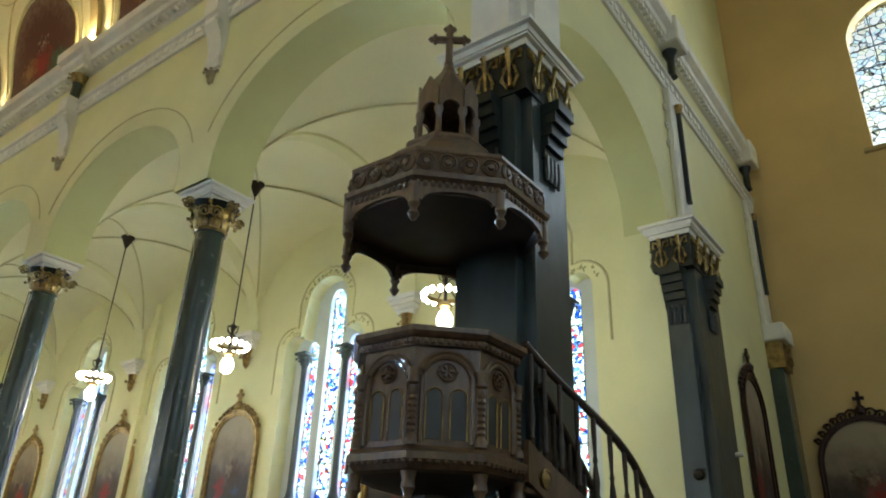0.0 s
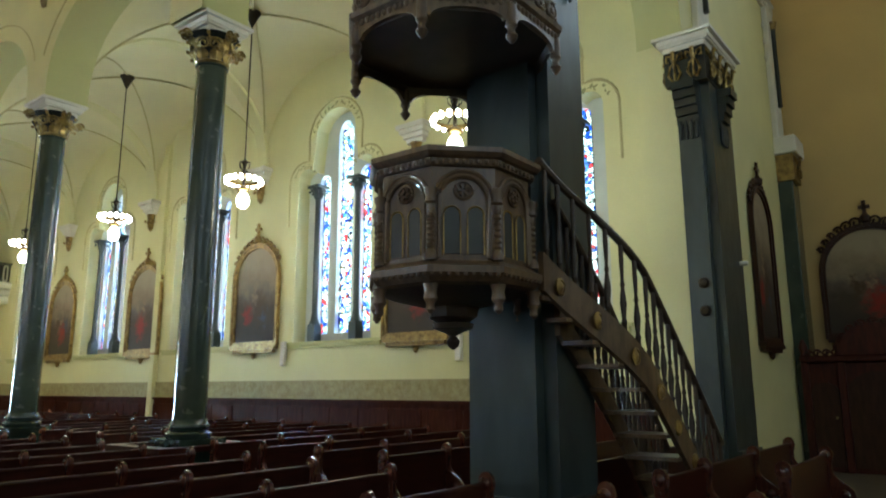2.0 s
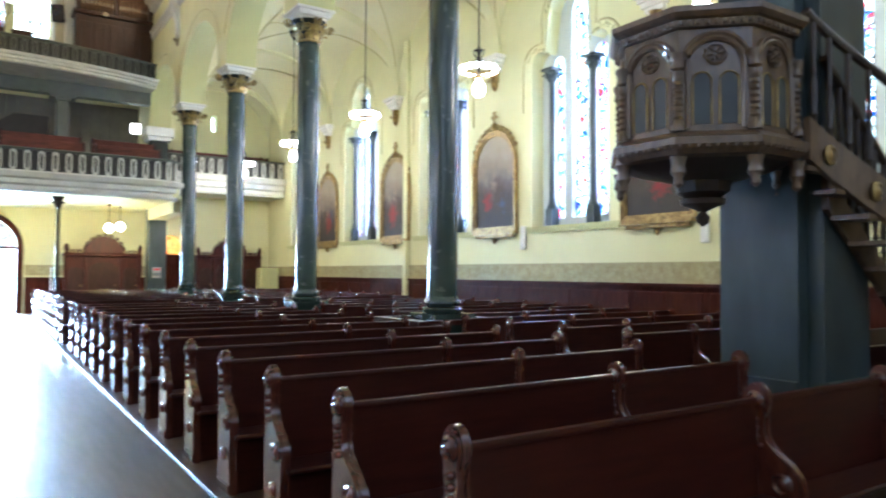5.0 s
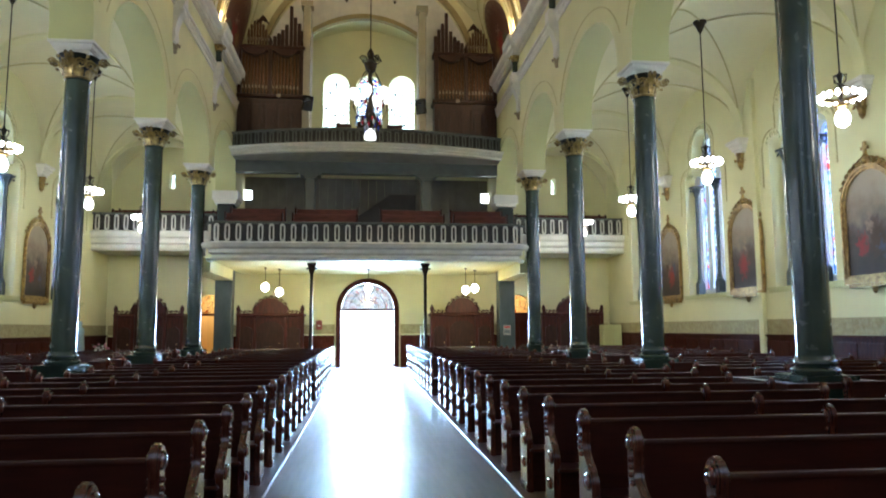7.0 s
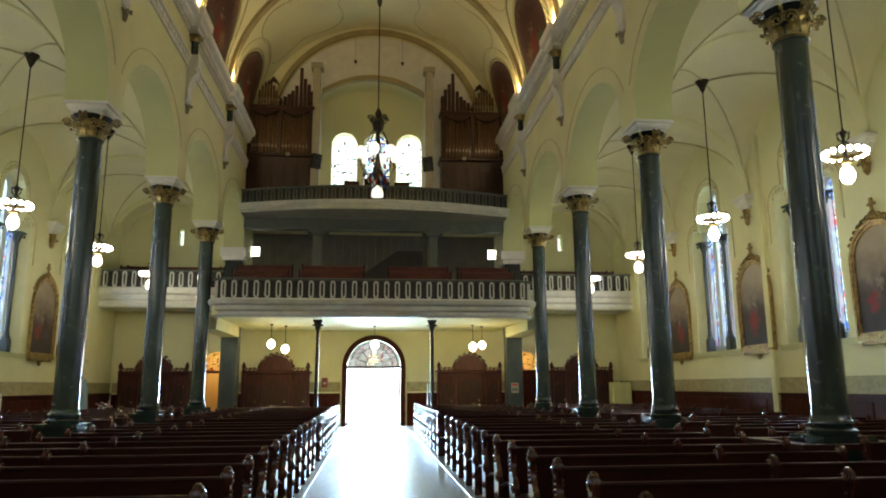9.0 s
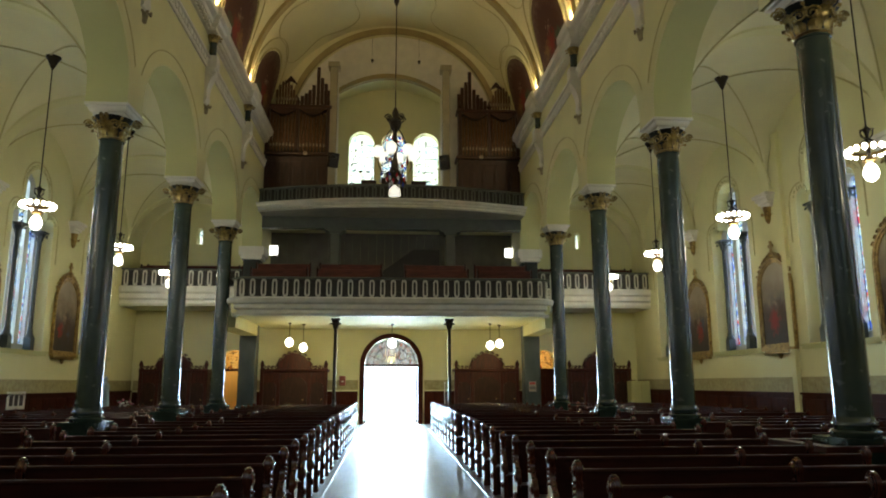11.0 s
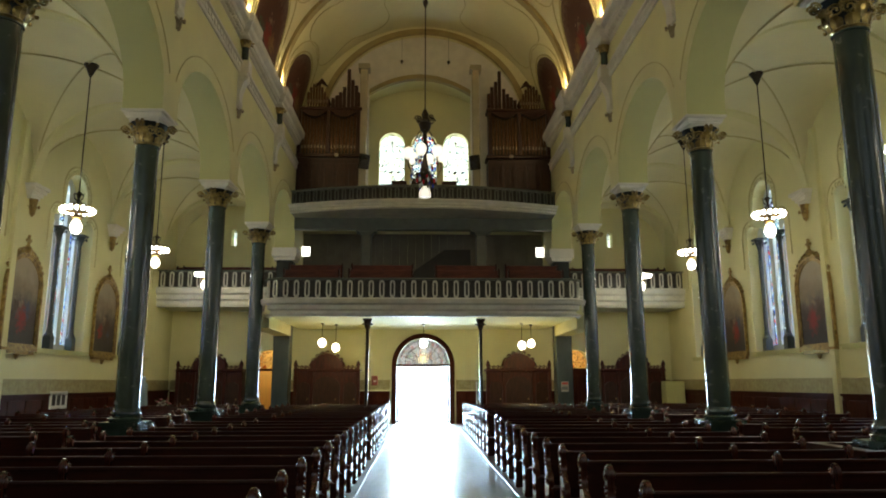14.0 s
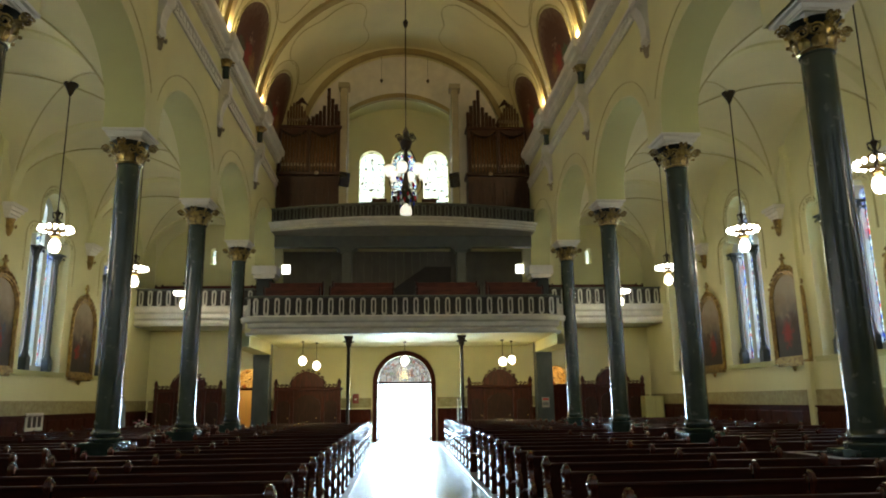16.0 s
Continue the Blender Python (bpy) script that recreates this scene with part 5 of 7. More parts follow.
CRRED = mat("ruby_glass_drop", (0.6, 0.03, 0.05), 0.1, vary=0.1, bump=0)
CRBLUE = mat("sapphire_glass_drop", (0.05, 0.08, 0.5), 0.1, vary=0.1, bump=0)
rnd = random.Random(4)
for k in range(42):
    a, r, z = rnd.uniform(0, 6.283), rnd.uniform(0.1, 0.4), rnd.uniform(0.25, 0.95)
    bm = bmesh.new()
    lathe(bm, [(0.004, 0.07), (0.03, 0.02), (0.018, -0.03), (0.003, -0.06)], 6, (r * math.cos(a), r * math.sin(a), z))
    part("glass_drop", bm, (CRYST, CRYST, CRRED, CRBLUE)[k % 4], p)
bm = bmesh.new()
lathe(bm, [(0.14, 0.0), (0.14, 0.1), (0.11, 0.18), (0.05, 0.23), (0.03, 0.28)], 14)
part("bell_shade", bm, glow("lit_bell_shade", (1.0, 0.95, 0.82), 1.6), p, "white bell-shaped lower shade", True)

# globes under the gallery
for x, y, z in ((-3.85, 27.0, 3.2), (-3.4, 27.6, 3.05), (3.75, 27.0, 3.1), (4.2, 27.6, 3.2), (0, 27.5, 3.2)):
    p = empty("globe_lamp", (x, y, z), "lit white globe lamp hanging below the gallery", "lamp", "gallery globe lamps")
    bm = bmesh.new()
    lathe(bm, [(0.03, 0.17), (0.1, 0.13), (0.15, 0.03), (0.14, -0.06), (0.08, -0.14), (0.01, -0.16)], 14)
    part("globe", bm, GLOBE, p, "", True)
    bm = bmesh.new()
    tube(bm, [(0, 0, 0.16), (0, 0, 3.94 - z)], 0.012, 6)
    lathe(bm, [(0.07, 3.9 - z), (0.05, 3.94 - z)], 10)
    part("rod", bm, IRON, p)
    lp = new("globe_light", bpy.data.lights.new("globe_light", "POINT"))
    lp.data.energy, lp.data.color, lp.data.shadow_soft_size = 46, (1.0, 0.74, 0.24), 0.15
    lp.location = (x, y, z - 0.35)
# square bright spots on the gallery back wall, built as glowing panels
for s in (1, -1):
    p = empty("wall_glow_panel", (s * 5.15, ENDY, 7.35), "square white glowing panel on the gallery back wall", "lamp", "gallery lanterns")
    part("lens", bevelled(-0.19, 0.19, -0.09, -0.05, -0.2, 0.2, 0.01), glow("lit_square_panel", (1.0, 0.98, 0.92), 8), p, "glowing white panel")
    part("housing", bevelled(-0.22, 0.22, -0.05, 0, -0.23, 0.23, 0.01), IRON, p)

# ---- galleries ----


def bow(x0, x1, y_end, y_mid, n=24):
    out = []
    for i in range(n + 1):
        t = i / n
        u = 2 * t - 1
        out.append((x0 + (x1 - x0) * t, y_mid + (y_end - y_mid) * u * u, 0))
    return out


def rounded(x, y0, y1, r, n=8):
    pts = [(-x, y1, 0), (-x, y0 + r, 0)]
    pts += [(-x + r - r * math.cos(t), y0 + r - r * math.sin(t), 0) for t in np.linspace(0, math.pi / 2, n)[1:]]
    return pts + [(-u, v, w) for u, v, w in pts[::-1]]


def along(pts, step):
    """Even stations on a line in plan: place and heading."""
    pts = [Vector(p) for p in pts]
    total = sum((b - a).length for a, b in zip(pts, pts[1:]))
    n = max(1, round(total / step))
    out, want, gone = [], total / n / 2, 0.0
    for a, b in zip(pts, pts[1:]):
        l = (b - a).length
        while want <= gone + l and len(out) < n:
            out.append((a + (b - a) * ((want - gone) / l), math.atan2((b - a).y, (b - a).x)))
            want += total / n
        gone += l
    return out


def slot_baluster():
    """A flat board with a long rounded opening."""
    bm = bmesh.new()
    n = 10
    a = [(0.085 * math.cos(t), 0.2 + 0.1 * math.sin(t)) for t in np.linspace(0, math.pi, n)] + [(0.085 * math.cos(t), -0.2 + 0.1 * math.sin(t)) for t in np.linspace(math.pi, 2 * math.pi, n)]
    b = [(0.04 * math.cos(t), 0.17 + 0.06 * math.sin(t)) for t in np.linspace(0, math.pi, n)] + [(0.04 * math.cos(t), -0.17 + 0.06 * math.sin(t)) for t in np.linspace(math.pi, 2 * math.pi, n)]
    for y in (-0.025, 0.025):
        va, vb = [bm.verts.new((u, y, v)) for u, v in a], [bm.verts.new((u, y, v)) for u, v in b]
        for k in range(len(a)):
            j = (k + 1) % len(a)
            bm.faces.new((va[k], va[j], vb[j], vb[k]))
    bm.verts.ensure_lookup_table()
    m = len(a)
    vs = bm.verts[:]
    for off in (0, m):
        for k in range(m):
            j = (k + 1) % m
            bm.faces.new((vs[off + k], vs[off + j], vs[2 * m + off + j], vs[2 * m + off + k]))
    return bm


SLOT = None


def gallery_front(name, pts, z_fascia, z_floor, z_rail, step, label, slats=None):
    """Moulded fascia, balusters before a dark sheet for the gap shade, and a hand rail along a line in plan."""
    global SLOT
    g = empty(name, (0, 0, 0), label, "gallery", "", "structure")
    bm = bmesh.new()
    f = z_floor - z_fascia
    run(bm, [(-0.12, z_fascia), (0.02, z_fascia), (0.05, z_fascia + 0.12 * f), (0.02, z_fascia + 0.3 * f), (0.1, z_fascia + 0.4 * f), (0.1, z_fascia + 0.62 * f), (0.18, z_fascia + 0.72 * f), (0.22, z_fascia + 0.95 * f), (0.2, z_floor), (-0.12, z_floor)], pts)
    part("fascia", bm, GALLERY, g, "pale moulded fascia")
    # dark sheet that puts the shade of the baluster gaps into colour
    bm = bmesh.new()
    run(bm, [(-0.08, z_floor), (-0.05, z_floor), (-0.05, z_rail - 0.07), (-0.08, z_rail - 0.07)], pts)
    part("backing", bm, CAVITY, g, "dark sheet standing for shade between the balusters")
    bm = bmesh.new()
    run(bm, [(-0.1, z_rail - 0.07), (0.07, z_rail - 0.07), (0.1, z_rail - 0.03), (0.06, z_rail), (-0.08, z_rail)], pts)
    part("hand_rail", bm, GALGREY, g, "grey-green hand rail")
    bm = bmesh.new()
    run(bm, [(-0.05, z_floor), (0.08, z_floor), (0.06, z_floor + 0.04), (-0.05, z_floor + 0.04)], pts)
    part("bottom_rail", bm, GALLERY, g)
    if slats:
        SLOT = None
    for q, a in along(pts, step):
        if SLOT is None:
            ob = part("baluster", slot_baluster(), slats or GALLERY, g, "slotted painted baluster")
            SLOT = ob.data
        else:
            ob = new("baluster", SLOT)
            ob.parent = g
        h = z_rail - 0.07 - z_floor - 0.04
        ob.matrix_basis = Matrix.Translation((q.x, q.y, z_floor + 0.04 + h / 2)) @ Matrix.Rotation(a, 4, "Z") @ Matrix.Diagonal((1, 1, h / 0.6, 1))
    return g


main_line = rounded(5.32, 23.42, 24.2, 0.55)
gallery_front("gallery_main", main_line, 3.88, 4.46, 5.16, 0.35, "pale painted lower gallery with slotted balusters")
for s in (1, -1):
    x0, x1 = sorted((s * 6.05, s * WALLX))
    gallery_front("gallery_aisle", [(x0, 28.55, 0), (x1, 28.55, 0)], 4.72, 5.48, 6.22, 0.37, "pale painted aisle gallery with slotted balusters")
    slab("floor_aisle_gallery", x0, x1, 28.6, ENDY, 4.72, 5.0, GALLERY, "pale painted aisle gallery floor", "floor")
loft_line = bow(-5.3, 5.3, 27.4, 26.4)
gallery_front("gallery_organ_loft", loft_line, 8.34, 8.66, 9.25, 0.3, "bowed organ loft front with pale fascia", GALGREY)
slab("floor_gallery", -5.3, 5.3, 23.5, ENDY, 3.96, 4.4, PLASTER, "gallery floor with cream plaster underside", "floor")
bm = bmesh.new()
prism(bm, [(p[0], p[1] + 0.12) for p in loft_line] + [(5.3, ENDY), (-5.3, ENDY)], 0.2, lambda u, v, d: Vector((u, v, 8.36 + d)))
# grey tone carries the shade below the loft
structure("floor_organ_loft", bm, mat("loft_underside_shade", (0.30, 0.29, 0.23), 0.6, vary=0.1), "organ loft floor and underside, greyed for the shade below", "floor")
slab("trim_loft_beam", -5.3, 5.3, 28.3, 28.7, 7.9, 8.36, GALGREY, "grey-green beam below the organ loft", "beam")
for s in (1, -1):
    slab("trim_gallery_beam", *sorted((s * 5.3, s * 5.95)), 24.3, 28.4, 3.55, 3.96, PLASTER, "cream beam below the gallery edge", "beam")
    p = empty("loft_post", (s * 2.35, 28.5, 4.4), "square pale post below the organ loft", "post", "loft posts")
    part("shaft", bevelled(-0.2, 0.2, -0.2, 0.2, 0, 3.28, 0.03), GALGREY, p)
    bm = bmesh.new()
    box(bm, -0.26, 0.26, -0.26, 0.26, 3.28, 3.38)
    box(bm, -0.42, 0.42, -0.3, 0.3, 3.38, 3.5)
    part("cap", bm, GALGREY, p)
    p = empty("iron_post", (s * 1.95, 24.4, 0), "slender dark iron post below the gallery", "post", "iron posts")
    bm = bmesh.new()
    lathe(bm, [(0.1, 0), (0.1, 0.1), (0.06, 0.2), (0.055, 3.5), (0.07, 3.52)], 14)
    part("shaft", bm, IRON, p, "", True)
    bm = bmesh.new()
    lathe(bm, [(0.07, 3.52), (0.08, 3.6), (0.13, 3.78), (0.14, 3.8)], 12)
    box(bm, -0.15, 0.15, -0.15, 0.15, 3.8, 3.88)
    for k in range(8):
        a = k * math.pi / 4
        o = Vector((math.cos(a), math.sin(a), 0))
        leaf(bm, Vector((0, 0, 3.54)) + o * 0.07, o, Vector((0, 0, 1)), 0.22, 0.035, 0.07)
    part("capital", bm, IRON, p, "leafy iron capital", True)


GALPEW = mat("red_gallery_pew_wood", (0.14, 0.036, 0.02), 0.5, vary=0.25, scale=3, bump=0.05, stretch=(1, 5, 5), spec=0.3)


def gallery_bench(x0, x1, y, z, top):
    b = empty("gallery_pew", ((x0 + x1) / 2, y, z), "dark red-brown wooden gallery pew", "pew", "gallery pews")
    h = (x1 - x0) / 2
    part("backrest", bevelled(-h, h, -0.02, 0.02, 0.35, top - z, 0.008), GALPEW, b)
    part("seat", bevelled(-h, h, -0.4, -0.02, 0.4, 0.44, 0.008), PEW, b)
    for e in (-h, h - 0.06):
        bm = bmesh.new()
        prism(bm, [(0.05, 0), (0.05, top - z), (-0.03, top - z + 0.06), (-0.08, top - z - 0.02), (-0.05, 0.66), (-0.36, 0.62), (-0.4, 0.0)], 0.06, lambda u, v, d: Vector((e + d, u, v)))
        part("bench_end", bm, PEW, b)


for x0, x1 in ((-5.0, -3.0), (-2.7, -0.4), (0.4, 2.7), (3.0, 5.0)):
    gallery_bench(x0, x1, 24.9, 4.4, 5.66)
    gallery_bench(x0, x1, 25.9, 4.4, 6.0)
for s in (1, -1):
    x0, x1 = sorted((s * 6.3, s * 10.3))
    gallery_bench(x0, x1, 29.4, 5.0, 6.45)
    gallery_bench(x0, x1, 30.2, 5.0, 6.6)

# added boards behind the lower gallery, its shade put into their colour, with the sloping casing of a stair
BACKSHADE = mat("gallery_back_shade", (0.17, 0.155, 0.115), 0.7, vary=0.12, scale=2, bump=0.04)
bd = empty("wall_gallery_back", (0, ENDY - 0.06, 4.4), "added boards behind the gallery seats, coloured dark for the shade there", "wall", "", "structure")
x = -5.25
while x < 5.2:
    part("board", bevelled(x, x + 0.345, -0.02, 0.05, 0, 3.74, 0.003), BACKSHADE, bd)
    x += 0.35
p = empty("stair_casing", (0, 29.6, 4.4), "dark sloping boarded stair casing in the gallery", "stair casing")
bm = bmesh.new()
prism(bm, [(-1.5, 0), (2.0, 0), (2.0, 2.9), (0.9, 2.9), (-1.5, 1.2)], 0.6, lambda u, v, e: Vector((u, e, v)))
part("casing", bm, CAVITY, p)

# ---- organ and loft ----
LOFTGREY = mat("loft_pier_paint", (0.40, 0.36, 0.24), 0.7, vary=0.08)
MOUTH = mat("pale_pipe_mouth", (0.42, 0.36, 0.27), 0.4, metal=0.4, vary=0.15, scale=9)
ORGY = 28.0


def organ_pipe(parent, x, y, z0, z1, r, square=False):
    """A round metal pipe with foot and mouth, or a square wooden one."""
    bm = bmesh.new()
    if square:
        box(bm, x - r, x + r, y - r, y + r, z0, z1)
        part("wooden_pipe", bm, BROWN, parent)
        return
    lathe(bm, [(r * 0.35, z0), (r, z0 + 0.26), (r, z1), (r * 0.86, z1 + 0.01)], 12, (x, y, 0))
    ob = part("pipe", bm, PIPE, parent, "", True)
    bm = bmesh.new()
    prism(bm, [(-r * 0.55, z0 + 0.24), (r * 0.55, z0 + 0.24), (r * 0.5, z0 + 0.33), (0, z0 + 0.4), (-r * 0.5, z0 + 0.33)], 0.012, lambda u, v, d: Vector((x + u, y - r - 0.006 + d, v)))
    part("mouth", bm, MOUTH, ob, "pale raised pipe mouth")


for s in (1, -1):
    o = empty("organ_case", (s * 3.97, ORGY, 8.56), "dark brown carved organ case with dull metal pipes", "organ", "organ cases")
    X = lambda a: s * (a - 3.97)
    Z = lambda z: z - 8.56
    part("body", bevelled(*sorted((X(2.66), X(5.26))), 0, 0.8, 0, Z(10.85), 0.02), BROWN, o)
    for k in range(5):
        a0 = 2.76 + k * 0.5
        x0, x1 = sorted((X(a0), X(a0 + 0.42)))
        pn = part("panel", bevelled(x0, x1, -0.03, 0.0, Z(9.3), Z(10.6), 0.012), BROWN, o, "raised dark panel")
        bm = bmesh.new()
        xm = (x0 + x1) / 2
        tube(bm, [(xm - 0.14, -0.035, Z(9.5)), (xm - 0.14, -0.035, Z(10.25))] + [(xm - 0.14 * math.cos(t), -0.035, Z(10.28) + 0.14 * math.sin(t)) for t in np.linspace(0, math.pi, 9)] + [(xm + 0.14, -0.035, Z(10.25)), (xm + 0.14, -0.035, Z(9.5))], 0.014, 5)
        part("panel_arch", bm, BROWN, pn, "", True)
    part("ledge", bevelled(*sorted((X(2.58), X(5.28))), -0.1, 0.8, Z(10.85), Z(11.0), 0.03), BROWN, o, "moulded ledge")
    # dark sheet in place of the shade inside the organ case
    part("pipe_gap_shade", bevelled(*sorted((X(2.7), X(5.24))), 0.36, 0.42, Z(11.0), Z(13.0), 0.01), CAVITY, o, "dark sheet standing for shade behind the pipes")
    bm = bmesh.new()
    lathe(bm, [(0.09, 0.0), (0.09, 0.02), (0.06, 0.035), (0.01, 0.04)], 14, m=Matrix.Translation((X(3.62), -0.1, Z(10.93))) @ Matrix.Rotation(math.pi / 2, 4, "X"))
    part("boss", bm, MOUTH, o, "pale round boss on the ledge", True)
    # lower field: two bays of pipes between posts
    for a0, a1 in ((2.82, 3.92), (4.06, 5.12)):
        n = 8
        for k in range(n):
            t = (k + 0.5) / n
            organ_pipe(o, X(a0 + (a1 - a0) * t), 0.06 - 0.1 * math.sin(math.pi * t), Z(11.0), Z(12.45 + 0.3 * abs(2 * t - 1)), 0.058)
        bm = bmesh.new()
        pts = [(X(a0 + (a1 - a0) * t), Z(12.86 - 0.26 * math.sin(math.pi * t))) for t in np.linspace(0, 1, 13)]
        prism(bm, pts + [(X(a1), Z(12.88)), (X(a0), Z(12.88))], 0.05, lambda u, v, d: Vector((u, -0.1 + d, v)))
        part("pipe_shade", bm, BROWN, o, "arched carved pipe shade")
    for a in (2.74, 3.99, 5.19):
        bm = bmesh.new()
        box(bm, X(a) - 0.07, X(a) + 0.07, -0.1, 0.3, Z(11.0), Z(12.88))
        part("post", bm, BROWN, o)
        bm = bmesh.new()
        lathe(bm, [(0.07, Z(13.02)), (0.05, Z(13.08)), (0.09, Z(13.16)), (0.06, Z(13.26)), (0.015, Z(13.4))], 10, (X(a), 0.0, 0))
        part("finial", bm, BROWN, o, "turned finial", True)
    part("cornice", bevelled(*sorted((X(2.6), X(5.28))), -0.16, 0.5, Z(12.88), Z(13.02), 0.03), BROWN, o, "moulded cornice")
    # upper pipes: a rounded outer group, and steps of wooden pipes that rise inwards
    for k in range(8):
        t = (k + 0.5) / 8
        organ_pipe(o, X(4.02 + 0.92 * t), 0.1, Z(13.02), Z(13.3 + 0.85 * math.sin(math.pi * (0.92 - 0.75 * t)) ** 1.5), 0.052)
    bm = bmesh.new()
    prism(bm, [(X(4.05), Z(13.95)), (X(4.2), Z(14.2)), (X(4.32), Z(14.34)), (X(4.44), Z(14.2)), (X(4.6), Z(13.95)), (X(4.32), Z(14.1))], 0.06, lambda u, v, d: Vector((u, 0.0 + d, v)))
    part("gable_crest", bm, BROWN, o, "carved gable crest")
    for a, z in ((3.84, 13.48), (3.68, 13.6), (3.53, 13.75), (3.37, 13.98), (3.19, 14.78), (3.03, 14.3), (2.87, 14.05), (2.73, 13.75)):
        organ_pipe(o, X(a), 0.12, Z(13.02), Z(z), 0.068, True)
    # piers of the loft
    p = empty("loft_pier", (2.17 if s > 0 else -2.55, 28.15, 8.56), "pale plaster pier beside the organ", "pier", "loft piers")
    part("shaft", bevelled(-0.15, 0.15, -0.2, 0.2, 0, 6.2, 0.02), LOFTGREY, p)
    bm = bmesh.new()
    box(bm, -0.24, 0.24, -0.28, 0.28, 6.2, 6.42)
    part("cap", bm, LOFTGREY, p)
    p = empty("loft_speaker", (2.17 if s > 0 else -2.55, 27.93, 10.35), "dark tilted loudspeaker hung on the loft pier", "loudspeaker", "loft speakers")
    bx = part("housing", bevelled(-0.2, 0.2, -0.2, 0.0, 0.0, 0.6, 0.015), mat("black_laminate", (0.02, 0.018, 0.016), 0.25, vary=0.1), p)
    bx.rotation_euler = (radians(14), 0, radians(-s * 30))
    part("bracket", bevelled(-0.03, 0.03, -0.08, 0.02, 0.25, 0.35, 0.004), IRON, p)
# end of the nave vault: a wall with a round arch, and the plaster face behind the piers
ARZ, ARR = 12.45, 4.38
ts = np.linspace(0, math.pi, 41)
bm = bmesh.new()
ring = [[bm.verts.new(p) for p in ((-VW * math.cos(t), 28.75, VS + VR * math.sin(t)), (-ARR * math.cos(t), 28.75, ARZ + ARR * math.sin(t)), (-ARR * math.cos(t), 29.1, ARZ + ARR * math.sin(t)))] for t in ts]
for a, b in zip(ring, ring[1:]):
    for k in range(2):
        bm.faces.new((a[k], b[k], b[k + 1], a[k + 1]))
for sg in (-1, 1):
    bm.faces.new([bm.verts.new(p) for p in ((sg * VW, 28.75, 8.6), (sg * ARR, 28.75, 8.6), (sg * ARR, 28.75, ARZ), (sg * VW, 28.75, VS))])
structure("wall_loft_arch", bm, VAULT, "cream plaster arch closing the nave vault over the organ", "wall", True)
bm = bmesh.new()
band = [[bm.verts.new((-(ARR + q) * math.cos(t), yy, ARZ + (ARR + q) * math.sin(t))) for q, yy in ((0.0, 28.9), (-0.01, 28.68), (0.2, 28.68), (0.2, 28.74))] for t in ts]
for a, b in zip(band, band[1:]):
    for k in range(3):
        bm.faces.new((a[k], b[k], b[k + 1], a[k + 1]))
structure("trim_loft_rib", bm, OCHRE, "broad ochre painted rib round the organ loft arch", "rib", True)
bm = bmesh.new()
pierced(bm, -4.6, 4.6, 8.6, 17.2, [(-2.4, 2.02, 8.6, lambda u: 14.12 + 0.72 * (1 - ((u + 0.19) / 2.21) ** 2))], 0.15, lambda u, z, d: Vector((u, 29.12 + d, z)))
structure("wall_loft_face", bm, WHITE, "white plaster wall over the loft with a shallow arched opening", "wall")
bm = bmesh.new()
pts = [(u, 14.08 + 0.72 * (1 - ((u + 0.19) / 2.21) ** 2)) for u in np.linspace(-2.4, 2.02, 25)]
prism(bm, pts + [(u, z + 0.2) for u, z in pts[::-1]], 0.25, lambda u, v, d: Vector((u, 28.95 + d, v)))
structure("trim_loft_arch", bm, OCHRE, "shallow ochre arch between the loft piers", "arch")
bm = bmesh.new()
pts = [(u, 14.2 + 0.72 * (1 - ((u + 0.19) / 2.45) ** 2)) for u in np.linspace(-2.6, 2.2, 25)]
prism(bm, pts + [(u, z + 0.08) for u, z in pts[::-1]], ENDY - 29.28, lambda u, v, d: Vector((u, 29.28 + d, v)))
structure("ceiling_loft", bm, PLASTER, "shallow cream barrel ceiling over the loft", "ceiling", True)
for x in (-0.98, 1.05):
    p = empty("hanging_hook", (x, 28.6, 15.3), "small dark hook on a wire under the loft arch", "hook", "loft hooks")
    bm = bmesh.new()
    lathe(bm, [(0.01, 0.0), (0.06, 0.1), (0.07, 0.16), (0.01, 0.2)], 8)
    part("fitting", bm, IRON, p, "", True)
    bm = bmesh.new()
    tube(bm, [(0, 0, 0.18), (0, 0, 1.3)], 0.006, 4)
    part("wire", bm, IRON, p)
p = empty("organ_console", (0, 27.3, 8.56), "dark wooden organ console in the loft", "console")
part("body", bevelled(-0.5, 0.5, -0.3, 0.3, 0, 1.15, 0.02), BROWN, p)
part("music_desk", bevelled(-0.35, 0.35, -0.1, 0.0, 1.15, 1.42, 0.02), BROWN, p)
for x in (-1.0, 1.0):
    p = empty("music_cabinet", (x, 27.3, 8.56), "low dark cabinet beside the organ console", "cabinet", "loft cabinets")
    part("body", bevelled(-0.3, 0.3, -0.25, 0.25, 0, 1.05, 0.02), BROWN, p)
    part("door", bevelled(-0.25, 0.25, -0.27, -0.25, 0.1, 0.95, 0.008), BROWN, p)

# ---- confessionals ----


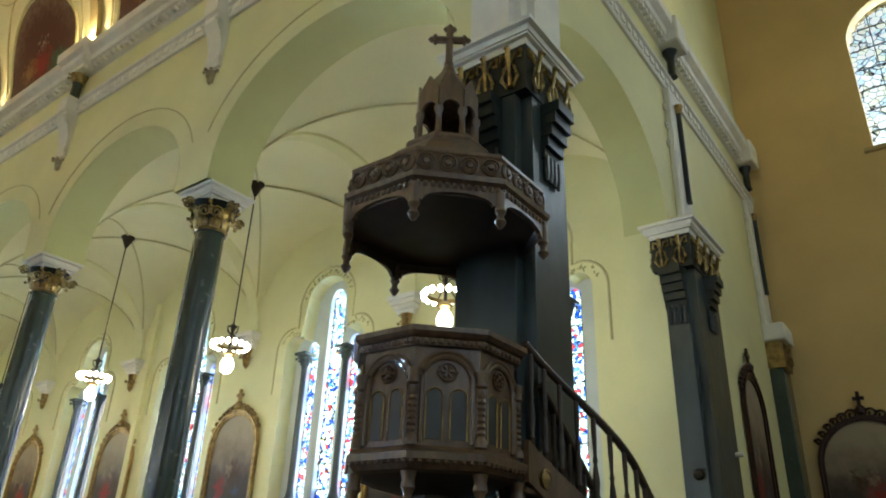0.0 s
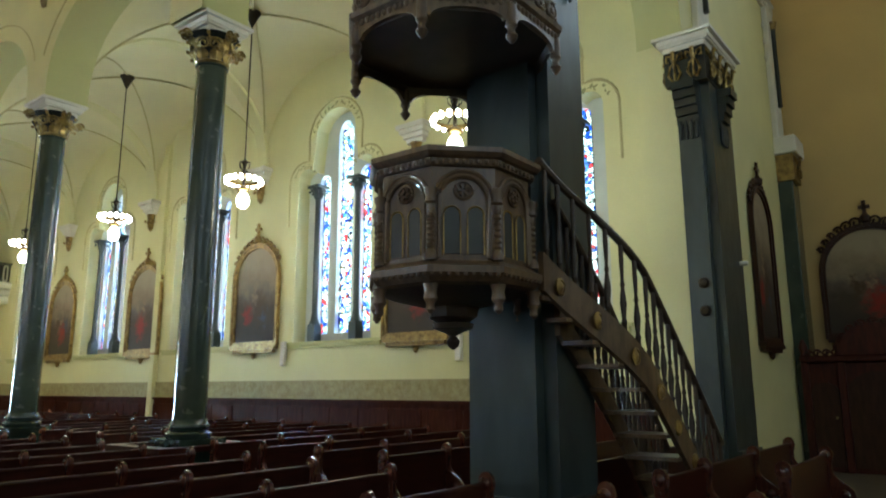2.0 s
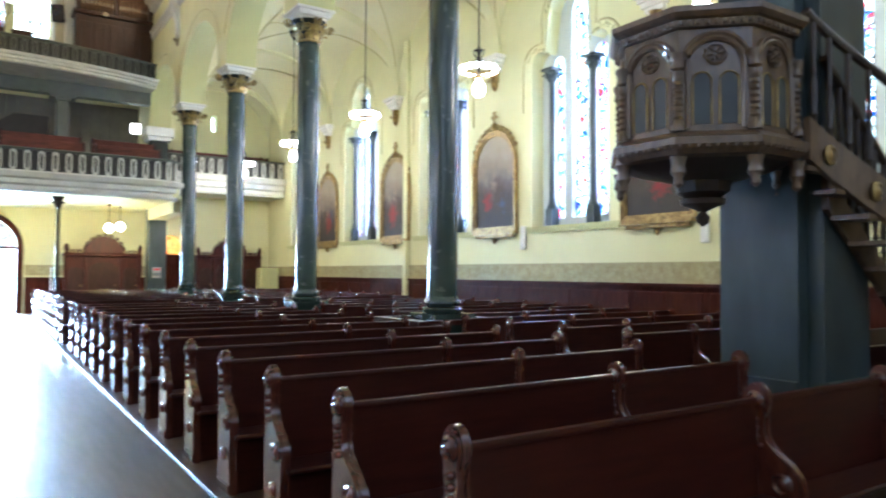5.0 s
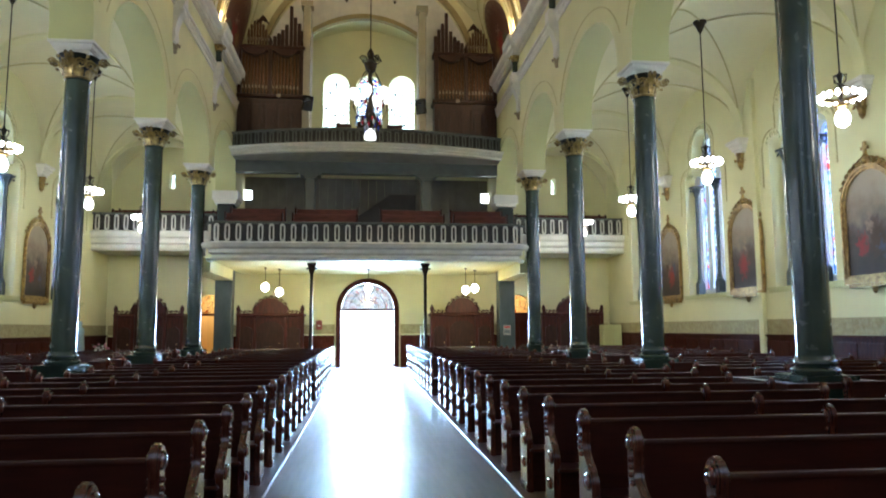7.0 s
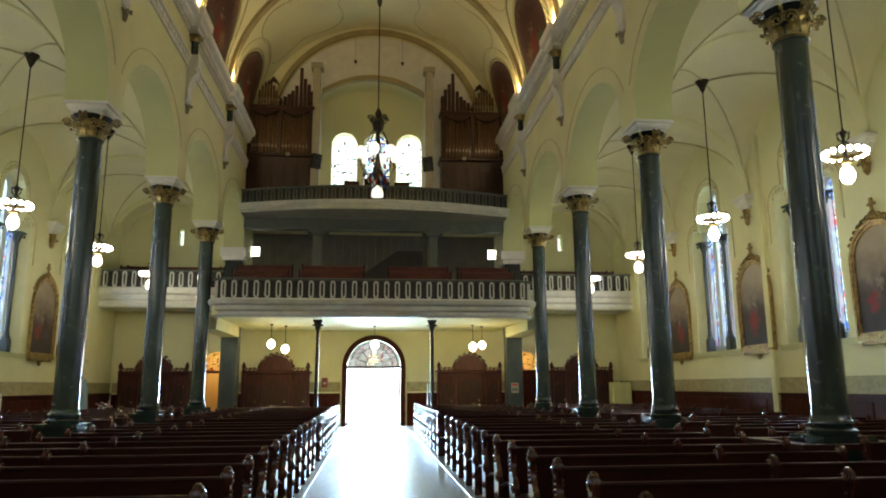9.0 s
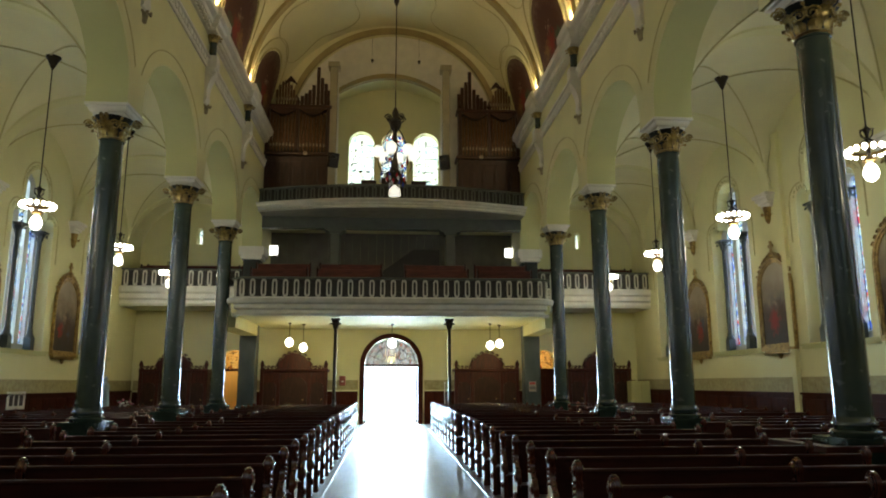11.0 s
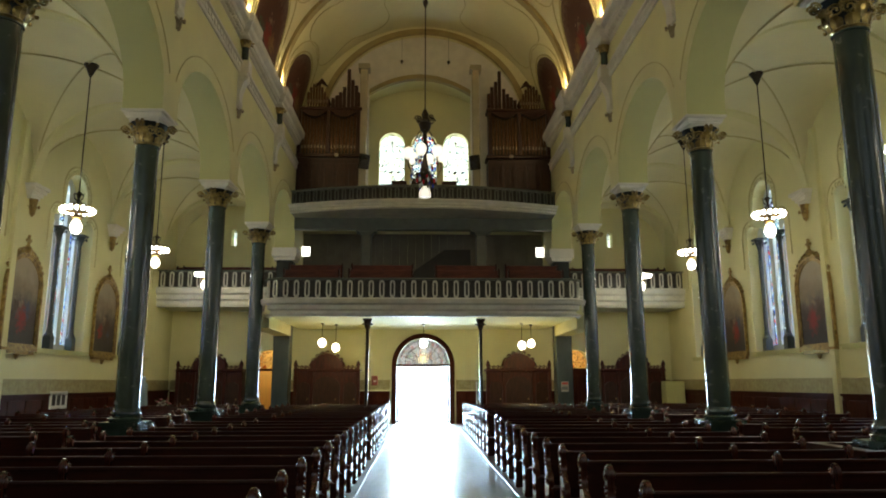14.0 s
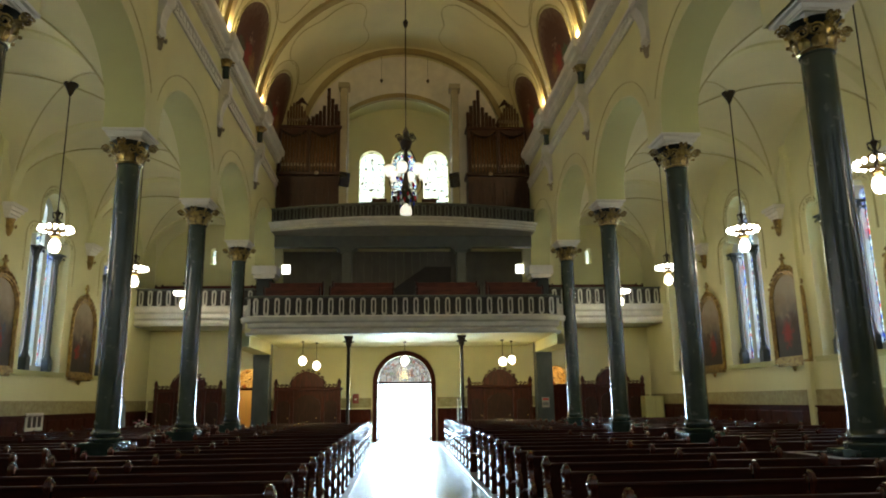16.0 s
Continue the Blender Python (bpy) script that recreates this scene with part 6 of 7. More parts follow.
def confessional(x, y, turn=0.0):
    c = empty("confessional", (x, y, 0), "dark red carved wooden confessional with an arched pediment", "confessional", "confessionals")
    c.matrix_world = pose(x, y, 0, 0, 0, turn)
    part("body", bevelled(-1.28, 1.28, 0.05, 0.95, 0, 2.15, 0.02), CONFWOOD, c)
    part("cornice", bevelled(-1.36, 1.36, -0.08, 1.0, 2.15, 2.28, 0.03), CONFWOOD, c)
    bm = bmesh.new()
    prism(bm, [(0.64 * math.cos(t), 2.28 + 0.62 * math.sin(t)) for t in np.linspace(0, math.pi, 17)], 0.16, lambda u, v, d: Vector((u, -0.08 + d, v)))
    part("pediment", bm, CONFWOOD, c, "round carved pediment", True)
    bm = bmesh.new()
    bm.free()
    for t in np.linspace(0.25, math.pi - 0.25, 9):
        bm = bmesh.new()
        scroll(bm, Vector((0.66 * math.cos(t), -0.02, 2.28 + 0.64 * math.sin(t))), Vector((1, 0, 0)), Vector((0, 0, 1)), 0.09, 1.2, 0.03)
        part("crest_scroll", bm, CONFWOOD, c, "carved leaf scroll", True)
    for u in (-1.28, -0.62, 0.62, 1.28):
        bm = bmesh.new()
        lathe(bm, [(0.07, 2.28), (0.05, 2.34), (0.09, 2.44), (0.06, 2.54), (0.02, 2.62)], 10, (u, 0.0, 0))
        part("finial", bm, CONFWOOD, c, "turned finial", True)
        part("post", bevelled(u - 0.07, u + 0.07, -0.03, 0.1, 0, 2.15, 0.015), CONFWOOD, c)
    for a, b, z in ((-1.28, -0.62, 2.42), (0.62, 1.28, 2.42)):
        bm = bmesh.new()
        for k in range(4):
            u = a + (k + 0.5) * (b - a) / 4
            scroll(bm, Vector((u, -0.02, 2.33)), Vector((1, 0, 0)), Vector((0, 0, 1)), 0.075, 1.2, 0.025)
        part("side_crest", bm, CONFWOOD, c, "", True)
    for a, b in ((-1.2, -0.7), (-0.54, 0.54), (0.7, 1.2)):
        bm = bmesh.new()
        m = (a + b) / 2
        w = (b - a) / 2
        prism(bm, [(m + w, 0.1), (m + w, 1.5)] + [(m + w * math.cos(t), 1.55 + w * 0.75 * math.sin(t)) for t in np.linspace(0.1, math.pi - 0.1, 11)] + [(m - w, 1.5), (m - w, 0.1)], 0.04, lambda u, v, d: Vector((u, 0.05 - d, v)))
        dr = part("door", bm, BROWN, c, "dark arched door panel")
        bm = bmesh.new()
        lathe(bm, [(0.012, 0.0), (0.012, 0.03), (0.028, 0.045), (0.02, 0.065), (0.003, 0.07)], 8, m=Matrix.Translation((m + w * 0.7, 0.01, 1.05)) @ Matrix.Rotation(math.pi / 2, 4, "X"))
        part("knob", bm, BRASS, dr, "brass door knob", True)


for s in (1, -1):
    confessional(s * 3.95, 29.45)
    confessional(s * 8.72, 29.45)
confessional(TRX - 0.98, 1.75, -90)

# ---- pulpit ----
PC = Vector((4.62, 3.37, 0))


def octa(r, turn=22.5):
    return [(r * math.cos(radians(turn + 45 * k)), r * math.sin(radians(turn + 45 * k))) for k in range(8)]


def ring8(bm, profile):
    """An eight-sided moulding from (radius, height)."""
    lathe(bm, profile, 8, (0, 0, 0), None, radians(22.5))


pul = empty("pulpit", PC, "carved brown wooden octagonal pulpit with sounding board and curved stair", "pulpit")
body = bmesh.new()
ring8(body, [(0.64, 2.56), (0.64, 3.34)])
body = part("body", body, OAK, pul, "octagonal panelled pulpit body")
bm = bmesh.new()
ring8(bm, [(0.62, 3.32), (0.68, 3.33), (0.69, 3.38), (0.72, 3.39), (0.75, 3.42), (0.75, 3.46), (0.6, 3.47)])
part("top_cornice", bm, OAK, pul, "moulded top cornice")
bm = bmesh.new()
ring8(bm, [(0.62, 2.42), (0.68, 2.44), (0.72, 2.48), (0.74, 2.5), (0.74, 2.55), (0.69, 2.57), (0.66, 2.6), (0.5, 2.6)])
part("base_cornice", bm, OAK, pul, "moulded lower cornice")
bm = bmesh.new()
for z, r, n in ((3.355, 0.685, 9), (2.49, 0.72, 9)):
    c8 = octa(r)
    for k in range(8):
        a, b = Vector((*c8[k], z)), Vector((*c8[(k + 1) % 8], z))
        for i in range(n):
            q = a + (b - a) * ((i + 0.5) / n)
            lathe(bm, [(0.008, -0.02), (0.02, -0.01), (0.02, 0.012), (0.008, 0.02)], 6, q)
part("beading", bm, OAK, pul, "carved beading", True)["kind"] = "stuff"
# underside shade put into a darker wood colour
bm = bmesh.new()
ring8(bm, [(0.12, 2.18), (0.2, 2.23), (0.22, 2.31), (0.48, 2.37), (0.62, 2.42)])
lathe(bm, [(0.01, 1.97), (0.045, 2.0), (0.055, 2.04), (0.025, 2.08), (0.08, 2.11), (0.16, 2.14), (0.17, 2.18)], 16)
part("undercroft", bm, OAKDARK, pul, "corbelled underside darkened for shade, with a turned drop", True)
apo = 0.64 * math.cos(radians(22.5))
for k in range(8):
    ang = radians(45 * k)
    out = Vector((math.cos(ang), math.sin(ang), 0))
    sd = Vector((-math.sin(ang), math.cos(ang), 0))
    P = lambda u, v, d: out * (apo + d) + sd * u + Vector((0, 0, v))
    if k in (0, 1):
        continue
    bm = bmesh.new()
    # arched moulding round the panel
    for r in (0.225, 0.19):
        pts = [P(r, 2.62, 0.012)] + [P(r * math.cos(t), 3.06 + r * math.sin(t), 0.012) for t in np.linspace(0, math.pi, 15)] + [P(-r, 2.62, 0.012)]
        tube(bm, pts, 0.021, 6)
    tube(bm, [P(0.07 * math.cos(t), 3.14 + 0.07 * math.sin(t), 0.012) for t in np.linspace(0, 2 * math.pi, 15)[:-1]], 0.012, 5, True)
    for t in np.linspace(0, 2 * math.pi, 7)[:-1]:
        tube(bm, [P(0.015 * math.cos(t), 3.14 + 0.015 * math.sin(t), 0.01), P(0.05 * math.cos(t), 3.14 + 0.05 * math.sin(t), 0.014)], 0.014, 5)
    part("arch_tracery", bm, OAK, body, "carved round arch and rosette", True)
    for c in (-0.09, 0.09):
        bm = bmesh.new()
        prism(bm, [(c + 0.058, 2.65)] + [(c + 0.058 * math.cos(t), 2.95 + 0.058 * math.sin(t)) for t in np.linspace(0, math.pi, 9)] + [(c - 0.058, 2.65)], 0.008, P)
        part("niche", bm, NICHE, body, "dark grey-green arched niche panel")
        bm = bmesh.new()
        tube(bm, [P(c + 0.063, 2.64, 0.012)] + [P(c + 0.063 * math.cos(t), 2.95 + 0.063 * math.sin(t), 0.012) for t in np.linspace(0, math.pi, 9)] + [P(c - 0.063, 2.64, 0.012)], 0.007, 4)
        part("niche_rim", bm, GILTWOOD, body, "thin gilt rim", True)
for k, (x, y) in enumerate(octa(0.66)):
    if k in (0, 1):
        continue
    bm = bmesh.new()
    prof = [(0.05, 2.6), (0.05, 2.64), (0.035, 2.66)]
    for i in range(7):
        prof += [(0.026, 2.68 + i * 0.045), (0.038, 2.7 + i * 0.045)]
    prof += [(0.03, 3.02), (0.05, 3.04), (0.04, 3.08), (0.055, 3.12), (0.055, 3.15)]
    lathe(bm, prof, 10, (x, y, 0))
    part("corner_colonnette", bm, OAK, pul, "twisted corner colonnette", True)
    bm = bmesh.new()
    lathe(bm, [(0.01, 2.2), (0.035, 2.23), (0.03, 2.27), (0.055, 2.31), (0.045, 2.36), (0.06, 2.42)], 10, (x, y, 0))
    part("pendant", bm, OAK, pul, "turned pendant", True)

# sounding board
can = bmesh.new()
ring8(can, [(0.91, 4.58), (0.93, 4.6), (0.96, 4.62), (0.97, 4.66), (0.93, 4.68), (0.91, 4.7), (0.9, 4.86), (0.92, 4.88), (0.92, 4.91), (0.85, 4.93), (0.7, 5.04), (0.5, 5.26), (0.4, 5.34)])
can = part("sounding_board", can, OAK, pul, "octagonal wooden sounding board")
# shade below the board put into the colour
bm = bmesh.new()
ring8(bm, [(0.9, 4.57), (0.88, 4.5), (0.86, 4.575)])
part("soffit", bm, OAKDARK, can, "underside darkened for shade")
bm = bmesh.new()
c8 = octa(0.94)
apo2 = 0.92 * math.cos(radians(22.5))
for k in range(8):
    ang = radians(45 * k)
    out, sd = Vector((math.cos(ang), math.sin(ang), 0)), Vector((-math.sin(ang), math.cos(ang), 0))
    w = 0.92 * math.sin(radians(22.5))
    poly = [(-w, 4.58), (w, 4.58), (w, 4.42)] + [(0.8 * w * math.cos(t), 4.43 + 0.09 * math.sin(t)) for t in np.linspace(0, math.pi, 13)] + [(-w, 4.42)]
    P = lambda u, v, d: out * (apo2 - d) + sd * u + Vector((0, 0, v))
    vb = bmesh.new()
    prism(vb, poly, 0.04, P)
    part("valance", vb, OAK, can, "arched wooden valance")
    for i in range(4):
        u = (i - 1.5) * w * 0.5
        rb = bmesh.new()
        m = Matrix.Translation(out * apo2 * 0.99 + sd * u + Vector((0, 0, 4.78))) @ out.to_track_quat("Z", "Y").to_matrix().to_4x4()
        lathe(rb, [(0.08, -0.01), (0.08, 0.014), (0.066, 0.024), (0.06, 0.006), (0.05, 0.018), (0.042, 0.018), (0.034, 0.006), (0.024, 0.028), (0.004, 0.034)], 16, m=m)
        part("roundel", rb, OAK, can, "carved rosette roundel", True)
    n = 12
    for i in range(n):
        q = out * (apo2 + 0.0) + sd * (w * (2 * (i + 0.5) / n - 1)) + Vector((0, 0, 4.575))
        lathe(bm, [(0.01, -0.03), (0.022, -0.015), (0.022, 0.01), (0.01, 0.02)], 6, q)
part("beading", bm, OAK, can, "carved beading", True)["kind"] = "stuff"
for k, (x, y) in enumerate(octa(0.90)):
    bm = bmesh.new()
    lathe(bm, [(0.01, 4.24), (0.035, 4.27), (0.05, 4.3), (0.03, 4.33), (0.03, 4.36), (0.05, 4.39), (0.04, 4.43), (0.045, 4.46), (0.04, 4.56)], 10, (x, y, 0))
    part("pendant", bm, OAK, can, "turned pendant", True)
lan = bmesh.new()
ring8(lan, [(0.4, 5.32), (0.42, 5.36), (0.4, 5.4), (0.34, 5.42)])
lan = part("lantern", lan, OAK, pul, "open arched wooden lantern with a cross")
for k, (x, y) in enumerate(octa(0.29)):
    bm = bmesh.new()
    lathe(bm, [(0.04, 5.42), (0.045, 5.45), (0.028, 5.48), (0.028, 5.66), (0.045, 5.7), (0.045, 5.74)], 8, (x, y, 0))
    part("colonnette", bm, OAK, lan, "", True)
for k in range(8):
    ang = radians(45 * k)
    out, sd = Vector((math.cos(ang), math.sin(ang), 0)), Vector((-math.sin(ang), math.cos(ang), 0))
    ap, w = 0.29 * math.cos(radians(22.5)), 0.29 * math.sin(radians(22.5))
    bm = bmesh.new()
    poly = [(-w, 5.72), (-w, 5.98), (0, 6.14), (w, 5.98), (w, 5.72)] + [(0.8 * w * math.cos(t), 5.74 + 0.09 * math.sin(t)) for t in np.linspace(0, math.pi, 9)]
    prism(bm, poly, 0.03, lambda u, v, d: out * (ap + 0.02 - d) + sd * u + Vector((0, 0, v)))
    part("gable", bm, OAK, lan, "small gable")
bm = bmesh.new()
ring8(bm, [(0.31, 5.96), (0.22, 6.12), (0.08, 6.34), (0.045, 6.44), (0.05, 6.47)])
part("roof", bm, OAK, lan, "pointed roof")
bm = bmesh.new()
V = Vector
diag = V((-0.6, 0.8, 0))
for a, b in ((V((0, 0, 6.45)), V((0, 0, 6.92))), (V((0, 0, 6.78)) - diag * 0.15, V((0, 0, 6.78)) + diag * 0.15)):
    tube(bm, [a, a + (b - a) * 0.5, b], 0.04, 6)
for q in (V((0, 0, 6.92)), V((0, 0, 6.78)) - diag * 0.15, V((0, 0, 6.78)) + diag * 0.15):
    for o in (V((0, 0, 0.035)), diag * 0.04, diag * -0.04, V((0, 0, -0.03))):
        lathe(bm, [(0.01, -0.035), (0.035, 0), (0.01, 0.035)], 6, q + o)
part("cross", bm, OAK, lan, "carved wooden cross with trefoil ends", True)

# stair: treads between two strings, with turned balusters and hand rails
NS = 12


def stair_at(t, across):
    """Plan of the stair from the pulpit (t = 0) to the floor (t = 1); across goes from 0, the open side, to 1, beside the pier."""
    k = min(t / 0.42, 1)
    k = k * k * (3 - 2 * k)
    near = 2.70 - 0.38 * k - 0.06 * t
    far = 2.79 + 0.16 * max(0, t - 0.45)
    return Vector((4.9 + 2.85 * t + 0.12 * across, near + (far - near) * across, 0)) - PC


def stair_z(t):
    return 2.47 - 2.42 * t ** 1.15


for off, near in ((0.0, True), (1.0, False)):
    t0 = 0.0 if near else 0.1
    ts = np.linspace(t0, 1, 29)
    lo, hi = (-0.04, 0.27) if near else (-0.2, 0.06)
    bm = bmesh.new()
    rows = []
    for t in ts:
        p, z = stair_at(t, off), stair_z(t)
        rows.append([bm.verts.new(p + Vector((0, dy, z + dz))) for dy, dz in ((-0.025, lo), (0.025, lo), (0.025, hi), (-0.025, hi))])
    for a, b in zip(rows, rows[1:]):
        for k in range(4):
            bm.faces.new((a[k], a[(k + 1) % 4], b[(k + 1) % 4], b[k]))
    bm.faces.new(rows[0])
    bm.faces.new(rows[-1][::-1])
    part("stair_string", bm, OAK, pul, "curved wooden stair string")
    bm = bmesh.new()
    tube(bm, [stair_at(t, off) + Vector((0, 0, stair_z(t) + (1.04 if near else 0.96))) for t in ts], 0.035, 8)
    part("hand_rail", bm, OAKDARK, pul, "dark wooden hand rail", True)
    if near:
        for t in np.linspace(0.07, 0.95, 8):
            bm = bmesh.new()
            q = stair_at(t, off) + Vector((0, -0.026, stair_z(t) + 0.115))
            m = Matrix.Translation(q) @ Matrix.Rotation(math.pi / 2, 4, "X")
            lathe(bm, [(0.075, 0), (0.075, 0.012), (0.055, 0.02), (0.05, 0.008), (0.03, 0.02), (0.004, 0.028)], 14, m=m)
            part("roundel", bm, GILTWOOD, pul, "carved gilt roundel", True)
    base = None
    for t in np.linspace(t0 + 0.03, 0.985, 19):
        q = stair_at(t, off) + Vector((0, 0, stair_z(t) + (0.2 if near else 0.06)))
        if base is None:
            bm = bmesh.new()
            lathe(bm, [(0.022, 0), (0.022, 0.12), (0.03, 0.14), (0.018, 0.17), (0.032, 0.3), (0.02, 0.4), (0.014, 0.44), (0.024, 0.46), (0.014, 0.5), (0.022, 0.66), (0.022, 0.86)], 8)
            base = part("baluster", bm, OAKDARK, pul, "turned dark wooden baluster", True)
            base.location = q
        else:
            o = new("baluster", base.data)
            o.parent = pul
            o.location = q
for i in range(NS):
    t = (i + 0.5) / NS
    bm = bmesh.new()
    p, q, z = stair_at(t, 0.02), stair_at(t, 0.98), stair_z(t) - 0.02
    box(bm, p.x - 0.13, q.x + 0.13, p.y, q.y, z - 0.035, z)
    part("tread", bm, OAK, pul, "worn wooden stair tread")

# ---- transept pilasters, fittings on walls ----
for side in (1, -1):
    for x, top in ((11.45, 10.3), (16.7, 10.3)):
        p = empty("wall_pilaster", (side * x, TRY, 0), "white pilaster with a slender dark colonnette", "pilaster", "transept pilasters")
        part("strip", bevelled(-0.3, 0.3, -0.12, 0.0, ABACUS, top, 0.02), WHITE, p)
        bm = bmesh.new()
        lathe(bm, [(0.06, 7.9), (0.05, 7.95), (0.05, 9.75), (0.06, 9.8)], 12, (0, -0.16, 0))
        part("colonnette", bm, DARKGREEN, p, "slender dark colonnette", True)
        bm = bmesh.new()
        lathe(bm, [(0.06, 9.8), (0.07, 9.86), (0.1, 9.98)], 10, (0, -0.16, 0))
        part("capital", bm, GILTWOOD, p, "small gilded capital", True)
        bm = bmesh.new()
        for z in (9.0, 9.4, 9.8):
            for d in (-0.36, 0.36):
                scroll(bm, Vector((d, -0.03, z)), Vector((1, 0, 0)), Vector((0, 0, 1)), 0.09, 1.3, 0.025)
        part("scroll_ornament", bm, WHITE, p, "plaster scroll ornament", True)
        bm = bmesh.new()
        lathe(bm, [(0.1, 10.68), (0.08, 10.72), (0.08, 11.1), (0.15, 11.3)], 12, (0, -0.14, 0))
        part("upper_colonnette", bm, DARKGREEN, p, "short dark colonnette", True)
        part("cornice_block", bevelled(-0.3, 0.3, -0.42, 0.0, 11.32, 11.93, 0.03), WHITE, p)
    p = empty("corner_pilaster", (side * 16.75, TRY, 0), "dark green corner pilaster with gilded capital", "pilaster", "corner pilasters")
    part("shaft", bevelled(-0.3, 0.3, -0.3, 0.0, 0, 6.1, 0.02), GREEN, p)
    bm = bmesh.new()
    box(bm, -0.34, 0.34, -0.36, 0, 6.1, 6.7)
    relief(bm, -0.34, 0.34, 6.12, 6.7, lambda u, z, d: Vector((u, -0.36 - d, z)), 1)
    part("capital", bm, GILTWOOD, p, "gilded scroll capital", True)
    part("abacus", bevelled(-0.42, 0.42, -0.46, 0, 6.7, ABACUS, 0.03), WHITE, p)
p = empty("floodlight", (6.28, 2.86, ABACUS), "small white floodlight on the crossing pier", "floodlight")
part("housing", bevelled(-0.09, 0.09, -0.06, 0.06, 0, 0.16, 0.015), WHITE, p)
bm = bmesh.new()
box(bm, -0.08, 0.08, -0.05, 0.05, 0.162, 0.175)
part("lens", bm, glow("lit_flood", (1, 0.95, 0.8), 15), p, "glowing lens")
bm = bmesh.new()
box(bm, -0.14, -0.09, -0.02, 0.02, 0.02, 0.08)
part("arm", bm, IRON, p)
lp = new("flood_light", bpy.data.lights.new("flood_light", "POINT"))
lp.data.energy, lp.data.color, lp.data.shadow_soft_size = 14, (1.0, 0.92, 0.75), 0.05
lp.location = (6.34, 2.86, 7.45)
for y, s in ((18.2, 1), (18.2, -1)):
    slab("trim_pipe_casing", *sorted((s * WALLX, s * (WALLX - 0.12))), y - 0.11, y + 0.11, 0, 8.6, PLASTER, "cream boxed pipe casing on the aisle wall", "pipe casing")
for y in (12.72, 7.75):
    p = empty("wall_speaker", (WALLX, y, 2.15), "small white column loudspeaker on the aisle wall", "loudspeaker", "wall speakers")
    part("housing", bevelled(-0.14, -0.04, -0.07, 0.07, 0, 0.55, 0.015), WHITE, p)
    part("bracket", bevelled(-0.04, 0.0, -0.03, 0.03, 0.15, 0.4, 0.005), IRON, p)
p = empty("alarm_box", (-2.05, ENDY, 1.6), "small red alarm box on the end wall", "alarm box")
part("housing", bevelled(-0.13, 0.13, -0.09, 0, 0, 0.4, 0.02), mat("red_enamel", (0.30, 0.07, 0.05), 0.5), p)
part("handle", bevelled(-0.05, 0.05, -0.11, -0.09, 0.15, 0.2, 0.005), WHITE, p)
p = empty("notice", (5.63, 28.38, 1.35), "small white notice with a red heading on the pier", "notice")
part("board", bevelled(-0.15, 0.15, -0.015, 0.0, 0, 0.4, 0.004), mat("greyed_paper", (0.34, 0.31, 0.28), 0.7), p)
part("heading_bar", bevelled(-0.12, 0.12, -0.02, -0.015, 0.28, 0.36, 0.001), mat("red_ink", (0.5, 0.05, 0.04), 0.6), p)
part("text_bar", bevelled(-0.12, 0.12, -0.02, -0.015, 0.08, 0.2, 0.001), mat("grey_ink", (0.15, 0.15, 0.15), 0.6), p)
p = empty("hymn_board", (-WALLX, 21.3, 0.98), "white board with dark bars on the wainscot", "board")
part("board", bevelled(0.05, 0.08, -0.5, 0.5, 0, 0.5, 0.01), WHITE, p)
for k in range(3):
    part("number_bar", bevelled(0.08, 0.085, -0.4 + 0.28 * k, -0.2 + 0.28 * k, 0.1, 0.4, 0.002), mat("dark_ink", (0.05, 0.03, 0.03), 0.6), p)
p = empty("cabinet", (10.2, 29.0, 0), "pale green painted cabinet in the aisle corner", "cabinet")
part("body", bevelled(-0.4, 0.4, -0.25, 0.25, 0, 1.75, 0.02), SOFFIT, p)
for s in (-0.2, 0.2):
    part("door", bevelled(s - 0.18, s + 0.18, -0.27, -0.25, 0.1, 1.65, 0.01), SOFFIT, p)

# dark ledge round the first column, poles, statue and flowers at the far end
p = empty("column_ledge", (COLX, BAYS[1], 0), "dark wooden ledge table round the column pedestal", "table")
bm = bmesh.new()
for a, b2, c2, d2 in ((-0.72, 0.72, -0.66, -0.53), (-0.72, 0.72, 0.53, 0.66), (-0.72, -0.53, -0.53, 0.53), (0.53, 0.72, -0.53, 0.53)):
    box(bm, a, b2, c2, d2, 0.86, 0.93)
part("top", bm, PEW, p)
for a in (-0.66, 0.66):
    for b2 in (-0.6, 0.6):
        bm = bmesh.new()
        lathe(bm, [(0.035, 0.0), (0.025, 0.1), (0.035, 0.5), (0.03, 0.86)], 8, (a, b2, 0))
        part("leg", bm, PEW, p, "", True)
for x, y, h, label in ((-5.5, 28.9, 2.1, "slender white banner pole beside the confessional"), (2.15, 28.9, 1.75, "white candle stand beside the confessional")):
    p = empty("banner_pole" if x < 0 else "candle_stand", (x, y, 0), label, "pole" if x < 0 else "candle stand")
    bm = bmesh.new()
    lathe(bm, [(0.16, 0), (0.16, 0.04), (0.05, 0.1), (0.03, 0.2)], 12)
    part("foot", bm, WHITE, p, "", True)
    bm = bmesh.new()
    lathe(bm, [(0.022, 0.1), (0.022, h - 0.1), (0.05, h - 0.05), (0.01, h)], 10)
    part("shaft", bm, WHITE, p, "", True)
p = empty("statue", (-9.6, 24.9, 0.95), "pale blue robed plaster statue on a pedestal", "statue")
bm = bmesh.new()
lathe(bm, [(0.16, 0), (0.17, 0.1), (0.13, 0.45), (0.15, 0.62), (0.12, 0.74), (0.05, 0.8), (0.075, 0.88), (0.06, 0.96), (0.01, 1.0)], 14)
part("figure", bm, mat("pale_blue_plaster", (0.35, 0.48, 0.55), 0.5), p, "", True)
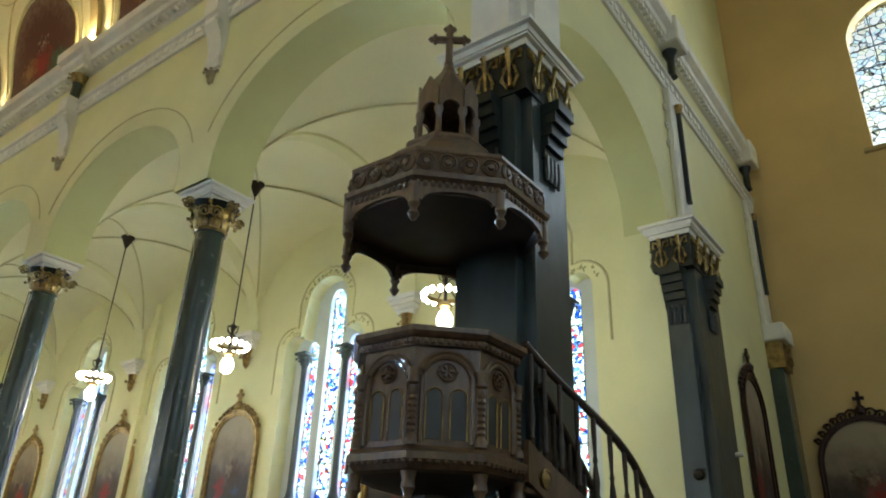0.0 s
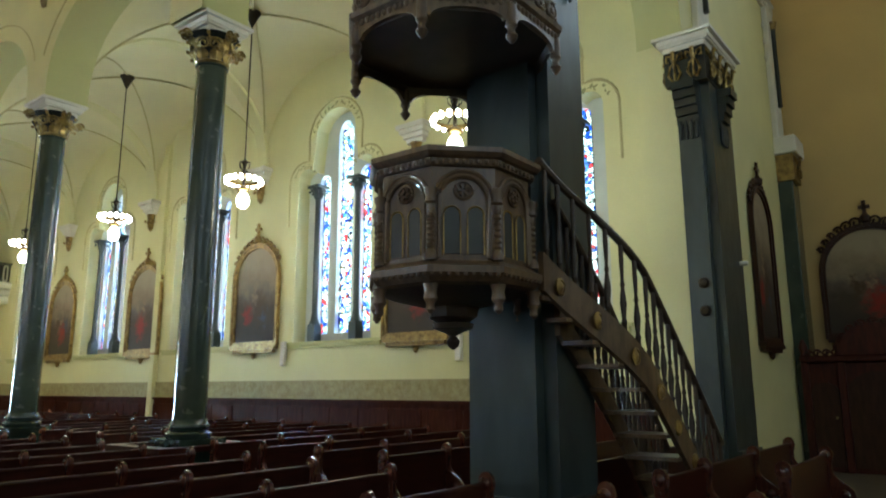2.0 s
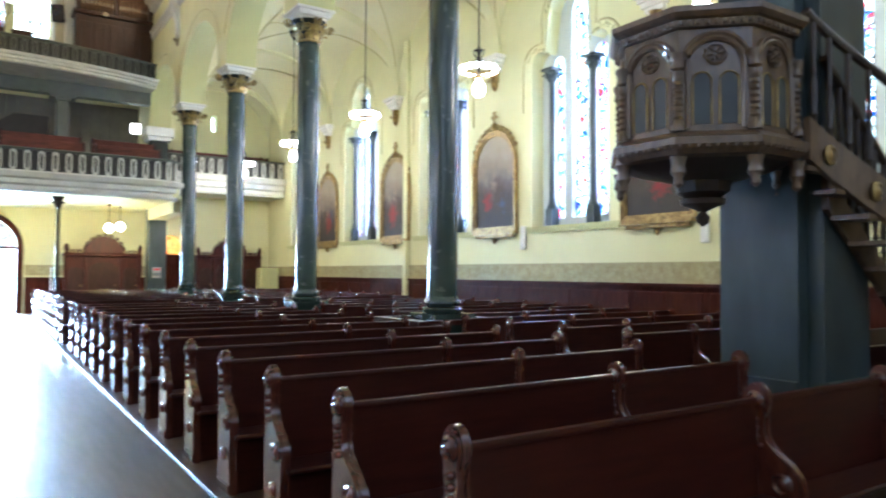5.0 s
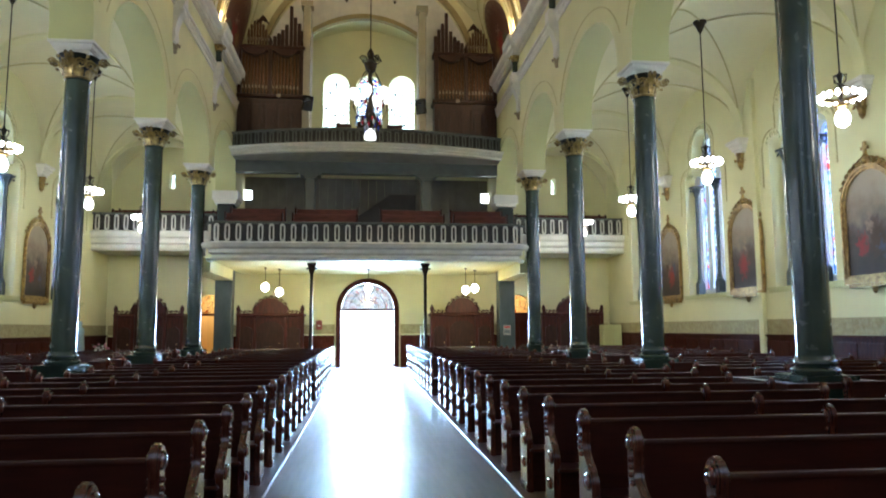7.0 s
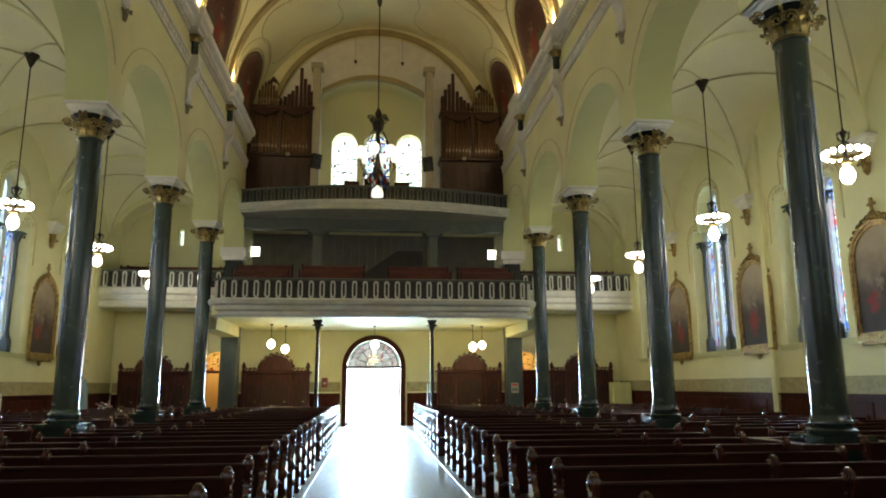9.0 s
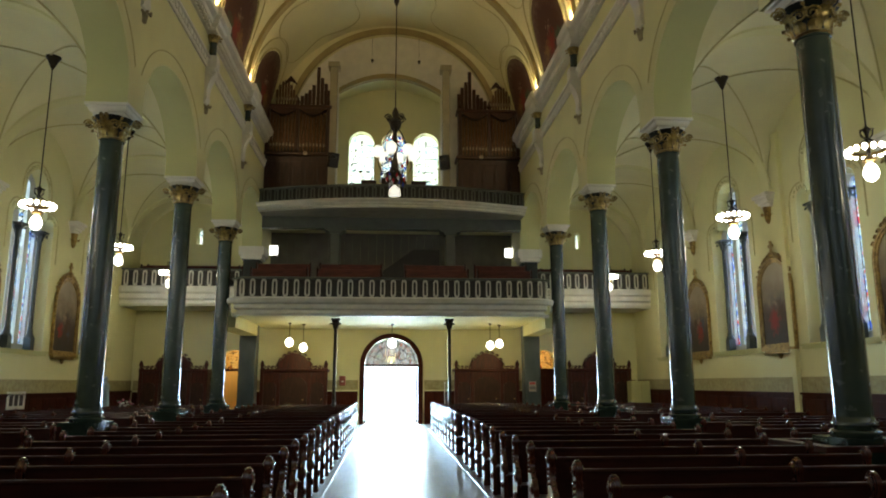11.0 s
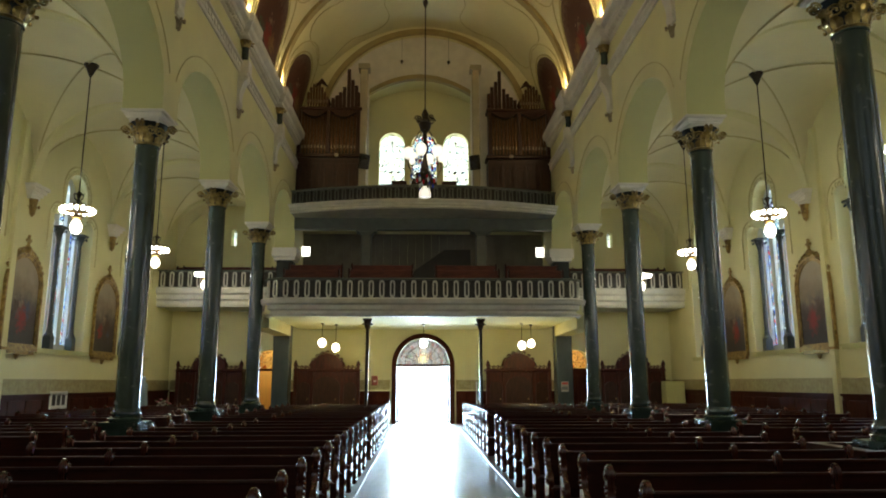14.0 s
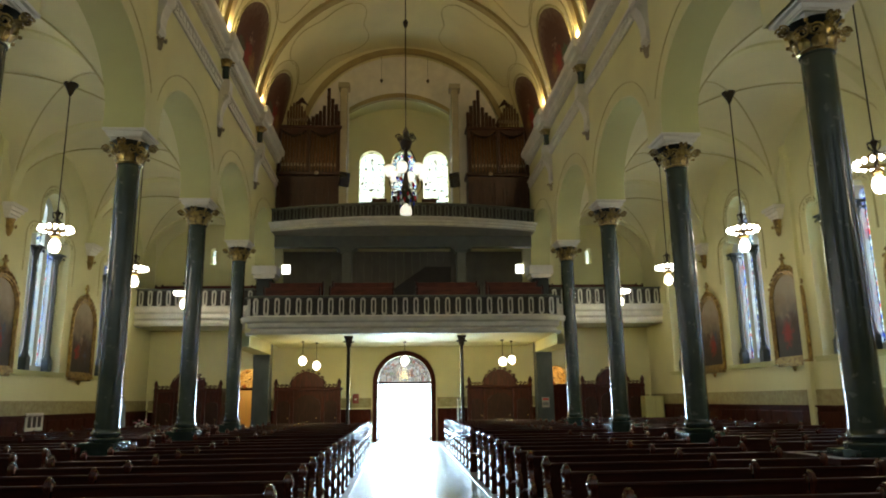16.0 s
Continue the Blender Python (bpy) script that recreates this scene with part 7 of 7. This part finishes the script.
p = empty("pedestal", (-9.6, 24.9, 0), "dark wooden pedestal below the statue", "pedestal")
part("column", bevelled(-0.2, 0.2, -0.2, 0.2, 0, 0.9, 0.02), WAINSCOT, p)
part("top", bevelled(-0.26, 0.26, -0.26, 0.26, 0.9, 0.95, 0.01), WAINSCOT, p)
PINK = mat("pink_petal", (0.65, 0.22, 0.28), 0.6)
LEAFG = mat("leaf_green", (0.05, 0.10, 0.04), 0.6)
p = empty("flower_arrangement", (-8.9, 24.9, 0.6), "pink and white flowers in a pot on a stand", "flowers")
bm = bmesh.new()
lathe(bm, [(0.12, -0.6), (0.1, -0.1), (0.14, 0.0), (0.18, 0.2), (0.2, 0.22)], 12)
part("pot", bm, IRON, p, "", True)
rnd = random.Random(8)
for k in range(34):
    a, r, z = rnd.uniform(0, 6.283), 0.28 * math.sqrt(rnd.random()), rnd.uniform(0.25, 0.62)
    bm = bmesh.new()
    lathe(bm, [(0.01, -0.03), (0.045, 0.0), (0.03, 0.03), (0.005, 0.035)], 7, (r * math.cos(a), r * math.sin(a), z - r * 0.4))
    part("bloom", bm, (WHITE, PINK, LEAFG)[k % 3] if k else WHITE, p, "", True)

# small fittings on the wall pier
for z, m in ((3.16, IRON), (2.75, IRON)):
    p = empty("wall_bell", (10.445, 3.15, z), "small round bell fitting on the wall pier", "bell", "pier fittings")
    bm = bmesh.new()
    lathe(bm, [(0.07, 0.0), (0.075, 0.02), (0.06, 0.05), (0.02, 0.065)], 14, m=Matrix.Rotation(-math.pi / 2, 4, "Y"))
    part("dome", bm, m, p, "", True)
    bm = bmesh.new()
    lathe(bm, [(0.085, -0.012), (0.085, 0.0)], 14, m=Matrix.Rotation(-math.pi / 2, 4, "Y"))
    part("backplate", bm, IRON, p)
# small white cylindrical camera; it gives no light
p = empty("wall_camera", (11.5, 2.9, 3.56), "tiny white camera on the wall pier", "spotlight")
bm = bmesh.new()
lathe(bm, [(0.035, 0.0), (0.04, 0.1), (0.03, 0.12)], 10, m=Matrix.Rotation(math.pi / 2, 4, "X"))
part("housing", bm, WHITE, p, "", True)

# warm uplights added on the transept cornice to brighten the transept, like those in the nave
for side in (1, -1):
    for x in (11.45,):
        u = empty("cornice_uplight", (side * x, TRY - 0.25, 11.93), "small warm uplight standing on the cornice block", "uplight", "cornice uplights")
        bm = bmesh.new()
        lathe(bm, [(0.05, 0), (0.06, 0.02), (0.075, 0.1), (0.085, 0.16)], 12)
        part("housing", bm, IRON, u)
        bm = bmesh.new()
        lathe(bm, [(0.02, 0.165), (0.08, 0.17), (0.06, 0.2), (0.01, 0.21)], 12)
        part("lens", bm, UPLIGHT, u, "glowing warm lens")
        lp = new("uplight_lamp", bpy.data.lights.new("uplight_lamp", "POINT"))
        lp.data.energy, lp.data.color, lp.data.shadow_soft_size = 70, (1.0, 0.70, 0.34), 0.06
        lp.location = (side * x, TRY - 0.35, 12.4)
